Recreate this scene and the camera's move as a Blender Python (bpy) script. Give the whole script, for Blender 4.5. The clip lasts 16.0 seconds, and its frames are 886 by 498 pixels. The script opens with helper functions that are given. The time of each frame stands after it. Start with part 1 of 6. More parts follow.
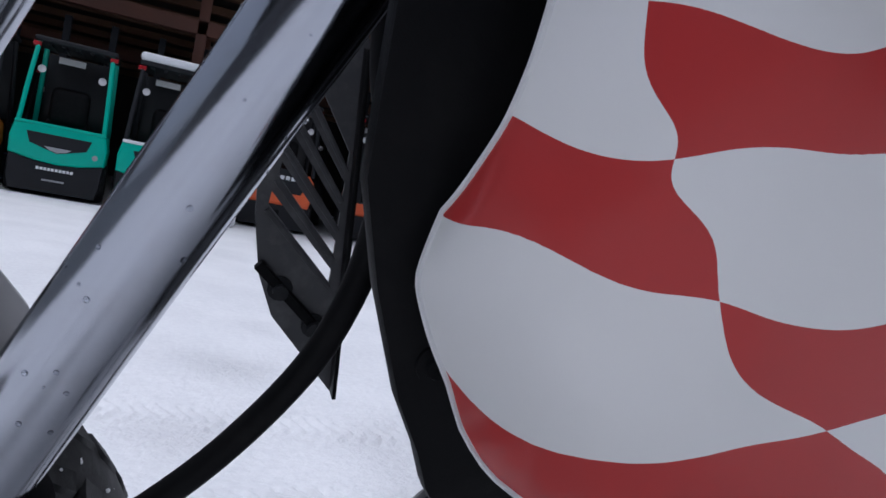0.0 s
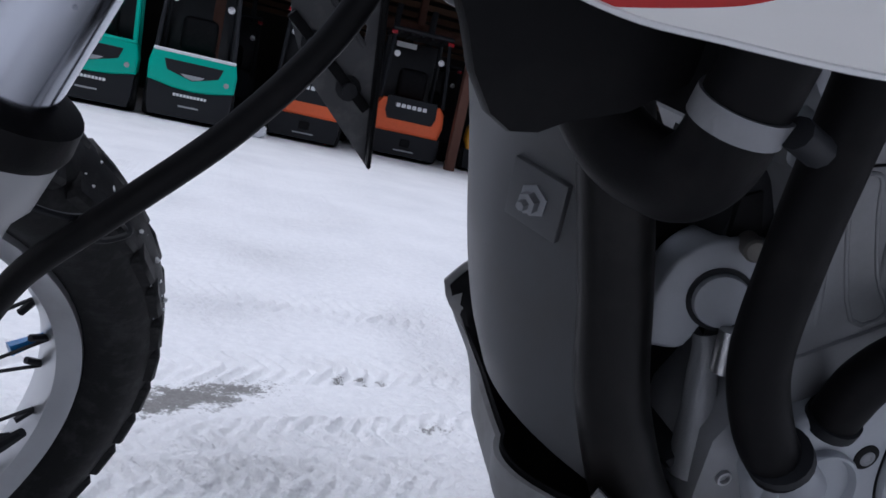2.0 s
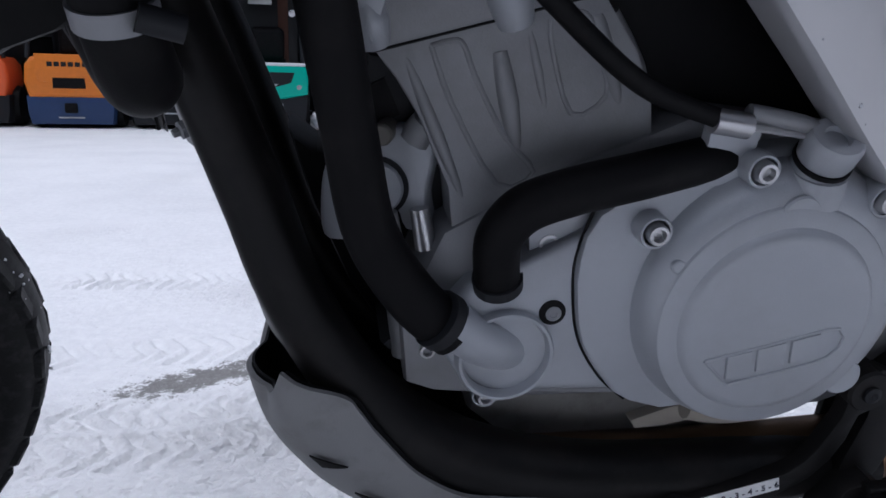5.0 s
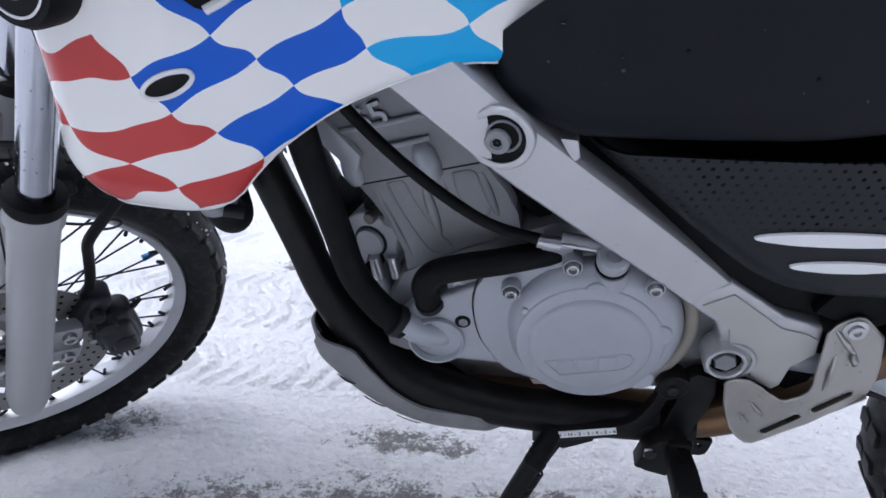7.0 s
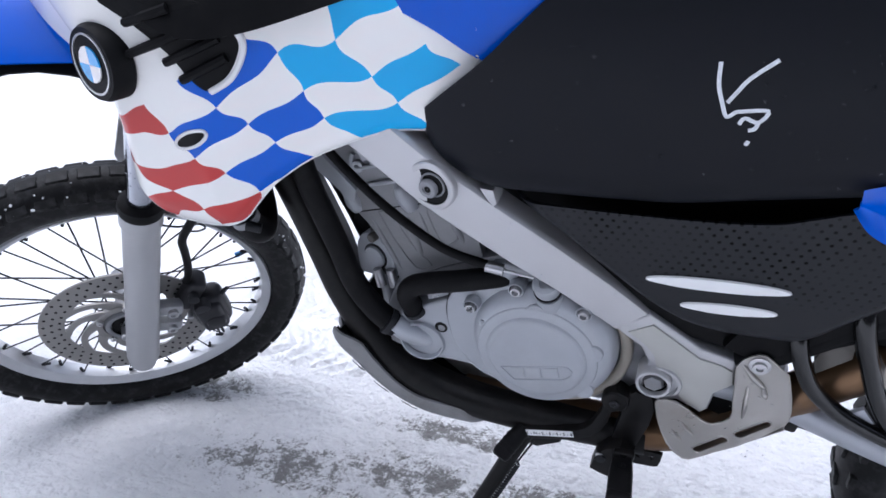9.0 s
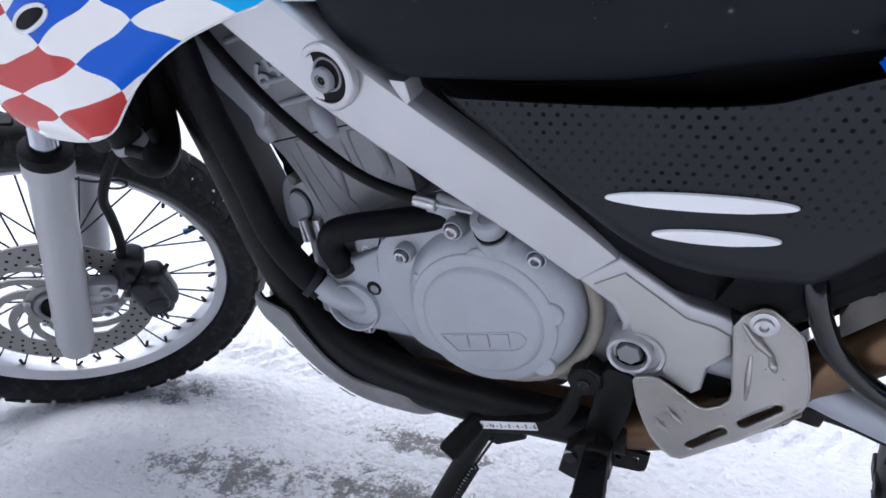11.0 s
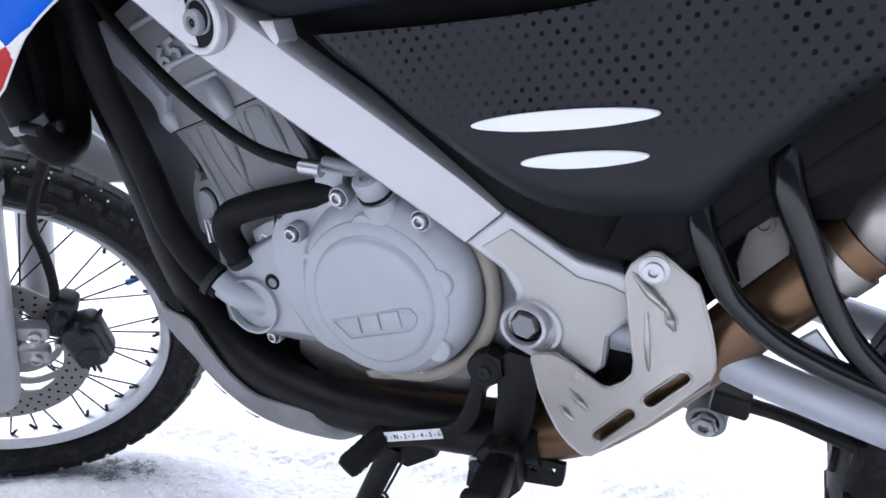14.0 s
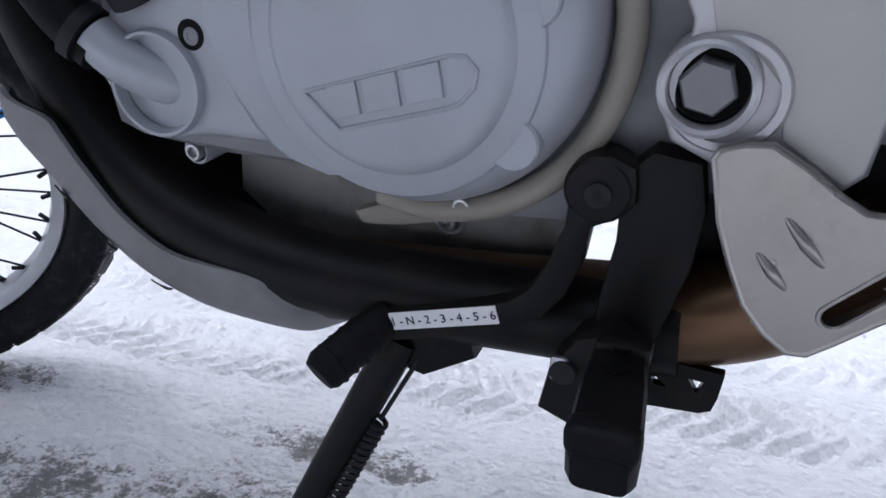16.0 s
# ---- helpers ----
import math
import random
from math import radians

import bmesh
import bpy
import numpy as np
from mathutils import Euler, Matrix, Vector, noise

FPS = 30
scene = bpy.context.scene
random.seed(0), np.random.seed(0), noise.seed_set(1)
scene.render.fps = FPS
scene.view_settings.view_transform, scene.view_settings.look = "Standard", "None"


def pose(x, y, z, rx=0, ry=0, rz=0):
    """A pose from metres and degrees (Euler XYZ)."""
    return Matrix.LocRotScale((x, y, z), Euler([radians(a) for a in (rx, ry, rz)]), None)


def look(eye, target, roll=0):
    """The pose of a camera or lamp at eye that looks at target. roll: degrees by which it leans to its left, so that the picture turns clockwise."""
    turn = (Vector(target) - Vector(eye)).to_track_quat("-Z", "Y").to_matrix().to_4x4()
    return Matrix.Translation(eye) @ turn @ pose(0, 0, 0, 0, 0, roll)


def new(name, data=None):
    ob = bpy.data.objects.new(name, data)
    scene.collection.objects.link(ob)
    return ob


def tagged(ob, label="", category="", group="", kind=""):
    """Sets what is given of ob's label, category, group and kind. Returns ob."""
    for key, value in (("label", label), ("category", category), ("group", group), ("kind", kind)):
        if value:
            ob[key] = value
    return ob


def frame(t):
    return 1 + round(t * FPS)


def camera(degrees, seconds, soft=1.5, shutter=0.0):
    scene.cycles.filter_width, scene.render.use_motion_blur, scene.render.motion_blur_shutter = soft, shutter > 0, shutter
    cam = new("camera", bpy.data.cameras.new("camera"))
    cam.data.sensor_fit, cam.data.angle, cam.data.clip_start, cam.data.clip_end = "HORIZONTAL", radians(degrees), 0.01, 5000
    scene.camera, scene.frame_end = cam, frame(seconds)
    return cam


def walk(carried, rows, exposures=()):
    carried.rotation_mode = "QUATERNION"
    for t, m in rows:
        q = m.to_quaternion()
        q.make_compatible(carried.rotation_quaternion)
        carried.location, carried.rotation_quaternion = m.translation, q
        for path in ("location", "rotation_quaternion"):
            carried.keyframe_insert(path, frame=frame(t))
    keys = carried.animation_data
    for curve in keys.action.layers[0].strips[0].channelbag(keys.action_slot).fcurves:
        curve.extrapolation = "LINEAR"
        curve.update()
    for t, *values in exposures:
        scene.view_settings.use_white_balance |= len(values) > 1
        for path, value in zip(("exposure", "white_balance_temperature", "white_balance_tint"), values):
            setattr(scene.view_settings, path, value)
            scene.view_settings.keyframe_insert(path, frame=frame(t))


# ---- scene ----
from math import sin, cos, pi, tau, sqrt, exp, atan2, hypot, floor

# ---------------------------------------------------------------- camera
cam = camera(62.27, 16.0, soft=1.6)
PATH = [
    (0, (-0.475, -0.526, 0.741), (0.174, 1.364, 0.651), 11.0),
    (0.5, (-0.504, -0.512, 0.74), (0.191, 1.361, 0.654), 12.0),
    (0.8, (-0.518, -0.517, 0.72), (0.177, 1.355, 0.612), 12.7),
    (1, (-0.515, -0.514, 0.707), (0.174, 1.359, 0.573), 13.2),
    (1.2, (-0.505, -0.508, 0.69), (0.162, 1.37, 0.525), 13.7),
    (1.5, (-0.492, -0.509, 0.661), (0.159, 1.369, 0.441), 13.7),
    (1.8, (-0.474, -0.517, 0.63), (0.164, 1.359, 0.357), 13.1),
    (2, (-0.455, -0.522, 0.617), (0.153, 1.358, 0.31), 12.3),
    (2.5, (-0.436, -0.529, 0.605), (0.144, 1.343, 0.207), 11.5),
    (3, (-0.407, -0.557, 0.578), (0.133, 1.321, 0.151), 10.1),
    (3.5, (-0.328, -0.593, 0.572), (0.112, 1.307, 0.13), 7.8),
    (4, (-0.259, -0.623, 0.576), (0.116, 1.293, 0.14), 5.5),
    (4.3, (-0.243, -0.628, 0.572), (0.128, 1.293, 0.157), 5.3),
    (4.5, (-0.227, -0.626, 0.584), (0.14, 1.292, 0.154), 4.4),
    (5, (-0.201, -0.627, 0.617), (0.115, 1.302, 0.192), 1.3),
    (5.2, (-0.183, -0.625, 0.645), (0.062, 1.307, 0.189), -1.0),
    (7.3, (0.038, -0.968, 0.922), (-0.229, 0.824, 0.075), 2.1),
    (7.5, (0.075, -1.007, 0.942), (-0.248, 0.779, 0.102), 2.0),
    (8, (0.141, -1.058, 0.984), (-0.284, 0.71, 0.152), 1.5),
    (8.2, (0.163, -1.066, 0.989), (-0.305, 0.7, 0.176), 1.1),
    (10.3, (0.285, -0.876, 0.897), (-0.455, 0.786, 0.067), 0.0),
    (10.5, (0.288, -0.872, 0.873), (-0.452, 0.801, 0.066), -0.1),
    (11, (0.304, -0.85, 0.805), (-0.441, 0.868, 0.102), -0.4),
    (11.5, (0.308, -0.807, 0.74), (-0.449, 0.97, 0.22), -1.7),
    (12, (0.313, -0.781, 0.706), (-0.474, 1.02, 0.334), -3.1),
    (12.5, (0.333, -0.789, 0.687), (-0.484, 1.014, 0.402), -3.1),
    (13, (0.377, -0.796, 0.67), (-0.478, 0.995, 0.42), -2.2),
    (13.5, (0.417, -0.81, 0.65), (-0.453, 0.975, 0.415), -1.2),
    (14, (0.42, -0.806, 0.628), (-0.419, 0.985, 0.33), -0.4),
    (14.5, (0.353, -0.739, 0.577), (-0.456, 1.05, 0.195), 0.2),
    (15, (0.254, -0.651, 0.514), (-0.464, 1.15, 0.024), 0.9),
    (15.5, (0.243, -0.571, 0.473), (-0.494, 1.223, -0.016), 1.5),
    (16, (0.235, -0.548, 0.472), (-0.473, 1.257, -0.02), 2.5),
]
EXPOSURE = [(0.0, -0.46), (2.0, -0.42), (4.0, -0.4), (5.2, -0.3), (7.5, 0.34), (8.2, 0.46), (10.5, 0.55), (11.0, 0.56), (12.0, 0.56), (13.5, 0.88), (14.0, 1.0), (14.5, 0.98), (15.2, 0.56), (16.0, 0.14)]
walk(cam, [(t, look(eye, target, roll)) for t, eye, target, roll in PATH], [(t, e, 5650, 14) for t, e in EXPOSURE])

# ---------------------------------------------------------------- light
world = bpy.data.worlds.new("overcast_sky")
scene.world = world
world.use_nodes = True
wn, wl = world.node_tree.nodes, world.node_tree.links
wn.clear()
sky = wn.new("ShaderNodeTexSky")
sky.sky_type, sky.sun_disc = "NISHITA", False
sky.sun_elevation, sky.sun_rotation = radians(79), radians(281)
sky.air_density, sky.dust_density, sky.ozone_density = 1.0, 6.0, 1.0
soften = wn.new("ShaderNodeHueSaturation")
soften.inputs["Saturation"].default_value = 0.45
back = wn.new("ShaderNodeBackground")
back.inputs["Strength"].default_value = 0.1
wout = wn.new("ShaderNodeOutputWorld")
wl.new(sky.outputs[0], soften.inputs["Color"])
wl.new(soften.outputs[0], back.inputs[0])
wl.new(back.outputs[0], wout.inputs[0])
sun_data = bpy.data.lights.new("sun", "SUN")
sun_data.energy, sun_data.angle, sun_data.color = 1.5, radians(100), (1.0, 0.98, 0.95)
sun = new("sun", sun_data)
sun.matrix_world = look((-1.5, 0.3, 8), (0, 0, 0))


# ---------------------------------------------------------------- materials
def principled(name, colour, rough=0.5, metal=0.0, coat=0.0, spec=0.5):
    m = bpy.data.materials.new(name)
    m.use_nodes = True
    b = m.node_tree.nodes["Principled BSDF"]
    b.inputs["Base Color"].default_value = (*colour, 1)
    b.inputs["Roughness"].default_value = rough
    b.inputs["Metallic"].default_value = metal
    b.inputs["Coat Weight"].default_value = coat
    b.inputs["Coat Roughness"].default_value = 0.08
    b.inputs["Specular IOR Level"].default_value = spec
    return m, m.node_tree.nodes, m.node_tree.links, b


def worn(name, colour, rough=0.5, metal=0.0, coat=0.0, amount=0.25, grain=350.0, blotch=18.0, bump=0.15, dirt=None, dirt_amount=0.4, dirt_scale=9.0, spec=0.5):
    """Paint, plastic or metal with blotches, fine grain, relief and, where asked, a film of dirt."""
    m, n, l, b = principled(name, colour, rough, metal, coat, spec)
    co = n.new("ShaderNodeTexCoord")
    big, fine = n.new("ShaderNodeTexNoise"), n.new("ShaderNodeTexNoise")
    big.inputs["Scale"].default_value, big.inputs["Detail"].default_value = blotch, 5
    fine.inputs["Scale"].default_value, fine.inputs["Detail"].default_value = grain, 3
    for t in (big, fine):
        l.new(co.outputs["Object"], t.inputs["Vector"])
    mix = n.new("ShaderNodeMix")
    mix.data_type, mix.blend_type = "RGBA", "MIX"
    dark = [c * (1 - amount) for c in colour]
    lite = [min(1, c * (1 + amount * 0.5)) for c in colour]
    mix.inputs[6].default_value, mix.inputs[7].default_value = (*dark, 1), (*lite, 1)
    l.new(big.outputs[0], mix.inputs[0])
    last = mix.outputs[2]
    if dirt:
        d = n.new("ShaderNodeTexNoise")
        d.inputs["Scale"].default_value, d.inputs["Detail"].default_value, d.inputs["Roughness"].default_value = dirt_scale, 8, 0.65
        l.new(co.outputs["Object"], d.inputs["Vector"])
        ramp = n.new("ShaderNodeValToRGB")
        ramp.color_ramp.elements[0].position, ramp.color_ramp.elements[1].position = 0.48, 0.72
        ramp.color_ramp.elements[1].color = (dirt_amount,) * 3 + (1,)
        l.new(d.outputs[0], ramp.inputs[0])
        mix2 = n.new("ShaderNodeMix")
        mix2.data_type = "RGBA"
        mix2.inputs[7].default_value = (*dirt, 1)
        l.new(ramp.outputs[0], mix2.inputs[0])
        l.new(last, mix2.inputs[6])
        last = mix2.outputs[2]
    l.new(last, b.inputs["Base Color"])
    rr = n.new("ShaderNodeMapRange")
    rr.inputs["To Min"].default_value, rr.inputs["To Max"].default_value = max(0.03, rough - 0.12), min(1, rough + 0.15)
    l.new(big.outputs[0], rr.inputs[0])
    l.new(rr.outputs[0], b.inputs["Roughness"])
    if bump:
        bp = n.new("ShaderNodeBump")
        bp.inputs["Strength"].default_value, bp.inputs["Distance"].default_value = bump, 0.0006
        l.new(fine.outputs[0], bp.inputs["Height"])
        l.new(bp.outputs[0], b.inputs["Normal"])
    return m


MAT = {
    "engine": worn("engine_silver", (0.42, 0.44, 0.47), 0.42, 0.25, amount=0.18, grain=900, bump=0.2, dirt=(0.2, 0.19, 0.18), dirt_amount=0.35),
    "cast": worn("cast_alloy", (0.28, 0.285, 0.3), 0.52, 0.35, amount=0.22, grain=700, bump=0.3, dirt=(0.13, 0.12, 0.11), dirt_amount=0.5),
    "frame": worn("frame_silver_paint", (0.5, 0.5, 0.51), 0.33, 0.45, coat=0.3, amount=0.1, grain=1500, bump=0.06),
    "plate": worn("pale_cover_paint", (0.46, 0.46, 0.43), 0.38, 0.15, coat=0.2, amount=0.1, grain=1300, bump=0.06),
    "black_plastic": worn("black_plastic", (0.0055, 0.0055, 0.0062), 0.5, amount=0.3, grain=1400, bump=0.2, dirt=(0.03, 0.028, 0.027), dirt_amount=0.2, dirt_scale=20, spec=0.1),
    "tank_black": worn("tank_black_paint", (0.004, 0.005, 0.0085), 0.42, amount=0.25, grain=1800, bump=0.12, spec=0.17),
    "rubber": worn("black_rubber", (0.0055, 0.0053, 0.006), 0.55, amount=0.3, grain=600, bump=0.15, dirt=(0.04, 0.036, 0.034), dirt_amount=0.2, dirt_scale=30, spec=0.13),
    "tyre": worn("tyre_rubber", (0.005, 0.005, 0.0055), 0.5, amount=0.3, grain=500, bump=0.25, dirt=(0.3, 0.3, 0.31), dirt_amount=0.08, dirt_scale=60, spec=0.2),
    "tube": worn("black_tube_paint", (0.0058, 0.0055, 0.0056), 0.42, amount=0.3, grain=900, bump=0.15, dirt=(0.05, 0.042, 0.038), dirt_amount=0.3, dirt_scale=14, spec=0.2),
    "guard": worn("grey_guard_plastic", (0.24, 0.24, 0.245), 0.55, amount=0.2, grain=800, bump=0.3, dirt=(0.1, 0.09, 0.08), dirt_amount=0.6, dirt_scale=16),
    "shield_plastic": worn("dark_grey_shield_plastic", (0.085, 0.087, 0.092), 0.42, amount=0.2, grain=800, bump=0.2, dirt=(0.07, 0.065, 0.06), dirt_amount=0.5, dirt_scale=16),
    "steel": worn("stainless_steel", (0.43, 0.415, 0.39), 0.3, 0.9, amount=0.2, grain=500, blotch=10, bump=0.15, dirt=(0.25, 0.2, 0.15), dirt_amount=0.4),
    "bolt": worn("bolt_steel", (0.55, 0.55, 0.56), 0.3, 0.9, amount=0.2, bump=0.05),
    "chrome": worn("fork_chrome", (0.46, 0.48, 0.53), 0.1, 1.0, amount=0.04, bump=0.02, dirt=(0.4, 0.4, 0.42), dirt_amount=0.35, dirt_scale=60),
    "slider": worn("fork_slider_paint", (0.44, 0.445, 0.455), 0.42, 0.3, amount=0.12, grain=1200, bump=0.08),
    "rim": worn("rim_alloy", (0.62, 0.63, 0.65), 0.34, 0.75, amount=0.12, grain=600, bump=0.1, dirt=(0.3, 0.29, 0.28), dirt_amount=0.4),
    "disc": worn("brake_disc_steel", (0.3, 0.29, 0.28), 0.45, 0.75, amount=0.25, grain=200, bump=0.1),
    "gloss_black": worn("gloss_black_tube", (0.006, 0.006, 0.0065), 0.16, amount=0.2, bump=0.02),
    "gold": worn("heat_tinted_pipe", (0.2, 0.12, 0.065), 0.34, 0.8, amount=0.5, grain=300, blotch=9, bump=0.1, dirt=(0.12, 0.1, 0.09), dirt_amount=0.5, dirt_scale=12),
    "white": worn("white_paint", (0.78, 0.78, 0.77), 0.2, coat=0.6, amount=0.04, bump=0.0),
    "label": worn("white_label", (0.86, 0.86, 0.86), 0.4, amount=0.05, bump=0.0),
    "blue": worn("blue_paint", (0.0005, 0.09, 0.58), 0.2, coat=0.1, amount=0.1, bump=0.0, spec=0.25),
    "cap_blue": worn("blue_cap", (0.01, 0.2, 0.55), 0.35, amount=0.1, bump=0.0),
    "sky_blue": worn("sky_blue_enamel", (0.03, 0.33, 0.75), 0.2, coat=0.5, amount=0.05, bump=0.0),
    "orange": worn("orange_paint", (0.86, 0.14, 0.035), 0.42, coat=0.05, amount=0.12),
    "amber": worn("amber_paint", (0.8, 0.22, 0.015), 0.45, coat=0.05, amount=0.15),
    "green": worn("green_paint", (0.012, 0.48, 0.35), 0.4, coat=0.05, amount=0.1, spec=0.3),
    "navy": worn("navy_paint", (0.02, 0.05, 0.14), 0.5, amount=0.2),
    "dark_grey": worn("dark_grey_iron", (0.014, 0.015, 0.018), 0.55, amount=0.3, spec=0.3),
    "brown_steel": worn("red_brown_steel", (0.11, 0.042, 0.025), 0.7, amount=0.35, blotch=3),
    "shed": worn("dark_shed_cladding", (0.03, 0.025, 0.022), 0.8, amount=0.4, blotch=2),
    "red_lens": worn("red_lamp_lens", (0.4, 0.01, 0.015), 0.2, amount=0.1),
    "chalk": worn("white_chalk", (0.75, 0.78, 0.82), 0.7, amount=0.3, grain=2500, blotch=300, bump=0.3),
    "swing_paint": worn("grey_swingarm_paint", (0.46, 0.48, 0.52), 0.45, 0.3, amount=0.2, bump=0.08),
    "soiled": worn("soiled_alloy", (0.2, 0.19, 0.17), 0.5, 0.3, amount=0.35, bump=0.2, dirt=(0.06, 0.05, 0.04), dirt_amount=0.6),
    "sump": worn("dull_sump_alloy", (0.34, 0.33, 0.31), 0.6, 0.2, amount=0.3, bump=0.3, dirt=(0.08, 0.07, 0.06), dirt_amount=0.6, dirt_scale=26),
    "tan": worn("tan_plastic", (0.34, 0.31, 0.26), 0.5, amount=0.2, bump=0.1, dirt=(0.12, 0.1, 0.09), dirt_amount=0.4),
    "ink": worn("dark_ink", (0.03, 0.035, 0.05), 0.6, amount=0.1, bump=0.0),
    "label_grey": worn("grey_print", (0.4, 0.41, 0.42), 0.5, amount=0.2, bump=0.0),
    "grey_plastic": worn("dark_grey_plastic", (0.075, 0.075, 0.08), 0.5, amount=0.25, grain=900, bump=0.25, dirt=(0.2, 0.2, 0.2), dirt_amount=0.4, dirt_scale=50),
    "caliper_black": worn("caliper_black_anodised", (0.02, 0.02, 0.024), 0.4, 0.3, amount=0.3, bump=0.15),
    "cab_glass_dark": worn("dark_cab_inside", (0.015, 0.016, 0.018), 0.4, amount=0.3),
    "yellow": worn("yellow_paint", (0.75, 0.36, 0.015), 0.42, coat=0.2, amount=0.12),
    "brown_wood": worn("brown_timber", (0.13, 0.065, 0.035), 0.75, amount=0.4, blotch=2.5),
    "blocker_wall": worn("dark_blocker_cladding", (0.06, 0.063, 0.07), 0.7, amount=0.25, blotch=1),
    "corrugated": worn("galvanised_sheet", (0.42, 0.44, 0.46), 0.5, 0.5, amount=0.2, blotch=4),
}


def fairing_paint():
    """White enamel with wavy painted squares: red in front, then dark blue, then light blue, laid out in the panel's own lattice."""
    m, n, l, b = principled("chequered_fairing_paint", (0.84, 0.83, 0.8), 0.2, 0, 0.1, 0.25)
    uv = n.new("ShaderNodeUVMap")
    uv.uv_map = "lattice"
    sep = n.new("ShaderNodeSeparateXYZ")
    l.new(uv.outputs[0], sep.inputs[0])

    def math(op, a, c=None, d=None):
        k = n.new("ShaderNodeMath")
        k.operation = op
        for i, v in enumerate((a, c, d)):
            if v is None:
                continue
            if isinstance(v, (int, float)):
                k.inputs[i].default_value = v
            else:
                l.new(v, k.inputs[i])
        return k.outputs[0]

    u0, v0 = sep.outputs[0], sep.outputs[1]
    u = math("ADD", u0, math("MULTIPLY", math("SINE", math("MULTIPLY", v0, tau)), 0.03))
    v = math("ADD", v0, math("MULTIPLY", math("SINE", math("MULTIPLY", u0, tau)), 0.055))
    u = math("MAXIMUM", u, -0.99)
    parity = math("MODULO", math("ADD", math("ADD", math("FLOOR", u), math("FLOOR", v)), 40), 2)
    coloured = math("LESS_THAN", parity, 0.5)
    inside = math("MULTIPLY", math("MULTIPLY", math("GREATER_THAN", v, -2.0), math("GREATER_THAN", u, -1.0)), math("MULTIPLY", math("LESS_THAN", u, 5.0), math("LESS_THAN", v, 3.0)))
    coloured = math("MULTIPLY", coloured, inside)
    blue = math("GREATER_THAN", u, 1.0)
    lite = math("GREATER_THAN", u, 3.0)

    def mix(f, a, c):
        k = n.new("ShaderNodeMix")
        k.data_type = "RGBA"
        l.new(f, k.inputs[0])
        for i, v in ((6, a), (7, c)):
            if isinstance(v, tuple):
                k.inputs[i].default_value = (*v, 1)
            else:
                l.new(v, k.inputs[i])
        return k.outputs[2]

    co = n.new("ShaderNodeTexCoord")
    film = n.new("ShaderNodeTexNoise")
    film.inputs["Scale"].default_value, film.inputs["Detail"].default_value = 14, 6
    l.new(co.outputs["Object"], film.inputs[0])
    white = mix(film.outputs[0], (0.84, 0.83, 0.8), (0.9, 0.89, 0.86))
    hue = mix(lite, mix(blue, (0.5, 0.045, 0.042), (0.0005, 0.1, 0.6)), (0.02, 0.4, 0.8))
    l.new(mix(coloured, white, hue), b.inputs["Base Color"])
    rr = n.new("ShaderNodeMapRange")
    rr.inputs["To Min"].default_value, rr.inputs["To Max"].default_value = 0.12, 0.3
    l.new(film.outputs[0], rr.inputs[0])
    l.new(rr.outputs[0], b.inputs["Roughness"])
    return m


MAT["fairing"] = fairing_paint()


def snow_paint():
    """Trodden snow with bare, wet patches of asphalt where the wheels have been."""
    m, n, l, b = principled("trodden_snow", (0.8, 0.81, 0.83), 0.85, spec=0.12)
    co = n.new("ShaderNodeTexCoord")

    def noise_at(scale, detail=6, rough=0.6):
        t = n.new("ShaderNodeTexNoise")
        t.inputs["Scale"].default_value, t.inputs["Detail"].default_value, t.inputs["Roughness"].default_value = scale, detail, rough
        l.new(co.outputs["Object"], t.inputs[0])
        return t.outputs[0]

    at = n.new("ShaderNodeAttribute")
    at.attribute_name = "bare"
    lumps, fine, broad = noise_at(38, 8, 0.7), noise_at(160, 6, 0.7), noise_at(1.3, 6)
    add = n.new("ShaderNodeMath")
    add.operation = "MULTIPLY_ADD"
    grit = n.new("ShaderNodeMix")
    grit.data_type = "FLOAT"
    grit.inputs[0].default_value = 0.5
    l.new(lumps, grit.inputs[2])
    l.new(fine, grit.inputs[3])
    l.new(grit.outputs[0], add.inputs[0])
    add.inputs[1].default_value = 1.1
    l.new(at.outputs["Fac"], add.inputs[2])
    ramp = n.new("ShaderNodeValToRGB")
    ramp.color_ramp.elements[0].position, ramp.color_ramp.elements[1].position = 0.69, 0.79
    l.new(add.outputs[0], ramp.inputs[0])
    snow = n.new("ShaderNodeMix")
    snow.data_type = "RGBA"
    snow.inputs[6].default_value, snow.inputs[7].default_value = (0.74, 0.748, 0.765, 1), (0.86, 0.866, 0.876, 1)
    mixed = n.new("ShaderNodeMath")
    mixed.operation = "MULTIPLY_ADD"
    l.new(noise_at(34, 8, 0.75), mixed.inputs[0])
    mixed.inputs[1].default_value = 1.2
    l.new(broad, mixed.inputs[2])
    clear = n.new("ShaderNodeMapRange")
    clear.inputs["From Min"].default_value, clear.inputs["From Max"].default_value = 0.75, 1.25
    l.new(mixed.outputs[0], clear.inputs[0])
    l.new(clear.outputs[0], snow.inputs[0])
    wet = n.new("ShaderNodeMix")
    wet.data_type = "RGBA"
    wet.inputs[6].default_value, wet.inputs[7].default_value = (0.1, 0.098, 0.095, 1), (0.38, 0.375, 0.365, 1)
    l.new(fine, wet.inputs[0])
    both = n.new("ShaderNodeMix")
    both.data_type = "RGBA"
    l.new(ramp.outputs[0], both.inputs[0])
    l.new(snow.outputs[2], both.inputs[6])
    l.new(wet.outputs[2], both.inputs[7])
    l.new(both.outputs[2], b.inputs["Base Color"])
    cells = n.new("ShaderNodeTexVoronoi")
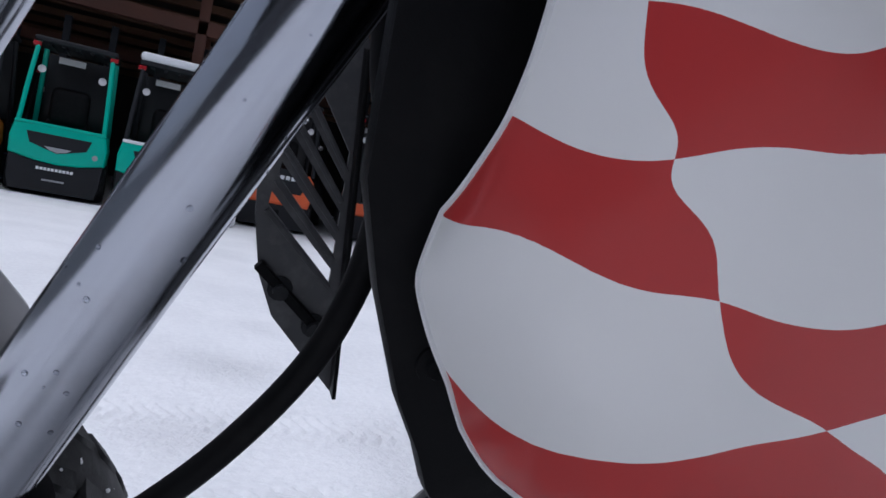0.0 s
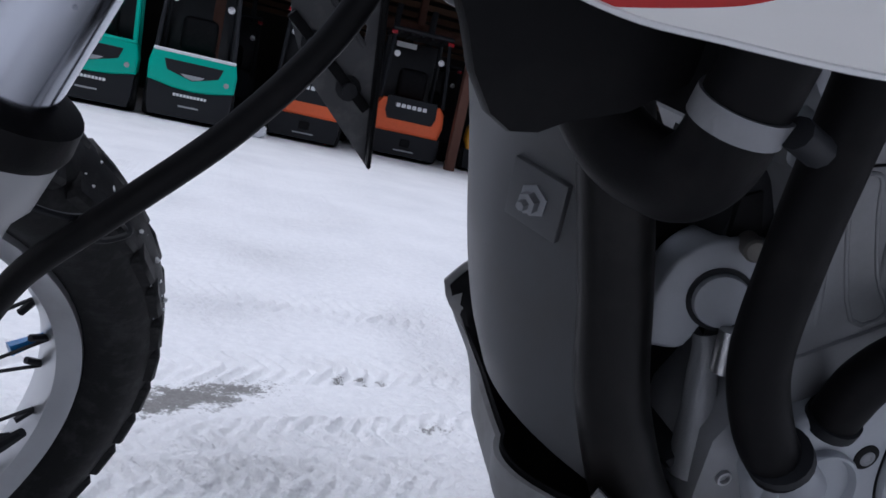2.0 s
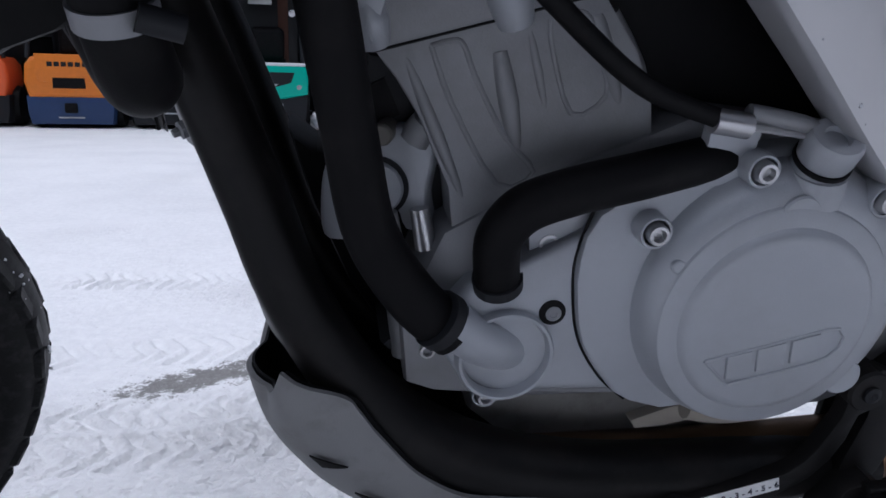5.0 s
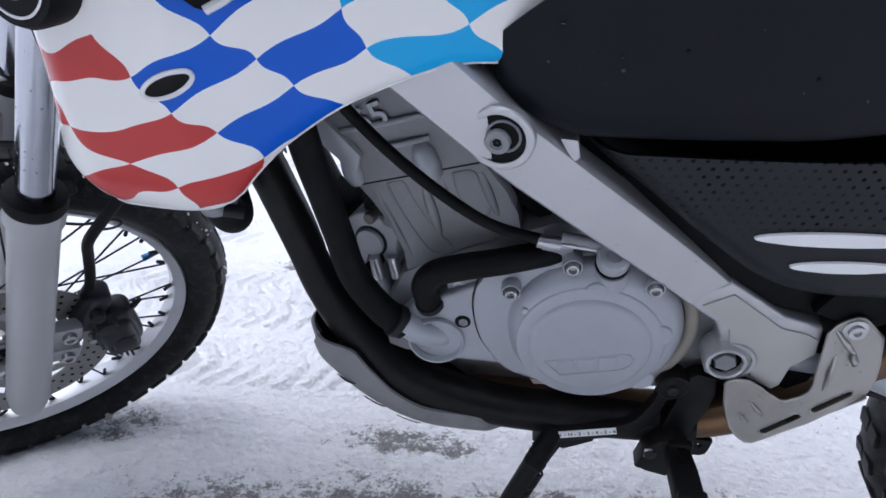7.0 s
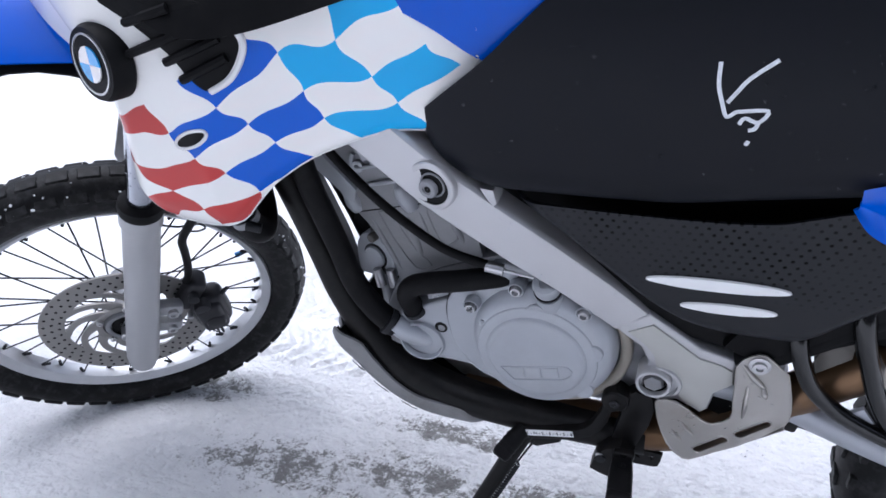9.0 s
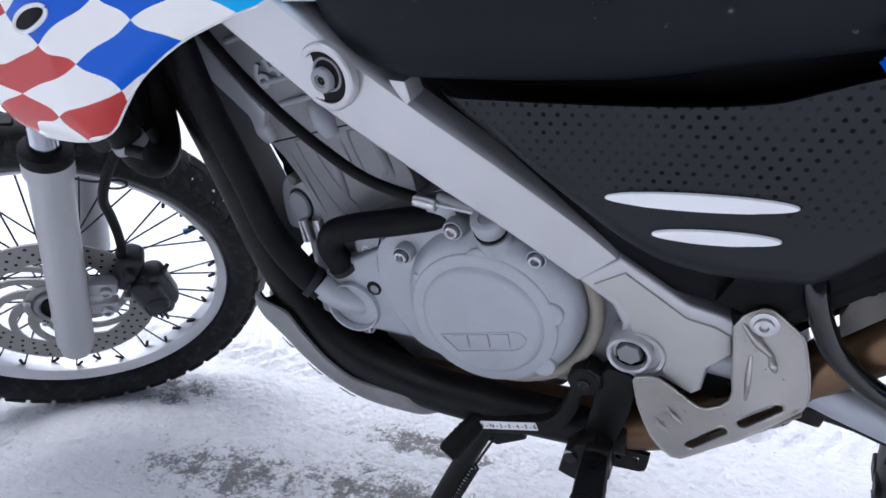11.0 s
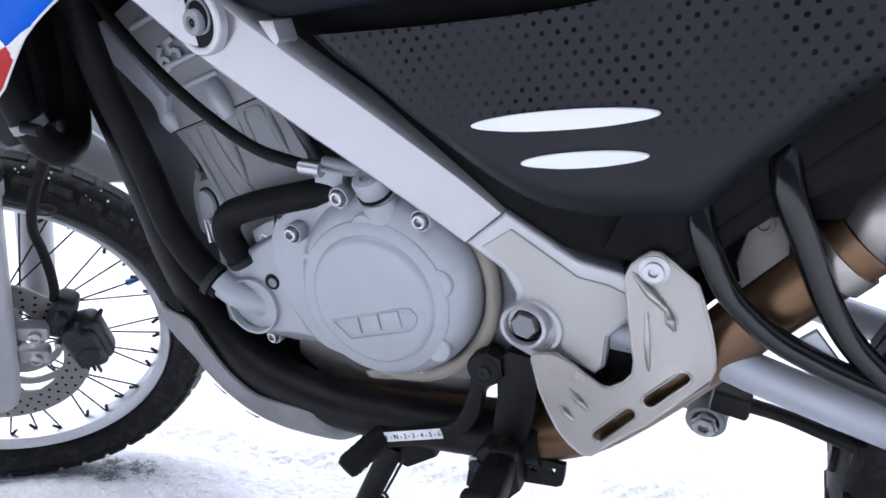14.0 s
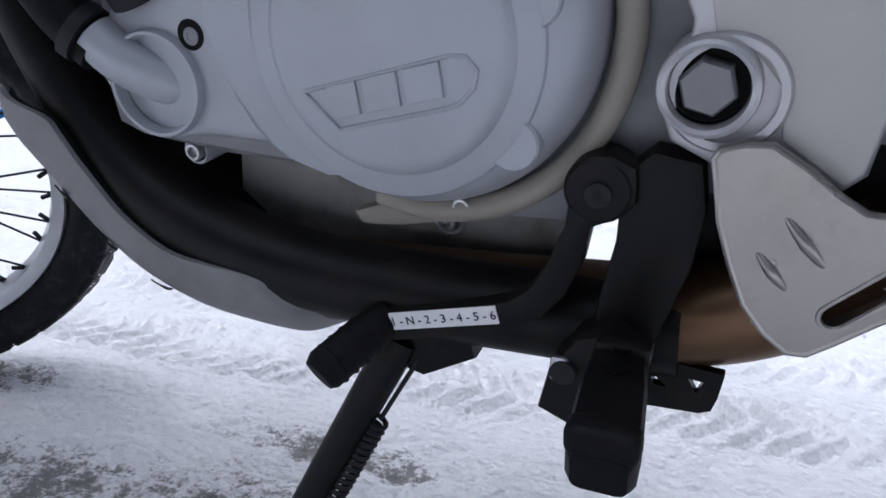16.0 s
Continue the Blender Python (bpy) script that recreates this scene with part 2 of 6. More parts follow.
    cells.inputs["Scale"].default_value = 75
    l.new(co.outputs["Object"], cells.inputs["Vector"])
    chips = n.new("ShaderNodeMath")
    chips.operation = "MULTIPLY_ADD"
    l.new(cells.outputs["Distance"], chips.inputs[0])
    chips.inputs[1].default_value = -1.2
    l.new(fine, chips.inputs[2])
    hh = n.new("ShaderNodeMath")
    hh.operation = "MULTIPLY_ADD"
    l.new(lumps, hh.inputs[0])
    hh.inputs[1].default_value = 2.0
    l.new(chips.outputs[0], hh.inputs[2])
    # long shallow ruts left by the traffic along the yard
    lie = n.new("ShaderNodeMapping")
    lie.inputs["Scale"].default_value = (1.6, 11.0, 1.0)
    lie.inputs["Rotation"].default_value = (0, 0, radians(-6))
    l.new(co.outputs["Object"], lie.inputs["Vector"])
    ruts = n.new("ShaderNodeTexNoise")
    ruts.inputs["Scale"].default_value, ruts.inputs["Detail"].default_value, ruts.inputs["Roughness"].default_value = 1.0, 7, 0.62
    l.new(lie.outputs[0], ruts.inputs[0])
    deep = n.new("ShaderNodeMath")
    deep.operation = "MULTIPLY_ADD"
    l.new(ruts.outputs[0], deep.inputs[0])
    deep.inputs[1].default_value = 5.0
    l.new(hh.outputs[0], deep.inputs[2])
    bp = n.new("ShaderNodeBump")
    bp.inputs["Strength"].default_value, bp.inputs["Distance"].default_value = 1.0, 0.01
    torn = n.new("ShaderNodeAttribute")
    torn.attribute_name = "broken"
    l.new(torn.outputs["Fac"], bp.inputs["Strength"])
    l.new(deep.outputs[0], bp.inputs["Height"])
    l.new(bp.outputs[0], b.inputs["Normal"])
    return m


MAT["snow"] = snow_paint()
m, n_, l_, b_ = principled("clear_water", (0.95, 0.97, 1.0), 0.03)
b_.inputs["Transmission Weight"].default_value, b_.inputs["IOR"].default_value = 1.0, 1.33
MAT["water"] = m


def dimpled_paint():
    """Black moulded plastic with a staggered field of round dimples that dies out towards the lower edge."""
    m, n, l, b = principled("dimpled_black_plastic", (0.0055, 0.006, 0.0072), 0.45, spec=0.24)
    co = n.new("ShaderNodeTexCoord")
    sep = n.new("ShaderNodeSeparateXYZ")
    l.new(co.outputs["Object"], sep.inputs[0])

    def op(kind, a, c=0.0, d=0.0):
        k = n.new("ShaderNodeMath")
        k.operation = kind
        for i, v in enumerate((a, c, d)):
            if isinstance(v, (int, float)):
                k.inputs[i].default_value = v
            else:
                l.new(v, k.inputs[i])
        return k.outputs[0]

    x, z = sep.outputs[0], sep.outputs[2]
    v = op("DIVIDE", op("MULTIPLY_ADD", x, -0.05, z), 0.0076)
    row = op("FLOOR", v)
    u = op("MULTIPLY_ADD", op("MODULO", row, 2.0), 0.5, op("DIVIDE", x, 0.0115))
    du = op("MULTIPLY", op("SUBTRACT", op("FRACT", u), 0.5), 0.0115)
    dv = op("MULTIPLY", op("SUBTRACT", op("FRACT", v), 0.5), 0.0076)
    dist = op("SQRT", op("ADD", op("MULTIPLY", du, du), op("MULTIPLY", dv, dv)))
    hole = n.new("ShaderNodeMapRange")
    hole.interpolation_type = "SMOOTHSTEP"
    for k, val in (("From Min", 0.0023), ("From Max", 0.0013), ("To Min", 0.0), ("To Max", 1.0)):
        hole.inputs[k].default_value = val
    l.new(dist, hole.inputs[0])
    fade = n.new("ShaderNodeMapRange")
    fade.interpolation_type = "SMOOTHSTEP"
    fade.inputs["From Min"].default_value, fade.inputs["From Max"].default_value = 0.662, 0.7
    l.new(op("MULTIPLY_ADD", x, 0.0, z), fade.inputs[0])
    patchy = n.new("ShaderNodeTexNoise")
    patchy.inputs["Scale"].default_value, patchy.inputs["Detail"].default_value = 16, 3
    l.new(co.outputs["Object"], patchy.inputs[0])
    some = n.new("ShaderNodeMapRange")
    some.inputs["From Min"].default_value, some.inputs["From Max"].default_value, some.inputs["To Min"].default_value = 0.4, 0.6, 0.25
    l.new(patchy.outputs[0], some.inputs[0])
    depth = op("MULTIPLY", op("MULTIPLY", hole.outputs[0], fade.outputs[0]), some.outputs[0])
    grain = n.new("ShaderNodeTexNoise")
    grain.inputs["Scale"].default_value, grain.inputs["Detail"].default_value = 1500, 3
    l.new(co.outputs["Object"], grain.inputs[0])
    hgt = op("MULTIPLY_ADD", grain.outputs[0], 0.12, op("MULTIPLY", depth, -1.0))
    bp = n.new("ShaderNodeBump")
    bp.inputs["Strength"].default_value, bp.inputs["Distance"].default_value = 0.35, 0.0012
    l.new(hgt, bp.inputs["Height"])
    l.new(bp.outputs[0], b.inputs["Normal"])
    # shade inside the dimples is put into colour and specular: pits darker, duller
    pit_shade = n.new("ShaderNodeMix")
    pit_shade.data_type = "RGBA"
    pit_shade.inputs[6].default_value, pit_shade.inputs[7].default_value = (0.0055, 0.0065, 0.0095, 1), (0.0022, 0.0022, 0.0026, 1)
    l.new(depth, pit_shade.inputs[0])
    l.new(pit_shade.outputs[2], b.inputs["Base Color"])
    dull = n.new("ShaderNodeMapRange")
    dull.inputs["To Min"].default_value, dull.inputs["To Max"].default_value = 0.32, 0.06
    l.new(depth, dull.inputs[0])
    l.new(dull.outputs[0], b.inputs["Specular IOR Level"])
    film = n.new("ShaderNodeTexNoise")
    film.inputs["Scale"].default_value, film.inputs["Detail"].default_value = 12, 6
    l.new(co.outputs["Object"], film.inputs[0])
    rr = n.new("ShaderNodeMapRange")
    rr.inputs["To Min"].default_value, rr.inputs["To Max"].default_value = 0.32, 0.55
    l.new(film.outputs[0], rr.inputs[0])
    l.new(rr.outputs[0], b.inputs["Roughness"])
    return m


MAT["dimpled"] = dimpled_paint()
MAT["snow_cap"] = worn("settled_snow", (0.82, 0.83, 0.85), 0.7, amount=0.06, grain=120, bump=0.5)


# ---------------------------------------------------------------- building helpers
def mesh_of(name, bm, material, angle=38):
    bmesh.ops.recalc_face_normals(bm, faces=bm.faces)
    me = bpy.data.meshes.new(name)
    bm.to_mesh(me)
    bm.free()
    for p in me.polygons:
        p.use_smooth = True
    me.set_sharp_from_angle(angle=radians(angle))
    me.materials.append(MAT[material])
    return me


def part(name, bm, material, parent=None, label="", angle=38):
    ob = new(name, mesh_of(name, bm, material, angle))
    ob.parent = parent
    if label:
        tagged(ob, label)
    return ob


def group(name, parent):
    ob = new(name)
    ob.parent = parent
    ob.empty_display_size = 0.05
    return ob


def spline(points, steps=8, closed=False):
    """Points along a smooth curve through the given ones."""
    p = [Vector(q) for q in points]
    n = len(p)
    out = []
    for i in range(n if closed else n - 1):
        a, b, c, d = (p[(i + k) % n] if closed else p[min(max(i + k, 0), n - 1)] for k in (-1, 0, 1, 2))
        for s in range(steps):
            t = s / steps
            out.append(0.5 * ((2 * b) + (c - a) * t + (2 * a - 5 * b + 4 * c - d) * t * t + (3 * b - a - 3 * c + d) * t ** 3))
    if not closed:
        out.append(p[-1])
    return out


def rings(bm, loops, cap=True, closed=False):
    """Skin a row of equal loops of points."""
    vs = [[bm.verts.new(q) for q in loop] for loop in loops]
    k = len(vs[0])
    rows = list(zip(vs, vs[1:])) + ([(vs[-1], vs[0])] if closed else [])
    for a, b in rows:
        for i in range(k):
            bm.faces.new((a[i], a[(i + 1) % k], b[(i + 1) % k], b[i]))
    if cap and not closed:
        bm.faces.new(list(reversed(vs[0])))
        bm.faces.new(vs[-1])
    return bm


def tube_bm(points, radius, sides=14, steps=8, bm=None, flat=1.0, smooth=True):
    """A round bar along a smooth curve; radius may be one number or one per point."""
    bm = bm or bmesh.new()
    line = spline(points, steps) if smooth else [Vector(p) for p in points]
    rad = radius if hasattr(radius, "__len__") else [radius] * len(points)
    per = steps if smooth else 1
    loops, up = [], Vector((0.13, 1, 0.07)).normalized()
    for i, c in enumerate(line):
        ahead = (line[min(i + 1, len(line) - 1)] - line[max(i - 1, 0)]).normalized()
        side = ahead.cross(up).normalized()
        up = side.cross(ahead).normalized()
        f = i / per
        k = min(int(f), len(rad) - 2)
        r = rad[k] + (rad[k + 1] - rad[k]) * (f - k)
        loops.append([c + r * (cos(a) * side + flat * sin(a) * up) for a in (tau * j / sides for j in range(sides))])
    return rings(bm, loops)


def frame_of(centre, axis):
    z = Vector(axis).normalized()
    x = z.orthogonal().normalized()
    m = Matrix((x, z.cross(x), z)).transposed().to_4x4()
    m.translation = Vector(centre)
    return m


def lathe_bm(profile, centre=(0, 0, 0), axis=(0, 1, 0), sides=32, bm=None, cap=True):
    """A turned body: profile rows of (radius, distance along the axis)."""
    bm = bm or bmesh.new()
    m = frame_of(centre, axis)
    loops = [[m @ Vector((max(r, 1e-5) * cos(tau * j / sides), max(r, 1e-5) * sin(tau * j / sides), d)) for j in range(sides)] for r, d in profile]
    return rings(bm, loops, cap)


def box_bm(lo, hi, bevel=0.0, bm=None, m=None, segments=2):
    own = bmesh.new()
    bmesh.ops.create_cube(own, size=1)
    for v in own.verts:
        v.co = Vector([(lo[i] + hi[i]) / 2 + v.co[i] * (hi[i] - lo[i]) for i in range(3)])
    if bevel:
        bmesh.ops.bevel(own, geom=own.edges[:], offset=bevel, segments=segments, affect="EDGES", profile=0.5)
    if m:
        bmesh.ops.transform(own, matrix=m, verts=own.verts)
    if bm is None:
        return own
    join(bm, own)
    return bm


def join(bm, other):
    me = bpy.data.meshes.new("tmp")
    other.to_mesh(me)
    other.free()
    bm.from_mesh(me)
    bpy.data.meshes.remove(me)
    return bm


def plate_bm(outline, y0, y1, bevel=0.0, smooth=0, bend=None, segments=2):
    """A plate cut to an outline in x and z, from y0 (outer face) to y1; bend(x, z) moves it sideways."""
    pts = [(x, 0, z) for x, z in outline]
    if smooth:
        pts = spline(pts, smooth, closed=True)
    bm = bmesh.new()
    vs = [bm.verts.new((p[0], y0, p[2])) for p in pts]
    face = bm.faces.new(vs)
    got = bmesh.ops.extrude_face_region(bm, geom=[face])
    for v in got["geom"]:
        if isinstance(v, bmesh.types.BMVert):
            v.co.y = y1
    if bevel:
        rim = [e for e in bm.edges if abs(e.verts[0].co.y - y0) < 1e-6 and abs(e.verts[1].co.y - y0) < 1e-6]
        bmesh.ops.bevel(bm, geom=rim, offset=bevel, segments=segments, affect="EDGES", profile=0.6)
    if bend:
        bmesh.ops.triangulate(bm, faces=[f for f in bm.faces if len(f.verts) > 4])
        for v in bm.verts:
            v.co.y += bend(v.co.x, v.co.z)
    return bm


def patch_bm(place, nu, nv, thick=0.0, keep=None, uv=None):
    """A curved sheet place(u, v) for u, v in 0..1; thick gives it a back."""
    bm = bmesh.new()
    lay = bm.loops.layers.uv.new("lattice") if uv else None
    g = [[bm.verts.new(place(i / nu, j / nv)) for j in range(nv + 1)] for i in range(nu + 1)]
    for i in range(nu):
        for j in range(nv):
            if keep and not keep((i + 0.5) / nu, (j + 0.5) / nv):
                continue
            f = bm.faces.new((g[i][j], g[i + 1][j], g[i + 1][j + 1], g[i][j + 1]))
    for v in [v for v in bm.verts if not v.link_faces]:
        bm.verts.remove(v)
    if thick:
        bmesh.ops.recalc_face_normals(bm, faces=bm.faces)
        bmesh.ops.solidify(bm, geom=bm.faces[:], thickness=thick)
    if uv:
        for f in bm.faces:
            for lp in f.loops:
                lp[lay].uv = uv(lp.vert.co)
    return bm


def lerp_table(table, x):
    """Reads a row of (x, value) pairs along a smooth curve that never overshoots."""
    if x <= table[0][0]:
        return table[0][1]
    if x >= table[-1][0]:
        return table[-1][1]
    k = 0
    while x > table[k + 1][0]:
        k += 1
    slope = [(q[1] - p[1]) / max(1e-9, q[0] - p[0]) for p, q in zip(table, table[1:])]

    def lean(i):
        if i == 0 or i == len(table) - 1:
            return slope[min(i, len(slope) - 1)]
        s0, s1 = slope[i - 1], slope[i]
        return 0.0 if s0 * s1 <= 0 else 2 * s0 * s1 / (s0 + s1)

    h = table[k + 1][0] - table[k][0]
    t = (x - table[k][0]) / h
    a, c = table[k][1], table[k + 1][1]
    return a * (1 + 2 * t) * (1 - t) ** 2 + c * t * t * (3 - 2 * t) + h * (lean(k) * t * (1 - t) ** 2 - lean(k + 1) * t * t * (1 - t))


def holed_plate_bm(outline, holes, y0, y1):
    """A thin sheet cut to an outline, with openings that go through it."""
    bm = bmesh.new()
    for loop in [outline] + holes:
        vs = [bm.verts.new((x, y0, z)) for x, z in loop]
        for a, b in zip(vs, vs[1:] + vs[:1]):
            bm.edges.new((a, b))
    bmesh.ops.triangle_fill(bm, use_beauty=True, edges=bm.edges[:])
    got = bmesh.ops.extrude_face_region(bm, geom=bm.faces[:])
    for v in got["geom"]:
        if isinstance(v, bmesh.types.BMVert):
            v.co.y = y1
    bmesh.ops.recalc_face_normals(bm, faces=bm.faces[:])
    return bm


# ---------------------------------------------------------------- ground
def bare_at(x, y):
    """How bare the asphalt lies: at the front tyre and in a few worn patches (place, half sizes, slant, strength)."""
    v = 0.0
    for cx, cy, rx, ry, slant, s in ((-0.46, 0.935, 0.19, 0.075, 0.48, 0.66), (-0.18, 0.185, 0.16, 0.045, 0.0, 0.49), (-0.45, -0.02, 0.24, 0.09, 0.1, 0.4), (-0.2, 0.03, 0.26, 0.09, 0.0, 0.38), (-0.74, 0.15, 0.1, 0.06, 0.3, 0.42), (0.04, 0.04, 0.18, 0.06, 0.1, 0.4), (-0.07, 1.11, 0.1, 0.02, 0.2, 0.36), (0.06, 0.885, 0.07, 0.03, 0.1, 0.34), (0.3, 0.1, 0.16, 0.04, 0.1, 0.26)):
        d = ((x - cx) / rx) ** 2 + ((y - cy - slant * (x - cx)) / ry) ** 2
        v = max(v, s * exp(-d))
    return v


TRACKS = ((0.685, 0.12, 0.07, 1), (0.865, 0.15, 0.06, -1), (0.45, 0.08, 0.085, 1), (1.18, 0.1, 0.09, 1), (1.75, -0.05, 0.1, 1))


def crumb(x, y):
    """How broken up the snow is: trampled round the bike, smoother in the open yard."""
    d = hypot(x / 1.2, (y + 0.2) / 0.7)
    return 0.32 + 0.7 * max(0.0, 1.15 - 0.6 * d) + 0.5 * max(0.0, noise.noise((x * 2.2, y * 2.2, 5)))


def lumps(x, y):
    """Loose lumps of snow one or two centimetres wide."""
    wx, wy = x + 0.012 * noise.noise((x * 30, y * 30, 1)), y + 0.012 * noise.noise((x * 30, y * 30, 2))
    near = noise.voronoi((wx * 42, wy * 42, 0.0))[0][0]
    fine = noise.voronoi((wx * 85, wy * 85, 4.0))[0][0]
    return 0.009 * (0.45 - near) + 0.006 * (0.45 - fine) + 0.005 * noise.noise((x * 21, y * 21, 7))


def relief(x, y, c=None):
    """Height of the trodden snow: swells, lumps and the lugged prints of tyres."""
    h = 0.014 * noise.noise((x * 1.3, y * 1.3, 0)) + 0.006 * noise.noise((x * 7, y * 7, 3)) + crumb(x, y) * (lumps(x, y) if c is None else c)
    for y0, slope, w, sg in TRACKS:
        d = y - (y0 + slope * x + 0.02 * sin(3 * x))
        if abs(d) < w:
            lug = sin(tau * (x + sg * 0.6 * abs(d) + 0.02 * noise.noise((x * 11, y * 11, 21))) / 0.05)
            h += (0.008 if lug > 0.1 else -0.008) * (0.6 + 1.0 * noise.noise((x * 5, y * 5, 11))) - 0.003
    return h


def ground():
    xs = [-400, -120, -40, -16, -9, -6, -4.5, -3.5, -2.9, -2.5, -2.2, -2.0, -1.85] + [-1.75 + 0.018 * i for i in range(42)] + [-1.0 + 0.0065 * i for i in range(294)] + [0.92 + 0.019 * i for i in range(40)] + [1.7, 1.9, 2.2, 2.6, 3.2, 4.2, 6, 9, 18, 40, 120, 400]
    ys = [-400, -120, -40, -12, -5, -2.5, -2, -1.7] + [-1.5 + 0.02 * i for i in range(45)] + [-0.6 + 0.0065 * i for i in range(284)] + [1.25 + 0.016 * i for i in range(84)] + [2.6 + 0.1 * i for i in range(14)] + [4.2, 4.6, 5, 5.5, 6, 6.5, 7, 7.5, 8, 8.6, 9.2, 10, 11, 12, 15, 20, 40, 120, 400]
    bm = bmesh.new()
    lay = bm.verts.layers.float.new("bare")
    lay2 = bm.verts.layers.float.new("broken")
    g = []
    for x in xs:
        row = []
        for y in ys:
            near = exp(-((x / 7) ** 2 + ((y - 1) / 7) ** 2))
            c = lumps(x, y) if near > 0.3 else 0.0
            v = bm.verts.new((x, y, near * relief(x, y, c) - 0.004))
            bare = bare_at(x, y)
            v[lay] = 0.5 * bare - 18 * c * min(1.0, 3 * bare)
            v.co.z -= 0.012 * bare
            v[lay2] = min(1.3, 0.9 * crumb(x, y)) if near > 0.3 else 0.3
            row.append(v)
        g.append(row)
    for a, b in zip(g, g[1:]):
        for j in range(len(ys) - 1):
            bm.faces.new((a[j], b[j], b[j + 1], a[j + 1]))
    ob = part("ground", bm, "snow", None, "", 180)
    tagged(ob, "trodden snow over wet asphalt with tyre tracks", "ground", kind="structure")


ground()

# ---------------------------------------------------------------- the motorcycle
LEAN = 12.0
bike = new("motorcycle")
bike.matrix_world = pose(0, 0, 0, LEAN, 0, 0)
tagged(bike, "silver and black enduro motorcycle leaning on its side stand in snow", "motorcycle")

# steering: the axis leans back, the bars are turned far to the left
AXIS = Vector((0.431, -0.088, 1.0)).normalized()
LEFT = Vector((0.556, -0.752, -0.34))
LEFT = (LEFT - LEFT.dot(AXIS) * AXIS).normalized()
AFT = AXIS.cross(LEFT)
LEG = 0.107
SEAL = Vector((-0.5416, -0.0667, 0.6211))
HUB = SEAL - 0.381 * AXIS - LEG * LEFT


def fork_pt(n, f, s):
    """A point of the steered front end: to the left, to the rear, up the fork."""
    return HUB + n * LEFT + f * AFT + s * AXIS


WHEEL = Matrix((AFT, AXIS, LEFT)).transposed()


WHEEL_C = Vector((-0.77, 0.032, 0.313))


def wheel_pt(r, a, n=0.0):
    return WHEEL_C + WHEEL @ Vector((r * cos(a), r * sin(a), n))


TYRE_R, RIM_R = 0.347, 0.279


def turned(profile, sides=96, bm=None):
    bm = bm or bmesh.new()
    return rings(bm, [[wheel_pt(r, tau * j / sides, n) for r, n in profile] for j in range(sides)], closed=True)


front_wheel = group("front_wheel", bike)
prof = []
for k in range(20):
    a = tau * k / 20
    prof.append((0.307 + 0.038 * cos(a), 0.044 * sin(a)))
part("tyre", turned(prof), "tyre", front_wheel, "black knobbly tyre with snow in its tread")
block = mesh_of("tread_block", box_bm((-0.011, -0.0185, -0.0125), (0.009, 0.0185, 0.0125), 0.003, segments=1), "tyre")
for k in range(46):
    for n in (-0.031, 0.0, 0.031):
        a = tau * (k + (0.5 if n == 0 else 0)) / 46
        tip = Matrix.Rotation(-n * 14, 3, "Y")
        ob = new("tread_block", block)
        ob.parent = front_wheel
        ob.matrix_local = Matrix.Translation(wheel_pt(0.337 - 0.014 * abs(n) / 0.031, a, n)) @ (WHEEL @ Matrix.Rotation(a, 3, "Z") @ tip).to_4x4()
part("rim", turned([(0.271, 0.026), (0.274, 0.022), (0.266, 0.02), (0.262, 0.012), (0.259, 0.0), (0.262, -0.012), (0.266, -0.02), (0.274, -0.022), (0.271, -0.026), (0.268, -0.025), (0.256, -0.015), (0.253, 0.0), (0.256, 0.015), (0.268, 0.025)]), "rim", front_wheel, "silver alloy spoked rim")
hub = lathe_bm([(0.012, -0.06), (0.026, -0.058), (0.028, -0.03), (0.02, -0.025), (0.02, 0.02), (0.03, 0.028), (0.034, 0.05), (0.012, 0.06)], WHEEL_C, LEFT, 24)
part("hub", hub, "cast", front_wheel)
for k in range(36):
    side = 1 if k % 2 else -1
    a = tau * k / 36
    b = a + (0.95 if (k // 2) % 2 else -0.95)
    bm = tube_bm([wheel_pt(0.03, b, side * 0.028), wheel_pt(0.258, a, side * 0.004)], 0.0016, 6, 1, smooth=False)
    tube_bm([wheel_pt(0.242, a + (b - a) * 0.05, side * 0.0055), wheel_pt(0.259, a, side * 0.004)], 0.003, 6, 1, bm=bm, smooth=False)
    part("spoke", bm, "dark_grey", front_wheel)
part("valve_cap", tube_bm([wheel_pt(0.262, 0.52), wheel_pt(0.228, 0.52)], [0.003, 0.006], 8, 1, smooth=False), "cap_blue", front_wheel, "blue valve cap")

# brake disc with drilled ring, five slots and carrier
bm = bmesh.new()
rings(bm, [[wheel_pt(r, tau * j / 72, n) for r, n in ((0.15, 0.058), (0.15, 0.054), (0.107, 0.054), (0.107, 0.058))] for j in range(72)], closed=True)
ring = part("disc_ring", bm, "disc", front_wheel, "drilled steel brake disc")
for k in range(10):
    # swept blades between the carrier and the drilled ring
    blade = []
    for i in range(9):
        r = 0.05 + 0.059 * i / 8
        a = tau * k / 10 + 0.9 * (i / 8) ** 1.3
        w = (0.0098 + 0.004 * abs(i - 4) / 4) / r
        blade.append([wheel_pt(r, a - w, 0.058), wheel_pt(r, a + w, 0.058), wheel_pt(r, a + w, 0.054), wheel_pt(r, a - w, 0.054)])
    part("disc_blade", rings(bmesh.new(), blade), "disc", front_wheel)
part("disc_hub", lathe_bm([(0.056, 0.05), (0.056, 0.0595), (0.054, 0.061), (0.044, 0.061), (0.043, 0.05)], WHEEL_C, LEFT, 36), "disc", front_wheel)
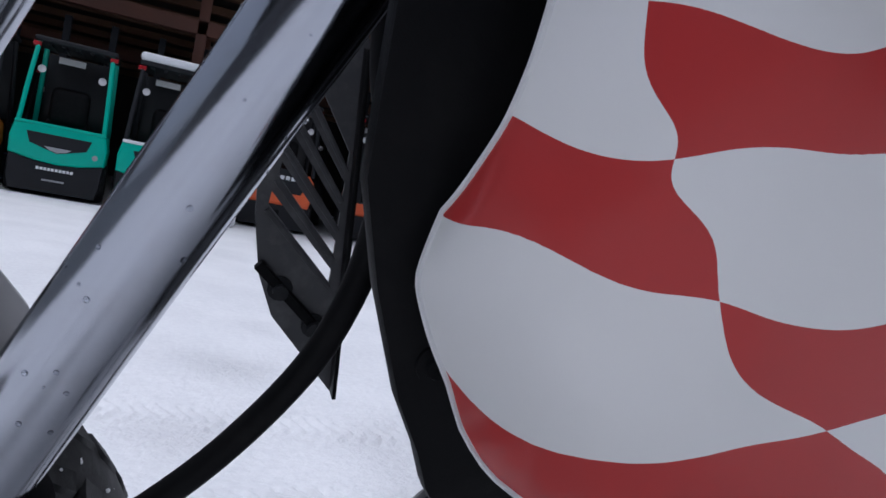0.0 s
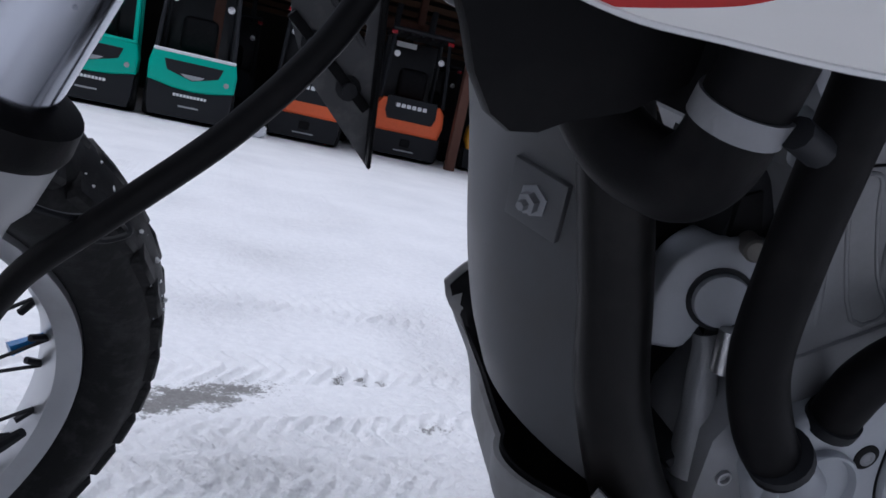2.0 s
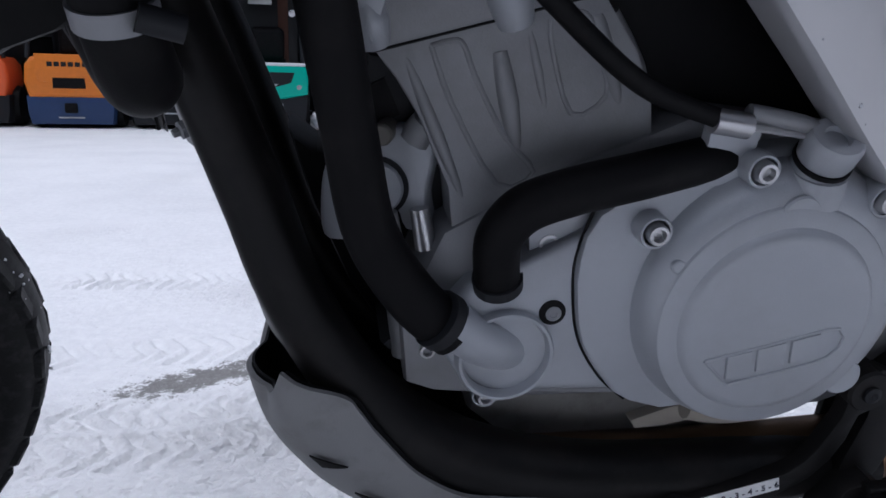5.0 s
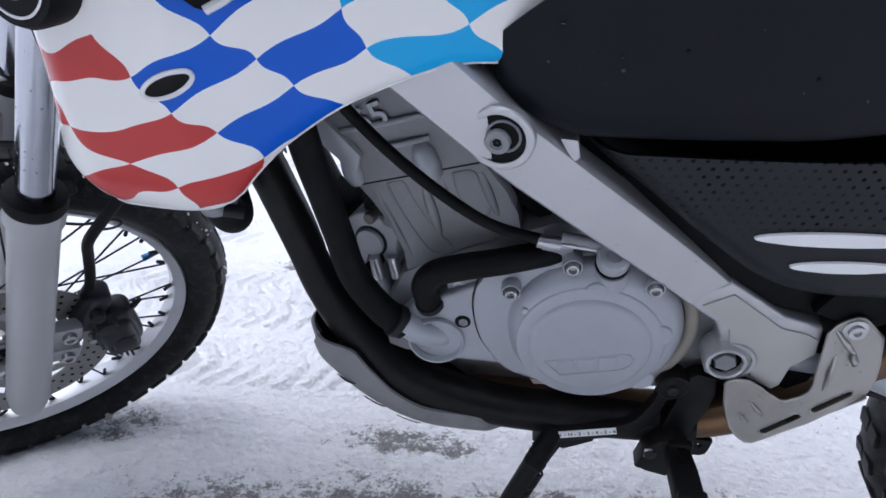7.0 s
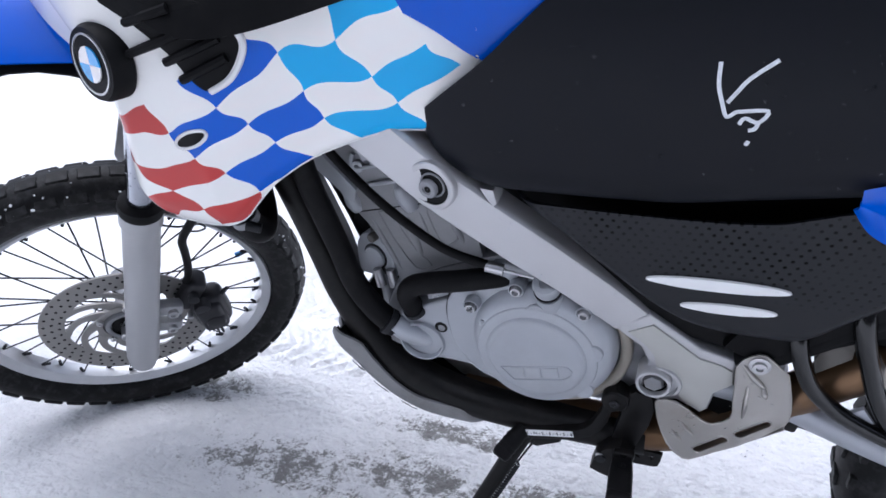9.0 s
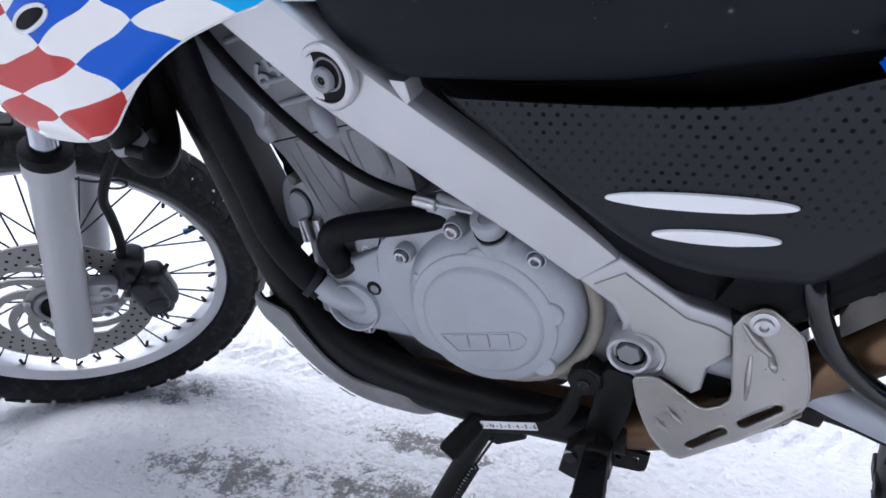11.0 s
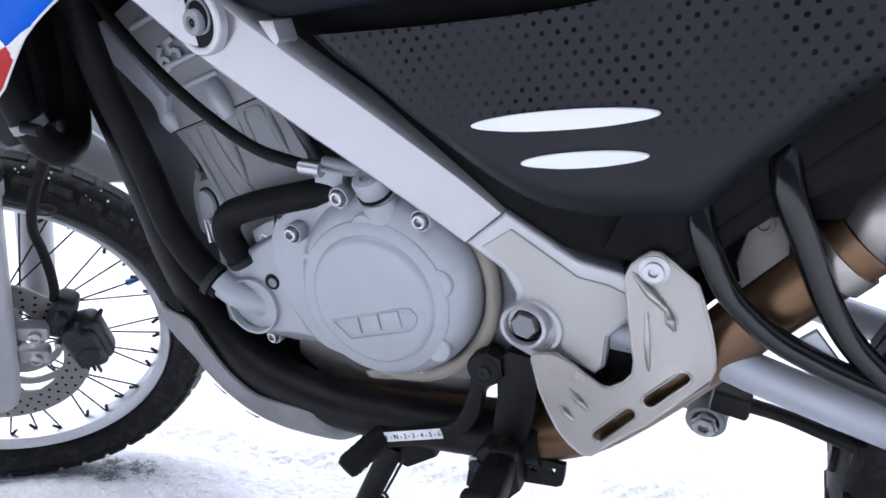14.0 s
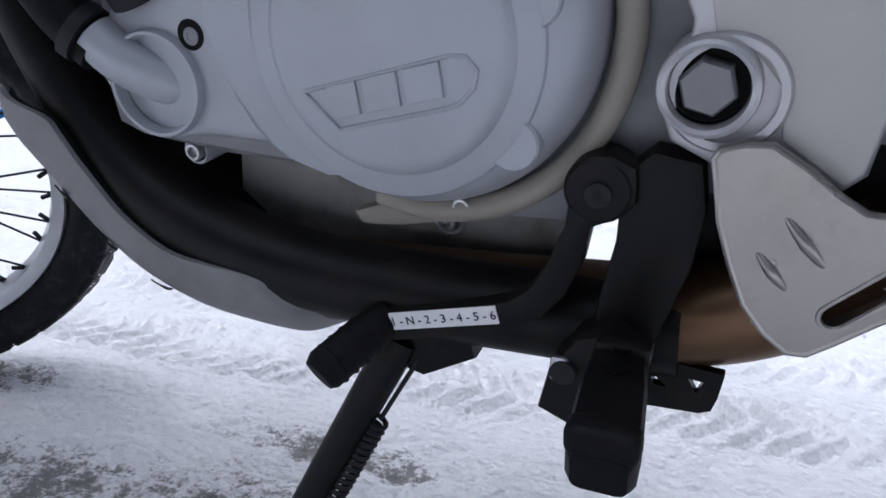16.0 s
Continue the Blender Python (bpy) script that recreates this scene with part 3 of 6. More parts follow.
for k in range(5):
    part("disc_bolt", lathe_bm([(0.0062, 0.0), (0.0062, 0.004), (0.005, 0.005), (0.003, 0.005), (0.0026, 0.003), (0.0003, 0.003)], wheel_pt(0.0495, tau * (k + 0.3) / 5, 0.0605), LEFT, 12), "bolt", front_wheel)
part("hub_flange", lathe_bm([(0.041, 0.03), (0.041, 0.062), (0.038, 0.066), (0.032, 0.066), (0.028, 0.06), (0.022, 0.056), (0.012, 0.056)], WHEEL_C, LEFT, 36), "cast", front_wheel, "alloy wheel hub")
part("hub_seal", lathe_bm([(0.029, 0.0655), (0.0285, 0.0605), (0.0005, 0.0605)], WHEEL_C, LEFT, 28, cap=False), "rubber", front_wheel)
part("axle", lathe_bm([(0.013, 0.03), (0.013, 0.09), (0.011, 0.092), (0.007, 0.092), (0.006, 0.085), (0.0005, 0.085)], WHEEL_C, LEFT, 20), "bolt", front_wheel, "steel wheel axle")
bm = bmesh.new()
for row, r in enumerate((0.1155, 0.1285, 0.1415)):
    for k in range(40):
        lathe_bm([(0.0029, 0), (0.0029, 0.0006)], wheel_pt(r, tau * (k + 0.33 * row) / 40, 0.0578), LEFT, 6, bm)
tagged(part("disc_drilling", bm, "rubber", front_wheel), kind="stuff")
# snow packed between the tread blocks
bm = bmesh.new()
snow_rng = random.Random(11)
for k in range(420):
    n = snow_rng.choice((-1, 1)) * snow_rng.uniform(0.012, 0.041)
    c = wheel_pt(0.3445 - 11 * n * n + snow_rng.uniform(-0.006, 0.002), snow_rng.uniform(0, tau), n)
    r = snow_rng.uniform(0.0008, 0.0032)
    lathe_bm([(r * 0.5, -r * 0.6), (r, 0), (r * 0.6, r * 0.55)], c, (snow_rng.uniform(-1, 1), snow_rng.uniform(-1, 1), snow_rng.uniform(-1, 1)), 5, bm)
tagged(part("tread_snow", bm, "snow_cap", front_wheel), kind="stuff")

# fork
fork = group("front_fork", bike)
for n in (LEG, -LEG):
    back = 0.0 if n > 0 else 0.02
    part("slider", tube_bm([fork_pt(n, back, -0.055), fork_pt(n, back, -0.03), fork_pt(n, back, 0.2), fork_pt(n, back, 0.335), fork_pt(n, back, 0.345), fork_pt(n, back, 0.37)], [0.024, 0.029, 0.0285, 0.0285, 0.0325, 0.0325], 28, 3, smooth=False), "slider", fork, "grey painted fork slider")
    part("dust_seal", tube_bm([fork_pt(n, back, 0.369), fork_pt(n, back, 0.374), fork_pt(n, back, 0.386), fork_pt(n, back, 0.39)], [0.033, 0.0345, 0.033, 0.023], 28, 3, smooth=False), "rubber", fork, "black rubber dust seal")
    part("stanchion", tube_bm([fork_pt(n, back, 0.36), fork_pt(n, back, 0.5), fork_pt(n, back, 0.8)], 0.0205, 32, 3, smooth=False), "chrome", fork, "chromed fork tube with water drops")


# ---------------------------------------------------------------- fairing
def fair_y(x, z):
    """Sideways place of the fairing's skin: widest in front of the knees, curled in at the nose and along the lower edge."""
    y = 0.228 - 0.3 * max(0.0, x + 0.26) - 0.045 * max(0.0, z - 0.93)
    y -= 0.06 * max(0.0, 1 - (x + 0.416) / 0.075) ** 2 if x > -0.416 else 0.06 + 1.2 * (-0.416 - x)
    return -y


FAIR_LOW = [(-0.416, 0.79), (-0.4152, 0.781), (-0.4135, 0.771), (-0.4097, 0.7623), (-0.4029, 0.75), (-0.3946, 0.7385), (-0.387, 0.7255), (-0.375, 0.716), (-0.3538, 0.7133), (-0.3346, 0.7142), (-0.3122, 0.715), (-0.29, 0.7164), (-0.2672, 0.7195), (-0.25, 0.725), (-0.24, 0.731), (-0.222, 0.752), (-0.193, 0.781), (-0.135, 0.816), (-0.055, 0.838), (-0.02, 0.836), (0.035, 0.915)]
FAIR_TOP = [(-0.416, 0.985), (-0.17, 0.985), (-0.07, 0.985), (0.0, 0.94), (0.035, 0.917)]
LAT_P = (1.969, 1.387, -0.077, -0.444, 0.522, 2.0, -0.384, 0.707, -1.785, 1.003, -0.455, 1.022, 0.354, 0.956, -1.172)
LAT_Q = (0.151, -3.287, 0.31, 0.321, 0.207, 2.497, 0.298, -0.454, -0.052, -0.568, 0.234, -0.516, -0.574, -0.217, 0.728)
# hand-painted waves of the lattice: place x, z and the shift of both coordinates
WAVES = ((-0.386, 0.865, 0.09, 0.02), (-0.312, 0.872, -0.19, -0.14), (-0.294, 0.842, -0.04, -0.11), (-0.379, 0.826, 0.25, 0.07), (-0.404, 0.825, -0.32, -0.06), (-0.268, 0.814, 0.06, -0.18), (-0.279, 0.749, -0.08, -0.02), (-0.325, 0.739, -0.42, 0.20), (-0.210, 0.771, -0.12, -0.17), (-0.235, 0.733, 0.32, -0.02), (-0.183, 0.831, 0.05, 0.13), (-0.147, 0.807, -0.19, 0.10), (-0.143, 0.887, -0.01, 0.06), (-0.129, 0.857, 0.13, 0.18), (-0.233, 0.872, 0.07, -0.14), (-0.161, 0.928, -0.13, 0.19), (-0.106, 0.936, 0.13, -0.15), (-0.076, 0.898, -0.01, -0.23), (0.006, 0.906, -0.03, 0.12), (-0.055, 0.870, 0.02, -0.09), (-0.027, 0.842, 0.05, -0.09), (-0.097, 0.828, -0.05, 0.17))


NOSE = ((-0.400, 0.790, -0.01, 0.12), (-0.385, 0.765, 0.00, -0.09), (-0.370, 0.800, -0.02, 0.18), (-0.355, 0.820, -0.08, 0.21), (-0.340, 0.795, 0.03, -0.11), (-0.330, 0.850, 0.00, 0.35), (-0.390, 0.840, 0.10, -0.19), (-0.360, 0.760, -0.01, 0.01), (-0.340, 0.770, 0.13, 0.14), (-0.315, 0.790, 0.16, -0.12), (-0.350, 0.860, 0.00, -0.36), (-0.375, 0.735, 0.00, -0.15))

TIP = ((-0.373, 0.826, -0.06, -0.15), (-0.383, 0.863, -0.04, 0.02), (-0.379, 0.845, -0.10, -0.02), (-0.366, 0.815, -0.03, -0.02), (-0.360, 0.804, 0.03, 0.05), (-0.396, 0.824, 0.01, 0.05), (-0.403, 0.786, 0.00, -0.19), (-0.391, 0.795, 0.00, 0.14), (-0.377, 0.793, 0.01, -0.04), (-0.361, 0.834, -0.05, 0.09), (-0.367, 0.858, -0.05, -0.02), (-0.399, 0.755, 0.00, 0.2), (-0.386, 0.738, 0.00, -0.14), (-0.371, 0.743, 0.00, 0.00), (-0.357, 0.753, 0.00, -0.12), (-0.361, 0.715, 0.00, -0.02), (-0.341, 0.721, 0.00, -0.11), (-0.327, 0.729, 0.00, -0.17), (-0.334, 0.764, 0.00, -0.05))


def lattice(co):
    x = max(-0.414, co.x)
    a, b = 5 * (x + 0.2), 8 * (co.z - 0.85)
    t = [a ** i * b ** j for i in range(5) for j in range(5 - i)]
    p, q = sum(c * k for c, k in zip(LAT_P, t)), sum(c * k for c, k in zip(LAT_Q, t))
    for waves, reach in ((WAVES, 0.028), (NOSE, 0.022), (TIP, 0.017)):
        for wx, wz, dp, dq in waves:
            k = exp(-((x - wx) ** 2 + (co.z - wz) ** 2) / reach ** 2)
            p, q = p + k * dp, q + k * dq
    return (p, q)


def fair_place(u, v):
    x = -0.416 + 0.451 * u
    lo, hi = lerp_table(FAIR_LOW, x), lerp_table(FAIR_TOP, x)
    z = lo + (hi - lo) * v
    deep = lerp_table([(-0.42, 0.019), (-0.405, 0.0295), (-0.39, 0.038), (-0.379, 0.0385), (-0.369, 0.0345), (-0.3525, 0.03), (-0.335, 0.026), (-0.312, 0.0225), (-0.29, 0.0197), (-0.267, 0.018), (-0.23, 0.0155), (-0.18, 0.008), (0.03, 0.006)], x)
    wide = lerp_table([(-0.4, 0.055), (-0.28, 0.045), (-0.22, 0.02), (-0.15, 0.012)], x)
    roll = max(0.0, 1 - (z - lo) / wide)
    nose = max(0.0, 1 - (x + 0.416) / 0.07)
    sway = lerp_table([(0.7, 0.005), (0.74, 0.006), (0.7625, 0.0065), (0.777, 0.0105), (0.795, 0.0149), (0.809, 0.017), (0.825, 0.0194), (0.857, 0.021), (0.88, 0.018), (0.9, 0.012), (0.93, -0.02), (0.985, -0.06)], z)
    return Vector((x + sway * nose, fair_y(x, z) + deep * roll ** 2, z))


def fair_skin(x, z, off=0.0):
    return Vector((x, fair_y(x, z) - off, z))


def other_side(bm):
    """The same part on the bike's right side."""
    bmesh.ops.scale(bm, vec=(1, -1, 1), verts=bm.verts)
    bmesh.ops.reverse_faces(bm, faces=bm.faces)
    return bm


fairing = group("fairing", bike)
part("side_panel", other_side(patch_bm(lambda u, v: fair_place(0.14 + 0.86 * u, v) - Vector((0, 0.003, 0)), 50, 24, 0.003, uv=lattice)), "fairing", fairing, "white fairing panel with red and blue wavy squares", 70)
part("liner", other_side(patch_bm(lambda u, v: fair_place(0.13 + 0.87 * u, v) + Vector((0, 0.004, 0)), 30, 12, 0.003)), "black_plastic", fairing, "black inner fairing liner", 70)
part("liner", patch_bm(lambda u, v: fair_place(0.05 + 0.95 * u, 0.06 + 0.94 * v) + Vector((0, 0.007, 0)), 40, 16, 0.002), "black_plastic", fairing, "black inner fairing liner", 70)
part("side_panel", patch_bm(lambda u, v: fair_place(u ** 1.7, v), 120, 60, 0.002, uv=lattice), "fairing", fairing, "white fairing panel with red and blue wavy squares", 70)
# rolled white lip along the lower edge
lip = [fair_place(0.0, 0.5 - u / 40) for u in range(20)] + [fair_place((u / 60) ** 2, 0.0) for u in range(61)]
part("edge_lip", tube_bm(lip, 0.0013, 6, 1, smooth=False), "white", fairing)


def skin_plate(outline, off, thick, smooth=3):
    """A plate that follows the fairing's skin, raised by off."""
    pts = spline([(x, 0, z) for x, z in outline], smooth, closed=True)
    bm = bmesh.new()
    cx, cz = sum(p.x for p in pts) / len(pts), sum(p.z for p in pts) / len(pts)
    def ring(k, o):
        return [bm.verts.new(fair_skin(cx + (p.x - cx) * k, cz + (p.z - cz) * k, o)) for p in pts]
    a, b, c, d = ring(1, off - thick), ring(1, off), ring(0.6, off + 0.0006), ring(0.2, off + 0.0006)
    n = len(pts)
    for r, s in ((a, b), (b, c), (c, d)):
        for i in range(n):
            bm.faces.new((r[i], r[(i + 1) % n], s[(i + 1) % n], s[i]))
    bm.faces.new(d)
    return bm


VENT = [(-0.33, 0.985), (-0.297, 0.96), (-0.262, 0.932), (-0.247, 0.905), (-0.231, 0.892), (-0.21, 0.904), (-0.195, 0.924), (-0.19, 0.942), (-0.2, 0.962), (-0.24, 0.985)]
grille = part("louvre", skin_plate(VENT, 0.004, 0.006), "black_plastic", fairing, "black louvred air outlet")
part("louvre_rim", tube_bm([fair_skin(x, z, 0.003) for x, z in VENT[4:9]], 0.004, 8, 6), "white", fairing)
for (x0, z0, x1, z1) in ((-0.302, 0.961, -0.25, 0.976), (-0.308, 0.93, -0.232, 0.957), (-0.266, 0.924, -0.21, 0.946), (-0.254, 0.906, -0.206, 0.927)):
    part("fin", tube_bm([fair_skin(x0, z0, 0.006), fair_skin((x0 + x1) / 2, (z0 + z1) / 2, 0.008), fair_skin(x1, z1, 0.006)], [0.0045, 0.005, 0.005], 8, 4), "black_plastic", fairing)
OV = [(-0.268 + 0.021 * cos(a) * 0.92 - 0.008 * sin(a) * 0.4, 0.838 + 0.021 * cos(a) * 0.4 + 0.008 * sin(a) * 0.92) for a in (tau * k / 14 for k in range(14))]
part("oval_rim", tube_bm([fair_skin(x, z, 0.001) for x, z in OV + OV[:1]], 0.002, 8, 3), "white", fairing)
part("oval_hole", skin_plate([(-0.268 + (x + 0.268) * 0.92, 0.838 + (z - 0.838) * 0.92) for x, z in OV], 0.0015, 0.002), "rubber", fairing)

def cowl_place(u, v):
    low = spline([(-0.36, -0.217, 0.9), (-0.41, -0.192, 0.905), (-0.48, -0.16, 0.925), (-0.545, -0.12, 0.945)], 8)
    p = low[min(int(u * (len(low) - 1) + 0.5), len(low) - 1)]
    return p + Vector((0.03 * v * v, 0.06 * v * v, 0.16 * v))


part("nose_cowl", patch_bm(cowl_place, 24, 12, 0.004), "white", fairing, "white headlight cowl", 60)
# round badge: black ring, quartered blue and white middle
RB = Vector((-0.349, -0.2295, 0.918))
RN = Vector((-0.3, -0.94, 0.1)).normalized()
part("badge_ring", lathe_bm([(0.04, -0.012), (0.04, 0.006), (0.037, 0.012), (0.0005, 0.012)], RB, RN, 40), "black_plastic", fairing, "black round badge housing")
part("badge_rim", lathe_bm([(0.0315, 0.0118), (0.0315, 0.0132), (0.0295, 0.0132), (0.0295, 0.0118)], RB, RN, 40), "bolt", fairing)
bx = RN.cross(Vector((0, 0, 1))).normalized()
bz = bx.cross(RN).normalized()
for k in range(4):
    bm = bmesh.new()
    pts = [RB + RN * 0.0138] + [RB + RN * 0.0138 + 0.0185 * (cos(a) * bx + sin(a) * bz) for a in (tau * (k / 4 + j / 40) for j in range(11))]
    low = [p - RN * 0.0015 for p in pts]
    rings(bm, [low, pts])
    part("badge_quarter", bm, "sky_blue" if k % 2 else "white", fairing)

# tank: blue flank, black top and the big black side cover
tank = group("tank", bike)


def strip(table, off, curve=0.0, nu=30, nv=14):
    """A sheet between a lower and an upper row of (x, y, z)."""
    lo, hi = table

    def place(u, v):
        a, b = spline(lo, 10), spline(hi, 10)
        p = a[min(int(u * (len(a) - 1) + 0.5), len(a) - 1)]
        q = b[min(int(u * (len(b) - 1) + 0.5), len(b) - 1)]
        r = p.lerp(q, v)
        r.y -= curve * sin(pi * v)
        return r

    return patch_bm(place, nu, nv, off)


part("blue_flank", strip((((-0.072, -0.166, 0.975), (-0.02, -0.158, 0.945), (0.035, -0.15, 0.912), (0.07, -0.148, 0.94)), ((-0.08, -0.15, 1.06), (-0.02, -0.145, 1.06), (0.06, -0.14, 1.06), (0.17, -0.135, 1.07))), 0.003, 0.006), "blue", tank, "glossy blue tank flank")
part("top_cover", strip((((-0.33, -0.222, 0.99), (-0.28, -0.238, 0.968), (-0.238, -0.236, 0.95), (-0.18, -0.217, 0.952), (-0.08, -0.184, 0.978)), ((-0.36, -0.06, 1.09), (-0.3, -0.07, 1.09), (-0.25, -0.08, 1.09), (-0.17, -0.08, 1.1), (-0.09, -0.08, 1.1))), 0.004, 0.03), "black_plastic", tank, "black plastic tank top cover")
TANK_LOW = [(-0.04, 0.835), (-0.032, 0.815), (-0.015, 0.797), (0.01, 0.783), (0.045, 0.774), (0.2, 0.779), (0.3, 0.795), (0.4, 0.812), (0.62, 0.86)]
TANK_TOP = [(-0.04, 0.855), (-0.02, 0.873), (0.03, 0.915), (0.1, 0.982), (0.2, 1.06), (0.62, 1.06)]


def tank_y(x, z):
    lo = lerp_table(TANK_LOW, x)
    e = min(1.0, max(0.0, z - lo) / 0.045)
    f = min(1.0, max(0.0, x + 0.04) / 0.07)
    return -0.13 - 0.022 * sqrt(max(0, 1 - (1 - e) ** 2)) - 0.014 * sqrt(max(0, 1 - (1 - f) ** 2)) + 0.45 * max(0, z - 0.9) ** 1.4 + 0.02 * max(0, x - 0.3)


def tank_place(u, v):
    x = -0.04 + 0.66 * u ** 1.3
    lo, hi = lerp_table(TANK_LOW, x), lerp_table(TANK_TOP, x)
    z = lo + (hi - lo) * v ** 1.4
    return Vector((x, tank_y(x, z), z))


part("side_cover", patch_bm(tank_place, 70, 40, 0.004), "tank_black", tank, "matt black tank side cover", 60)
part("side_cover", other_side(patch_bm(tank_place, 30, 16, 0.004)), "tank_black", tank, "matt black tank side cover", 60)
part("saddle", box_bm((-0.3, -0.16, 1.04), (0.64, 0.16, 1.09), 0.02), "black_plastic", tank, "black saddle and tank top")
bm = bmesh.new()
for stroke in (((0.24, 0.93), (0.241, 0.911), (0.246, 0.895), (0.251, 0.883), (0.258, 0.888), (0.264, 0.889)), ((0.25, 0.896), (0.257, 0.907), (0.265, 0.918), (0.284, 0.934)), ((0.263, 0.889), (0.283, 0.891), (0.277, 0.88), (0.266, 0.883), (0.262, 0.877)), ((0.277, 0.88), (0.275, 0.874), (0.27, 0.872)), ((0.272, 0.862), (0.27, 0.858))):
    tube_bm([(x, tank_y(x, z) - 0.0005, z) for x, z in stroke], 0.0018, 6, 4, bm=bm, flat=0.4)
part("chalk_mark", bm, "chalk", tank, "white hand-drawn chalk mark")

# black side panel with dimples
SIDE_LOW = [(0.05, 0.752), (0.1, 0.716), (0.154, 0.672), (0.222, 0.624), (0.254, 0.611), (0.292, 0.606), (0.352, 0.608), (0.372, 0.618), (0.4, 0.645), (0.47, 0.7), (0.67, 0.78)]


def side_y(x, z, lo):
    return -0.141 + 0.022 * max(0, 1 - (z - lo) / 0.028) ** 2 - 0.03 * max(0, z - 0.65) + 0.012 * max(0.0, 1 - (x - 0.05) / 0.03) ** 2


def seat_place(u, v):
    x = 0.05 + 0.62 * u
    lo, hi = lerp_table(SIDE_LOW, x), lerp_table([(0.05, 0.757), (0.133, 0.7575), (0.207, 0.759), (0.262, 0.7615), (0.312, 0.767), (0.342, 0.777), (0.37, 0.787), (0.67, 0.86)], x)
    z = lo + (hi - lo) * v
    return Vector((x, side_y(x, z, lo), z))


side = group("rear_side_panel", bike)
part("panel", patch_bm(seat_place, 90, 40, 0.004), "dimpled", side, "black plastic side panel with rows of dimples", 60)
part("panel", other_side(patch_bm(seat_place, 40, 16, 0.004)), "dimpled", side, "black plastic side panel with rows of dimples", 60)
for (x0, x1, z0, z1, h) in ((0.199, 0.34, 0.682, 0.689, 0.0072), (0.237, 0.332, 0.653, 0.659, 0.006)):
    out = []
    for k in range(32):
        a = tau * k / 32
        cx, cz = (x0 + x1) / 2, (z0 + z1) / 2
        dx = cos(a) * (x1 - x0) / 2
        out.append((cx + dx, cz + dx * (z1 - z0) / (x1 - x0) + sin(a) * h))
    part("white_inlay", plate_bm(out, -0.1445, -0.138, 0.0012, bend=lambda x, z: -0.03 * max(0, z - 0.65)), "label", side, "white oval inlay")
part("blue_tail", strip((((0.366, -0.165, 0.805), (0.385, -0.175, 0.786), (0.42, -0.178, 0.778), (0.52, -0.175, 0.78), (0.65, -0.17, 0.8)), ((0.37, -0.165, 0.825), (0.4, -0.16, 0.832), (0.46, -0.155, 0.838), (0.55, -0.15, 0.85), (0.65, -0.15, 0.87))), 0.004, 0.012), "blue", side, "glossy blue tail panel")

# ---------------------------------------------------------------- main frame
frame_group = group("frame", bike)


def spar_y(x):
    return lerp_table([(-0.2, -0.172), (-0.05, -0.166), (0.04, -0.146), (0.11, -0.124), (0.2, -0.105), (0.4, -0.1)], x)


SPAR_A = [(-0.1, 0.875), (0.206, 0.602)]
SPAR_B = [(-0.17, 0.86), (0.167, 0.572)]


def spar_section(t):
    a, b = (Vector((p[0][0], 0, p[0][1])).lerp(Vector((p[1][0], 0, p[1][1])), t) for p in (SPAR_A, SPAR_B))
    return a, b


for sgn, nm in ((1, "spar"), (-1, "spar")):
    loops = []
    for s in range(33):
        a, b = spar_section(s / 32)
        loop = []
        for w, d in ((0.0, 0.032), (0.0, 0.008), (0.02, 0.003), (0.07, 0.0), (0.5, -0.001), (0.93, 0.0), (0.98, 0.003), (1.0, 0.008), (1.0, 0.032)):
            p = a.lerp(b, w)
            loop.append(Vector((p.x, sgn * (spar_y(p.x) + d), p.z)))
        loops.append(loop)
    part(nm, rings(bmesh.new(), loops), "frame", frame_group, "silver painted steel frame spar with water drops" if sgn == 1 else "silver painted steel frame spar")
FB = Vector((-0.0282, -0.1658, 0.7775))
FN = Vector((0.17, 0.98, 0.05)).normalized()
part("bolt_boss", lathe_bm([(0.0295, 0.006), (0.0292, -0.001), (0.0278, -0.0026), (0.0245, -0.0032), (0.0225, -0.0026), (0.0218, -0.0006), (0.0218, 0.004)], FB, FN, 44, cap=False), "frame", frame_group)
# dark discs stand for the shade inside the bolt's well, spacer and socket
part("boss_well_shade", lathe_bm([(0.022, -0.0018), (0.0217, -0.0006), (0.0005, -0.0006)], FB, FN, 36, cap=False), "rubber", frame_group)
part("spacer_tube", lathe_bm([(0.0148, 0.002), (0.0148, -0.0028), (0.0138, -0.0034), (0.0128, -0.0028), (0.0128, 0.002)], FB + Vector((0.0035, 0, 0.003)), FN, 32, cap=False), "cast", frame_group)
part("spacer_well_shade", lathe_bm([(0.0129, -0.0014), (0.0128, -0.0012), (0.0005, -0.0012)], FB + Vector((0.0035, 0, 0.003)), FN, 28, cap=False), "rubber", frame_group)
part("frame_bolt", lathe_bm([(0.0108, 0.004), (0.0108, -0.005), (0.0096, -0.0066), (0.0056, -0.0068), (0.005, -0.005), (0.0005, -0.005)], FB + Vector((-0.001, 0, -0.0015)), FN, 24), "cast", frame_group, "steel frame bolt")
part("bolt_socket_shade", lathe_bm([(0.0042, -0.00515), (0.0005, -0.00515)], FB + Vector((-0.001, 0, -0.0015)), FN, 6, cap=False), "rubber", frame_group)
PIVOT = [(0.207, 0.602), (0.268, 0.562), (0.309, 0.552), (0.3115, 0.514), (0.2915, 0.493), (0.2875, 0.465), (0.279, 0.457), (0.25, 0.472), (0.226, 0.464), (0.206, 0.474), (0.2, 0.49), (0.209, 0.51), (0.211, 0.527), (0.201, 0.548), (0.167, 0.572)]
part("pivot_plate", plate_bm(PIVOT, -0.105, -0.07, 0.004, segments=3), "frame", frame_group, "silver swingarm pivot plate")
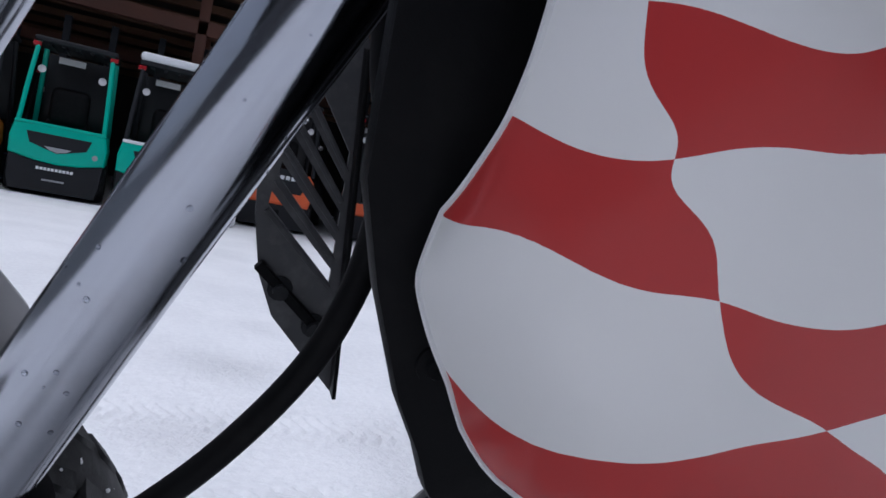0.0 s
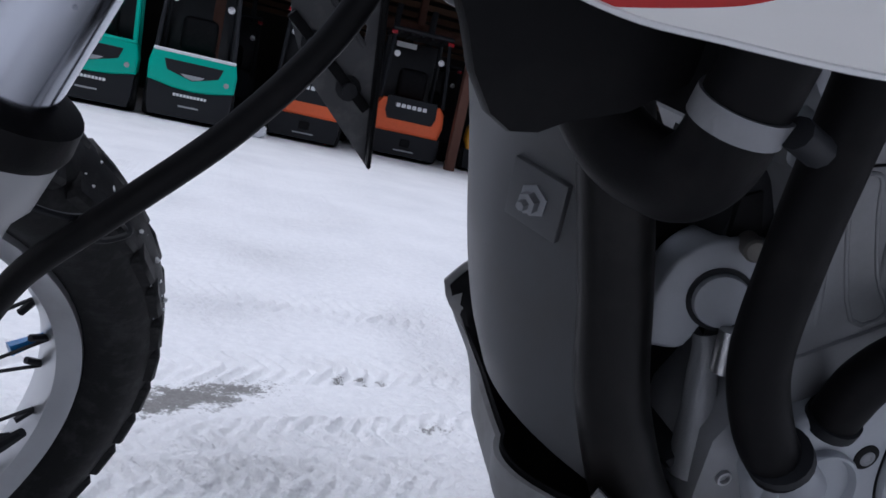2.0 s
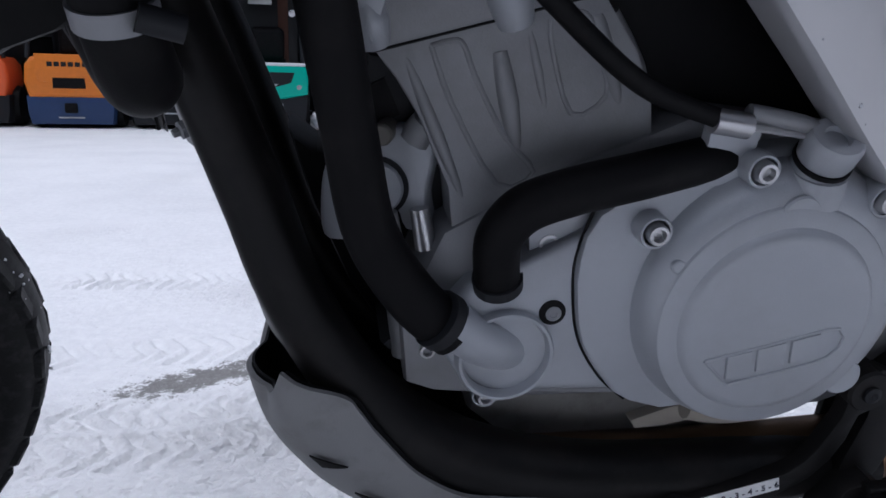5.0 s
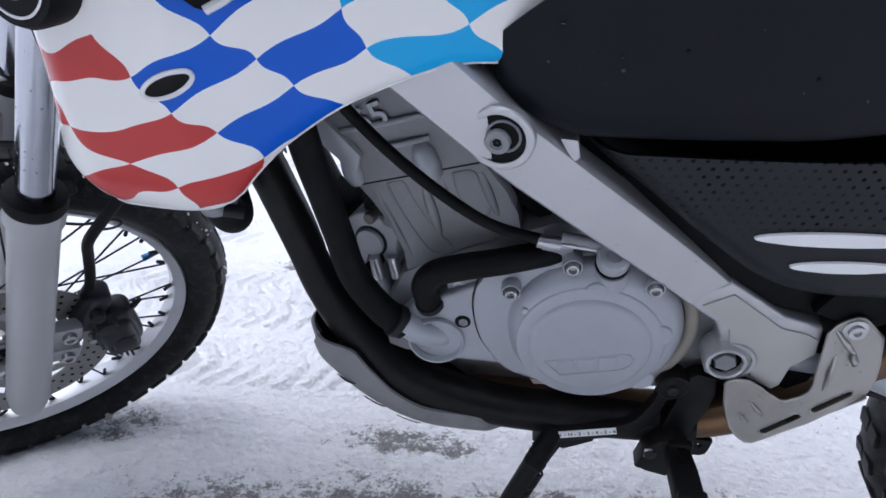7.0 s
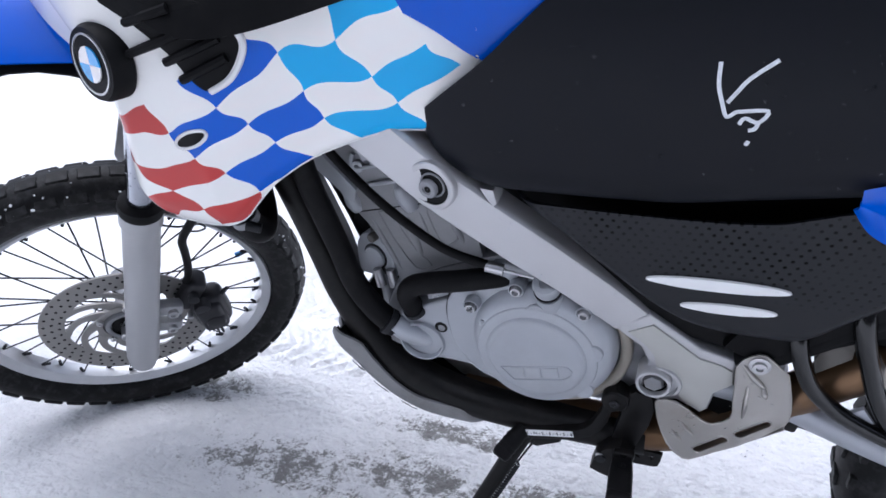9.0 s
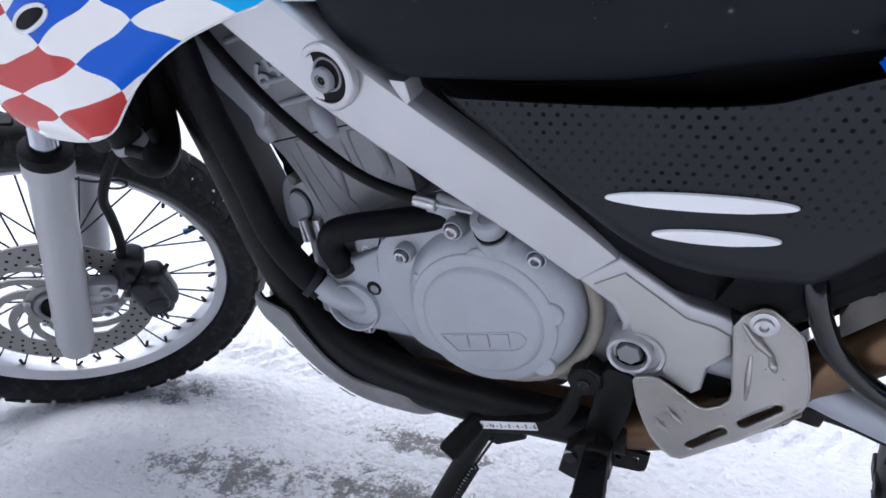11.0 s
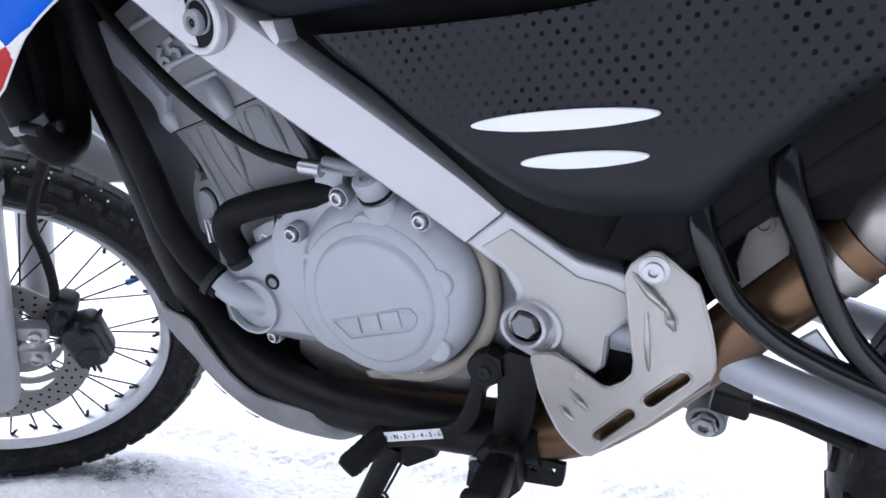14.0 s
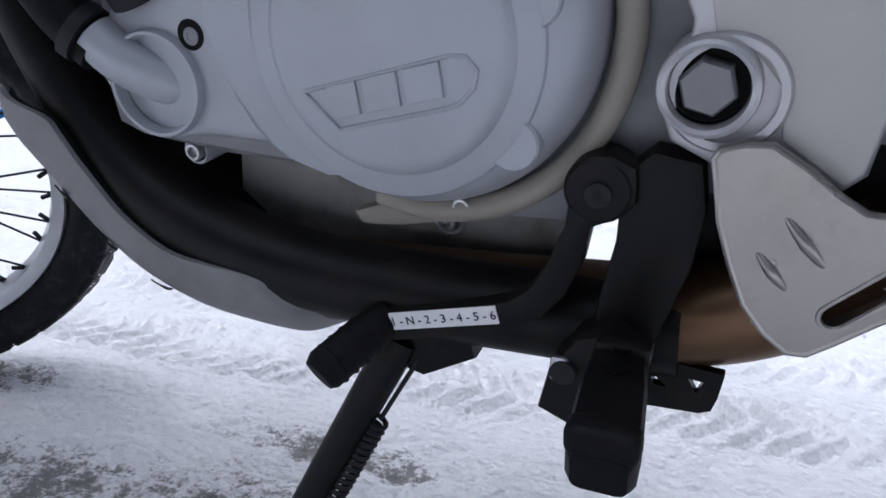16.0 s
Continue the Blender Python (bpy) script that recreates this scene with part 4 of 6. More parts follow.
part("pivot_plate", plate_bm(PIVOT, 0.07, 0.105, 0.0), "frame", frame_group)
COVER = [(0.212, 0.587), (0.268, 0.5475), (0.293, 0.5425), (0.3065, 0.536), (0.3095, 0.5165), (0.2895, 0.4955), (0.2855, 0.468), (0.2785, 0.4605), (0.252, 0.479), (0.25, 0.5), (0.236, 0.517), (0.221, 0.522), (0.217, 0.54), (0.205, 0.555), (0.184, 0.57)]
part("pivot_cover", plate_bm(COVER, -0.1075, -0.1, 0.0015), "plate", frame_group, "pale glued cover plate")
part("pivot_boss", lathe_bm([(0.0215, 0.02), (0.0215, -0.01), (0.0207, -0.0125), (0.019, -0.0135), (0.0172, -0.0125), (0.016, 0.0), (0.0005, 0.0)], (0.2205, -0.105, 0.501), (0, 1, 0), 40), "frame", frame_group)
# dark floor puts the shade of a deep well into the colour
part("boss_well_shade", lathe_bm([(0.0163, -0.006), (0.0161, -0.0004), (0.0005, -0.0004)], (0.2205, -0.105, 0.501), (0, 1, 0), 40, cap=False), "rubber", frame_group)
part("boss_rim", lathe_bm([(0.026, 0.02), (0.026, -0.004), (0.0245, -0.006), (0.021, -0.006), (0.021, 0.02)], (0.228, -0.104, 0.4975), (0, 1, 0), 40), "frame", frame_group)
part("pivot_nut", lathe_bm([(0.0128, 0.01), (0.0128, -0.008), (0.0113, -0.0105), (0.0005, -0.0105)], (0.2205, -0.105, 0.501), (0.03, 1, 0), 6), "cast", frame_group, "dull steel swingarm nut")
part("mount_tab", plate_bm([(0.021, 0.7725), (0.036, 0.7715), (0.0395, 0.7555), (0.0355, 0.7515), (0.0325, 0.754), (0.027, 0.762)], -0.151, -0.125, 0.0015), "frame", frame_group)
part("rear_gusset", plate_bm([(-0.07, 0.86), (-0.03, 0.8), (0.08, 0.7), (0.18, 0.61), (0.25, 0.57), (0.31, 0.56), (0.42, 0.61), (0.6, 0.72), (0.6, 0.9), (-0.07, 0.9)], -0.098, 0.098, 0.004), "black_plastic", frame_group)

for sgn in (1, -1):
    path = [(-0.335, -0.045, 0.83), (-0.296, -0.05, 0.72), (-0.269, -0.055, 0.65), (-0.244, -0.06, 0.58), (-0.22, -0.064, 0.51), (-0.178, -0.068, 0.44), (-0.12, -0.072, 0.39), (-0.03, -0.074, 0.362), (0.08, -0.075, 0.356), (0.22, -0.075, 0.36)]
    path = path if sgn == 1 else path[:-1] + [(0.12, -0.075, 0.357)]
    part("down_tube", tube_bm([(x, y * sgn, z) for x, y, z in path], [0.02, 0.02, 0.02, 0.0205, 0.0215, 0.024, 0.0265, 0.0265, 0.026, 0.026], 22, 8), "tube", frame_group, "black frame tube")

# ---------------------------------------------------------------- engine
engine = group("engine", bike)
CASE = [(-0.15, 0.45), (-0.13, 0.442), (-0.06, 0.437), (0.05, 0.43), (0.075, 0.412), (0.165, 0.416), (0.245, 0.446), (0.25, 0.5), (0.19, 0.575), (0.12, 0.63), (0.03, 0.64), (-0.06, 0.6), (-0.13, 0.56), (-0.155, 0.5)]
part("crankcase", plate_bm(CASE, -0.078, 0.085, 0.008), "cast", engine, "grey alloy crankcase")
BARREL = [(-0.12, 0.53), (-0.03, 0.575), (0.0, 0.6), (-0.008, 0.645), (-0.022, 0.672), (-0.046, 0.702), (-0.173, 0.6665), (-0.161, 0.652), (-0.147, 0.63), (-0.128, 0.588)]
part("barrel", plate_bm(BARREL, -0.074, 0.085, 0.002), "cast", engine, "silver alloy cylinder")
HEAD = [(-0.178, 0.6655), (-0.046, 0.7024), (-0.066, 0.745), (-0.1, 0.815), (-0.18, 0.81), (-0.262, 0.772), (-0.235, 0.74), (-0.185, 0.7)]
part("cylinder_head", plate_bm(HEAD, -0.0745, 0.09, 0.002), "cast", engine, "silver alloy cylinder head with raised number")
part("head_flange", plate_bm([(-0.262, 0.772), (-0.235, 0.785), (-0.165, 0.705), (-0.175, 0.67), (-0.188, 0.7)], -0.083, -0.06, 0.003), "engine", engine)
part("head_gasket", tube_bm([(x, -0.0745, z) for x, z in ((-0.175, 0.6662), (-0.126, 0.6798), (-0.109, 0.6846), (-0.073, 0.6948), (-0.05, 0.7012))], 0.0008, 6, 3), "rubber", engine)
# recessed casting panels, each with a soft raised rim, and the ribs between them
for outline in (((-0.142, 0.6705), (-0.13, 0.674), (-0.1235, 0.671), (-0.116, 0.654), (-0.096, 0.62), (-0.076, 0.598), (-0.098, 0.59), (-0.128, 0.637)), ((-0.0755, 0.687), (-0.0615, 0.6915), (-0.0525, 0.688), (-0.043, 0.667), (-0.037, 0.645), (-0.057, 0.634), (-0.073, 0.672))):
    part("rib", tube_bm([(x, -0.0736, z) for x, z in outline + outline[:1]], 0.0017, 8, 3), "cast", engine)
for a, b, r in (((-0.103, 0.668), (-0.088, 0.612), 0.0062), ((-0.089, 0.688), (-0.07, 0.627), 0.0028), ((-0.048, 0.69), (-0.028, 0.64), 0.005), ((-0.156, 0.664), (-0.116, 0.575), 0.004)):
    part("rib", tube_bm([(a[0], -0.0705, a[1]), ((a[0] + b[0]) / 2, -0.0735, (a[1] + b[1]) / 2), (b[0], -0.0705, b[1])], [r * 0.9, r, r * 0.7], 12, 6), "cast", engine)
part("barrel_corner", tube_bm([(-0.04, -0.066, 0.69), (-0.02, -0.065, 0.658), (-0.012, -0.06, 0.63)], [0.007, 0.009, 0.009], 12, 5), "cast", engine)
for (cx, cz, dx, dz, r) in ((-0.1, 0.698, -0.009, 0.024, 0.0135), (-0.176, 0.682, -0.006, 0.02, 0.011)):
    part("head_dome", tube_bm([(cx - dx * 0.6, -0.07, cz - dz * 0.6), (cx, -0.0735, cz), (cx + dx * 0.6, -0.0725, cz + dz * 0.6), (cx + dx, -0.067, cz + dz)], [r * 0.8, r, r * 0.85, r * 0.3], 14, 5), "engine", engine)
for (a, b) in (((-0.185, 0.728), (-0.098, 0.752)), ((-0.15, 0.712), (-0.098, 0.727)), ((-0.2, 0.775), (-0.13, 0.795))):
    part("rib", tube_bm([(a[0], -0.0755, a[1]), ((a[0] + b[0]) / 2, -0.078, (a[1] + b[1]) / 2), (b[0], -0.0755, b[1])], 0.0032, 8, 4), "engine", engine)
txt = bpy.data.curves.new("size_number", "FONT")
txt.body, txt.size, txt.extrude, txt.bevel_depth = "65", 0.036, 0.0015, 0.0008
num_tmp = new("size_number", txt)
num_me = bpy.data.meshes.new_from_object(num_tmp.evaluated_get(bpy.context.evaluated_depsgraph_get()))
bpy.data.objects.remove(num_tmp)
num_me.materials.append(MAT["engine"])
num = new("raised_number", num_me)
num.parent = engine
num.matrix_local = Matrix.Translation((-0.166, -0.0775, 0.727)) @ pose(0, 0, 0, 90, 0, 0) @ pose(0, 0, 0, 0, 0, 25)
# black plate added to fill the gap behind the cylinder and darken the head
part("dark_filler", plate_bm([(-0.12, 0.86), (-0.075, 0.76), (-0.05, 0.705), (-0.015, 0.655), (0.02, 0.625), (0.1, 0.63), (0.17, 0.585), (0.2, 0.6), (0.05, 0.74), (-0.03, 0.84)], -0.06, 0.06, 0.004), "black_plastic", engine, "black filler plate added behind the cylinder")
part("sump", plate_bm([(-0.095, 0.392), (-0.06, 0.362), (0.02, 0.358), (0.09, 0.358), (0.135, 0.366), (0.15, 0.384), (0.155, 0.425), (-0.09, 0.43)], -0.035, 0.06, 0.01), "sump", engine, "soiled alloy sump")
# pump at the front of the barrel
PUMP = Vector((-0.167, -0.046, 0.58))
PN = Vector((0.3, 0.95, 0))
pump_side = Vector((0.95, -0.3, 0)).normalized()
pump_out = -Vector(PN).normalized()


def pump_plate(outline, d0, d1):
    """A plate on the pump's own slanting face: rows of (sideways, upward)."""
    pts = spline([(a, 0, b) for a, b in outline], 3, closed=True)
    return rings(bmesh.new(), [[PUMP + k * (p.x * pump_side + p.z * Vector((0, 0, 1))) + (1 - k) * Vector((0, 0, 0.004)) + d * pump_out for p in pts] for d, k in ((d0, 1), (d1 - 0.003, 1), (d1 - 0.001, 0.97), (d1, 0.92))])


part("front_pump", pump_plate([(-0.036, -0.038), (-0.038, -0.012), (-0.034, 0.012), (-0.022, 0.029), (-0.004, 0.037), (0.018, 0.039), (0.034, 0.037), (0.034, 0.018), (0.031, -0.006), (0.033, -0.024), (0.02, -0.028), (0.013, -0.014), (-0.004, -0.018), (-0.01, -0.036), (-0.022, -0.04)], -0.03, 0.004), "engine", engine, "bell-shaped alloy pump housing")
part("pump_recess", lathe_bm([(0.0198, -0.0035), (0.0198, -0.0055), (0.0165, -0.0055), (0.0165, -0.0035)], PUMP, PN, 32), "dark_grey", engine)
part("pump_core", lathe_bm([(0.0168, -0.002), (0.0168, -0.0075), (0.0158, -0.009), (0.0005, -0.009)], PUMP, PN, 28), "engine", engine)
part("pump_bolt", lathe_bm([(0.0068, 0.012), (0.0068, -0.006), (0.0055, -0.0075), (0.0005, -0.0075)], (-0.1655, -0.0535, 0.6155), PN, 16), "soiled", engine, "tarnished pump bolt")
part("pump_bolt", lathe_bm([(0.0055, 0.012), (0.0055, -0.006), (0.0045, -0.0075), (0.0005, -0.0075)], (-0.1945, -0.031, 0.547), PN, 16), "soiled", engine, "tarnished pump bolt")
part("pump_mouth", lathe_bm([(0.0085, 0.01), (0.0085, -0.0056), (0.0005, -0.0056)], PUMP + Vector((0.008, 0, -0.021)), PN, 18), "rubber", engine)
part("pump_column", plate_bm([(-0.175, 0.66), (-0.178, 0.614), (-0.16, 0.556), (-0.12, 0.55), (-0.12, 0.65)], -0.04, 0.05, 0.006), "dark_grey", engine)
part("chain_window", plate_bm([(-0.177, 0.64), (-0.165, 0.646), (-0.155, 0.624), (-0.174, 0.614)], -0.0425, -0.038, 0.0), "rubber", engine)
for x, z in ((-0.163, 0.553), (-0.143, 0.556)):
    part("cable_clip", tube_bm([(x, -0.062, z + 0.014), (x + 0.005, -0.064, z - 0.012)], [0.0062, 0.0072], 12, 1, smooth=False), "bolt", engine, "small silver clip")
part("pump_lug", tube_bm([(-0.145, -0.05, 0.612), (-0.14, -0.055, 0.624)], [0.012, 0.009], 10, 1, smooth=False), "cast", engine)
part("pump_spigot", tube_bm([(-0.164, -0.045, 0.556), (-0.16, -0.047, 0.545), (-0.157, -0.049, 0.53), (-0.152, -0.053, 0.505), (-0.143, -0.058, 0.465)], [0.0075, 0.0085, 0.0095, 0.0105, 0.015], 14, 4), "cast", engine)
part("pump_body", plate_bm([(-0.165, 0.47), (-0.13, 0.5), (-0.12, 0.53), (-0.105, 0.53), (-0.1, 0.45), (-0.14, 0.445)], -0.06, 0.02, 0.006), "dark_grey", engine)
part("front_housing", plate_bm([(-0.225, 0.603), (-0.206, 0.588), (-0.19, 0.6), (-0.18, 0.65), (-0.16, 0.65), (-0.11, 0.56), (-0.085, 0.44), (-0.1, 0.405), (-0.14, 0.42), (-0.185, 0.49), (-0.21, 0.55)], -0.005, 0.05, 0.01), "black_plastic", engine, "dark soiled housing before the barrel")

CC = (0.081, -0.09, 0.523)
CI = (0.0765, -0.09, 0.5165)
COVER_PROFILE = ((0.0935, 0.02, 0), (0.0935, -0.004, 0), (0.0925, -0.011, 0), (0.0895, -0.0185, 0.1), (0.085, -0.0245, 0.3), (0.0805, -0.028, 0.6), (0.0775, -0.0292, 1), (0.0765, -0.0308, 1), (0.0745, -0.0318, 1), (0.066, -0.0326, 1), (0.0645, -0.0328, 1), (0.0625, -0.0352, 1), (0.06, -0.0366, 1), (0.0565, -0.0371, 1), (0.03, -0.0378, 1), (0.0005, -0.038, 1))


def cover_loop(r, d, k):
    """One ring of the alternator cover; the raised middle sits a little off the outer rim's centre."""
    cx, cz = CC[0] + (CI[0] - CC[0]) * k, CC[2] + (CI[2] - CC[2]) * k
    return [Vector((cx + r * cos(a) + 0.02 * d, CC[1] + d, cz + r * sin(a) + 0.02 * d)) for a in (tau * j / 80 for j in range(80))]


part("alternator_cover", rings(bmesh.new(), [cover_loop(*row) for row in COVER_PROFILE]), "engine", engine, "silver alternator cover with raised disc", 30)
for lx, lz in ((0.1455, 0.5365), (0.137, 0.4715), (0.0755, 0.586)):
    part("cover_lug", lathe_bm([(0.0135, 0.012), (0.0133, -0.002), (0.0122, -0.0032), (0.0108, -0.0028), (0.0005, -0.0026)], (lx, CC[1] - 0.0285, lz), (0, 1, 0), 28), "engine", engine)
part("cover_dot", lathe_bm([(0.0045, 0.01), (0.0045, -0.0012), (0.0035, -0.002), (0.0005, -0.002)], (0.0065, CC[1] - 0.0275, 0.5535), (0, 1, 0), 16), "engine", engine)
# embossed maker's mark: a plain pointed badge with three bars
EMBLEM = [(0.031, 0.4925), (0.07, 0.5025), (0.11, 0.513), (0.118, 0.5128), (0.123, 0.507), (0.1215, 0.499), (0.1145, 0.4915), (0.107, 0.4885), (0.078, 0.4815), (0.0495, 0.4745)]
part("emblem", tube_bm([(x, CC[1] - 0.0378, z) for x, z in EMBLEM + EMBLEM[:1]], 0.0011, 8, 1, smooth=False), "engine", engine, "embossed plain emblem")
for x0, x1 in ((0.047, 0.063), (0.0665, 0.085), (0.0885, 0.107)):
    a0, a1 = 0.4795 + 0.243 * (x0 - 0.047), 0.4795 + 0.243 * (x1 - 0.047)
    part("emblem_bar", plate_bm([(x0, a0), (x1, a1), (x1 - 0.002, a1 + 0.0165), (x0 - 0.002, a0 + 0.0165)], CC[1] - 0.0398, CC[1] - 0.036, 0.0012), "engine", engine)
HOUSE = [(-0.135, 0.505), (-0.115, 0.532), (-0.075, 0.553), (-0.03, 0.575), (0.0, 0.592), (0.04, 0.608), (0.06, 0.62), (0.1, 0.625), (0.14, 0.6), (0.14, 0.5), (0.04, 0.435), (-0.005, 0.45), (-0.06, 0.452), (-0.09, 0.448), (-0.115, 0.462), (-0.13, 0.485)]
part("clutch_side_case", plate_bm(HOUSE, -0.096, -0.05, 0.008, segments=3), "engine", engine, "silver engine side case")
SEAM = [(-0.04, 0.59), (-0.05, 0.552), (-0.048, 0.52), (-0.04, 0.49), (-0.022, 0.462), (-0.002, 0.444)]
part("gasket_seam", tube_bm([(x, -0.0957, z) for x, z in SEAM], 0.0011, 6, 6), "rubber", engine)
part("seam_step", plate_bm([(-0.04, 0.58), (-0.049, 0.55), (-0.047, 0.52), (-0.039, 0.49), (-0.021, 0.463), (-0.001, 0.445), (0.05, 0.44), (0.1, 0.5), (0.09, 0.6), (0.0, 0.598)], -0.1015, -0.09, 0.004, 2), "engine", engine)
PR = Vector((-0.0895, -0.095, 0.4835))
part("pump_ring", lathe_bm([(0.0325, 0.025), (0.032, -0.006), (0.0308, -0.008), (0.029, -0.0078), (0.0275, -0.002), (0.026, 0.012), (0.0005, 0.012)], PR, (-0.05, 1, -0.03), 40), "engine", engine)
# darker alloy than the ring: shade of a deeper well put into the colour
part("ring_well_shade", lathe_bm([(0.0272, -0.0005), (0.0262, 0.0115), (0.0005, 0.0115)], PR, (-0.05, 1, -0.03), 36, cap=False), "cast", engine)
part("inlet_spigot", tube_bm([(-0.126, -0.102, 0.511), (-0.112, -0.1, 0.4985), (-0.095, -0.092, 0.487), (-0.08, -0.078, 0.479)], [0.0148, 0.0148, 0.0152, 0.017], 18, 5), "engine", engine, "silver coolant spigot")
# dark disc on the case, in place of the shade in a recessed screw hole
part("case_hole_shade", lathe_bm([(0.0088, 0.01), (0.0088, -0.0006), (0.008, -0.001), (0.0005, -0.001)], (-0.0605, -0.096, 0.5125), (0, 1, 0), 24), "rubber", engine)
part("hole_screw", lathe_bm([(0.0052, 0.01), (0.0052, -0.0013), (0.0044, -0.0018), (0.0026, -0.0018), (0.0022, -0.0012), (0.0003, -0.0012)], (-0.0598, -0.096, 0.5118), (0, 1, 0), 14), "cast", engine)
part("case_web", plate_bm([(-0.078, 0.552), (-0.058, 0.56), (-0.02, 0.583), (-0.02, 0.589), (-0.062, 0.575), (-0.08, 0.566)], -0.09, -0.07, 0.002), "engine", engine)


def screw(x, y, z, size=1.0, well=True, axis=(0, 1, 0)):
    s = size
    m = lathe_bm([(0.0068 * s, 0.02), (0.0068 * s, -0.003 * s), (0.006 * s, -0.0055 * s), (0.0042 * s, -0.0057 * s), (0.0036 * s, -0.001 * s), (0.0003, -0.001 * s)], (x, y, z), axis, 16)
    part("cover_screw", m, "bolt", engine, "socket-head steel screw")
    if well:
        part("screw_boss", lathe_bm([(0.0105 * s, 0.03), (0.0105 * s, 0.0), (0.0098 * s, -0.0012), (0.0085 * s, -0.001), (0.0082 * s, 0.004)], (x, y, z), axis, 20, cap=False), "engine", engine)


for p in ((-0.01, -0.114, 0.574), (0.049, -0.114, 0.612), (0.132, -0.116, 0.594)):
    screw(*p)
for p in ((-0.066, -0.085, 0.557), (-0.118, -0.07, 0.522)):
    screw(*p)
screw(-0.093, -0.072, 0.434, 0.9)
screw(0.069, -0.035, 0.39, 1.0)
screw(-0.136, -0.047, 0.453, 0.8)
screw(-0.136, -0.076, 0.476, 0.8)
screw(0.1, -0.09, 0.425, 0.8, False)
part("filler_cap", lathe_bm([(0.016, 0.02), (0.016, 0.002), (0.0165, 0.0), (0.0165, -0.012), (0.0145, -0.015), (0.008, -0.015), (0.007, -0.012), (0.0005, -0.012)], (0.087, -0.112, 0.622), (0.05, 0.5, -0.85), 28), "engine", engine, "silver oil filler cap")
part("filler_seal", lathe_bm([(0.0172, 0.0), (0.0172, 0.003), (0.012, 0.003), (0.012, 0.0)], (0.087, -0.111, 0.6195), (0.05, 0.5, -0.85), 28), "rubber", engine)
part("filler_neck", tube_bm([(0.09, -0.1, 0.59), (0.088, -0.108, 0.612)], [0.022, 0.017], 20, 1, smooth=False), "engine", engine)
part("cable_bracket", plate_bm([(0.016, 0.598), (0.018, 0.64), (0.034, 0.642), (0.05, 0.633), (0.045, 0.6)], -0.103, -0.094, 0.002), "engine", engine, "silver clutch cable bracket")
part("cable_stop", tube_bm([(0.012, -0.112, 0.641), (0.034, -0.112, 0.638)], 0.0075, 14, 1, smooth=False), "bolt", engine)
part("cable_wire", tube_bm([(0.03, -0.112, 0.638), (0.08, -0.11, 0.631), (0.11, -0.105, 0.622)], 0.0022, 8, 3), "bolt", engine)
part("release_arm", tube_bm([(0.035, -0.108, 0.645), (0.07, -0.108, 0.638), (0.105, -0.1, 0.625)], [0.005, 0.006, 0.006], 10, 4), "cast", engine)
# tan ring round the back of the cover
part("sprocket_guard", tube_bm([(CC[0] + 0.003 + 0.1 * cos(a), -0.088, CC[2] - 0.002 + 0.1 * sin(a)) for a in (radians(k) for k in range(-110, 42, 12))], 0.0075, 10, 3), "tan", engine, "tan plastic sprocket guard")
part("sprocket_cover", plate_bm([(0.13, 0.6), (0.185, 0.55), (0.195, 0.5), (0.172, 0.432), (0.1, 0.408), (0.05, 0.404), (0.06, 0.43)], -0.07, -0.04, 0.01), "cast", engine)
part("clip", plate_bm([(0.02, 0.404), (0.05, 0.415), (0.1, 0.42), (0.095, 0.408), (0.05, 0.398), (0.025, 0.396)], -0.07, -0.06, 0.002), "tan", engine, "dirty tan clip")

# ---------------------------------------------------------------- hoses and cables
cooling = group("coolant_hose", bike)
part("pump_hose", tube_bm([(-0.215, -0.126, 0.81), (-0.207, -0.122, 0.74), (-0.197, -0.114, 0.68), (-0.188, -0.108, 0.63), (-0.176, -0.104, 0.572), (-0.15, -0.102, 0.528), (-0.124, -0.1, 0.503)], [0.0152, 0.0152, 0.0152, 0.0152, 0.0158, 0.0165, 0.0168], 20, 8), "rubber", cooling, "black rubber coolant hose")
part("hose_clip", tube_bm([(-0.136, -0.105, 0.516), (-0.13, -0.1035, 0.511)], 0.0188, 20, 1, smooth=False), "dark_grey", cooling)
part("elbow_hose", tube_bm([(-0.096, -0.092, 0.53), (-0.1, -0.098, 0.548), (-0.101, -0.104, 0.568), (-0.089, -0.108, 0.587), (-0.06, -0.108, 0.598), (-0.02, -0.104, 0.606), (0.035, -0.09, 0.614)], [0.014, 0.0142, 0.0142, 0.0142, 0.0142, 0.0142, 0.014], 20, 8), "rubber", cooling, "black rubber elbow hose")
part("hose_clip", tube_bm([(-0.0965, -0.0925, 0.531), (-0.098, -0.095, 0.538)], 0.0158, 20, 1, smooth=False), "dark_grey", cooling)
part("radiator_elbow", tube_bm([(-0.288, -0.172, 0.76), (-0.287, -0.163, 0.72), (-0.2848, -0.156, 0.694), (-0.282, -0.146, 0.672), (-0.284, -0.128, 0.66), (-0.298, -0.1, 0.665), (-0.312, -0.08, 0.69), (-0.32, -0.068, 0.74), (-0.32, -0.06, 0.8)], [0.0165, 0.0165, 0.0168, 0.0178, 0.0182, 0.018, 0.018, 0.018, 0.018], 22, 8), "rubber", cooling, "black rubber radiator hose")
# black sheet added so that the gap inside the hose bend stays dark
part("hose_gap_filler", patch_bm(lambda u, v: Vector((-0.286, -0.164, 0.685 + 0.12 * u)).lerp(Vector((-0.317, -0.072, 0.69 + 0.12 * u)), v), 6, 6, 0.003), "black_plastic", cooling)
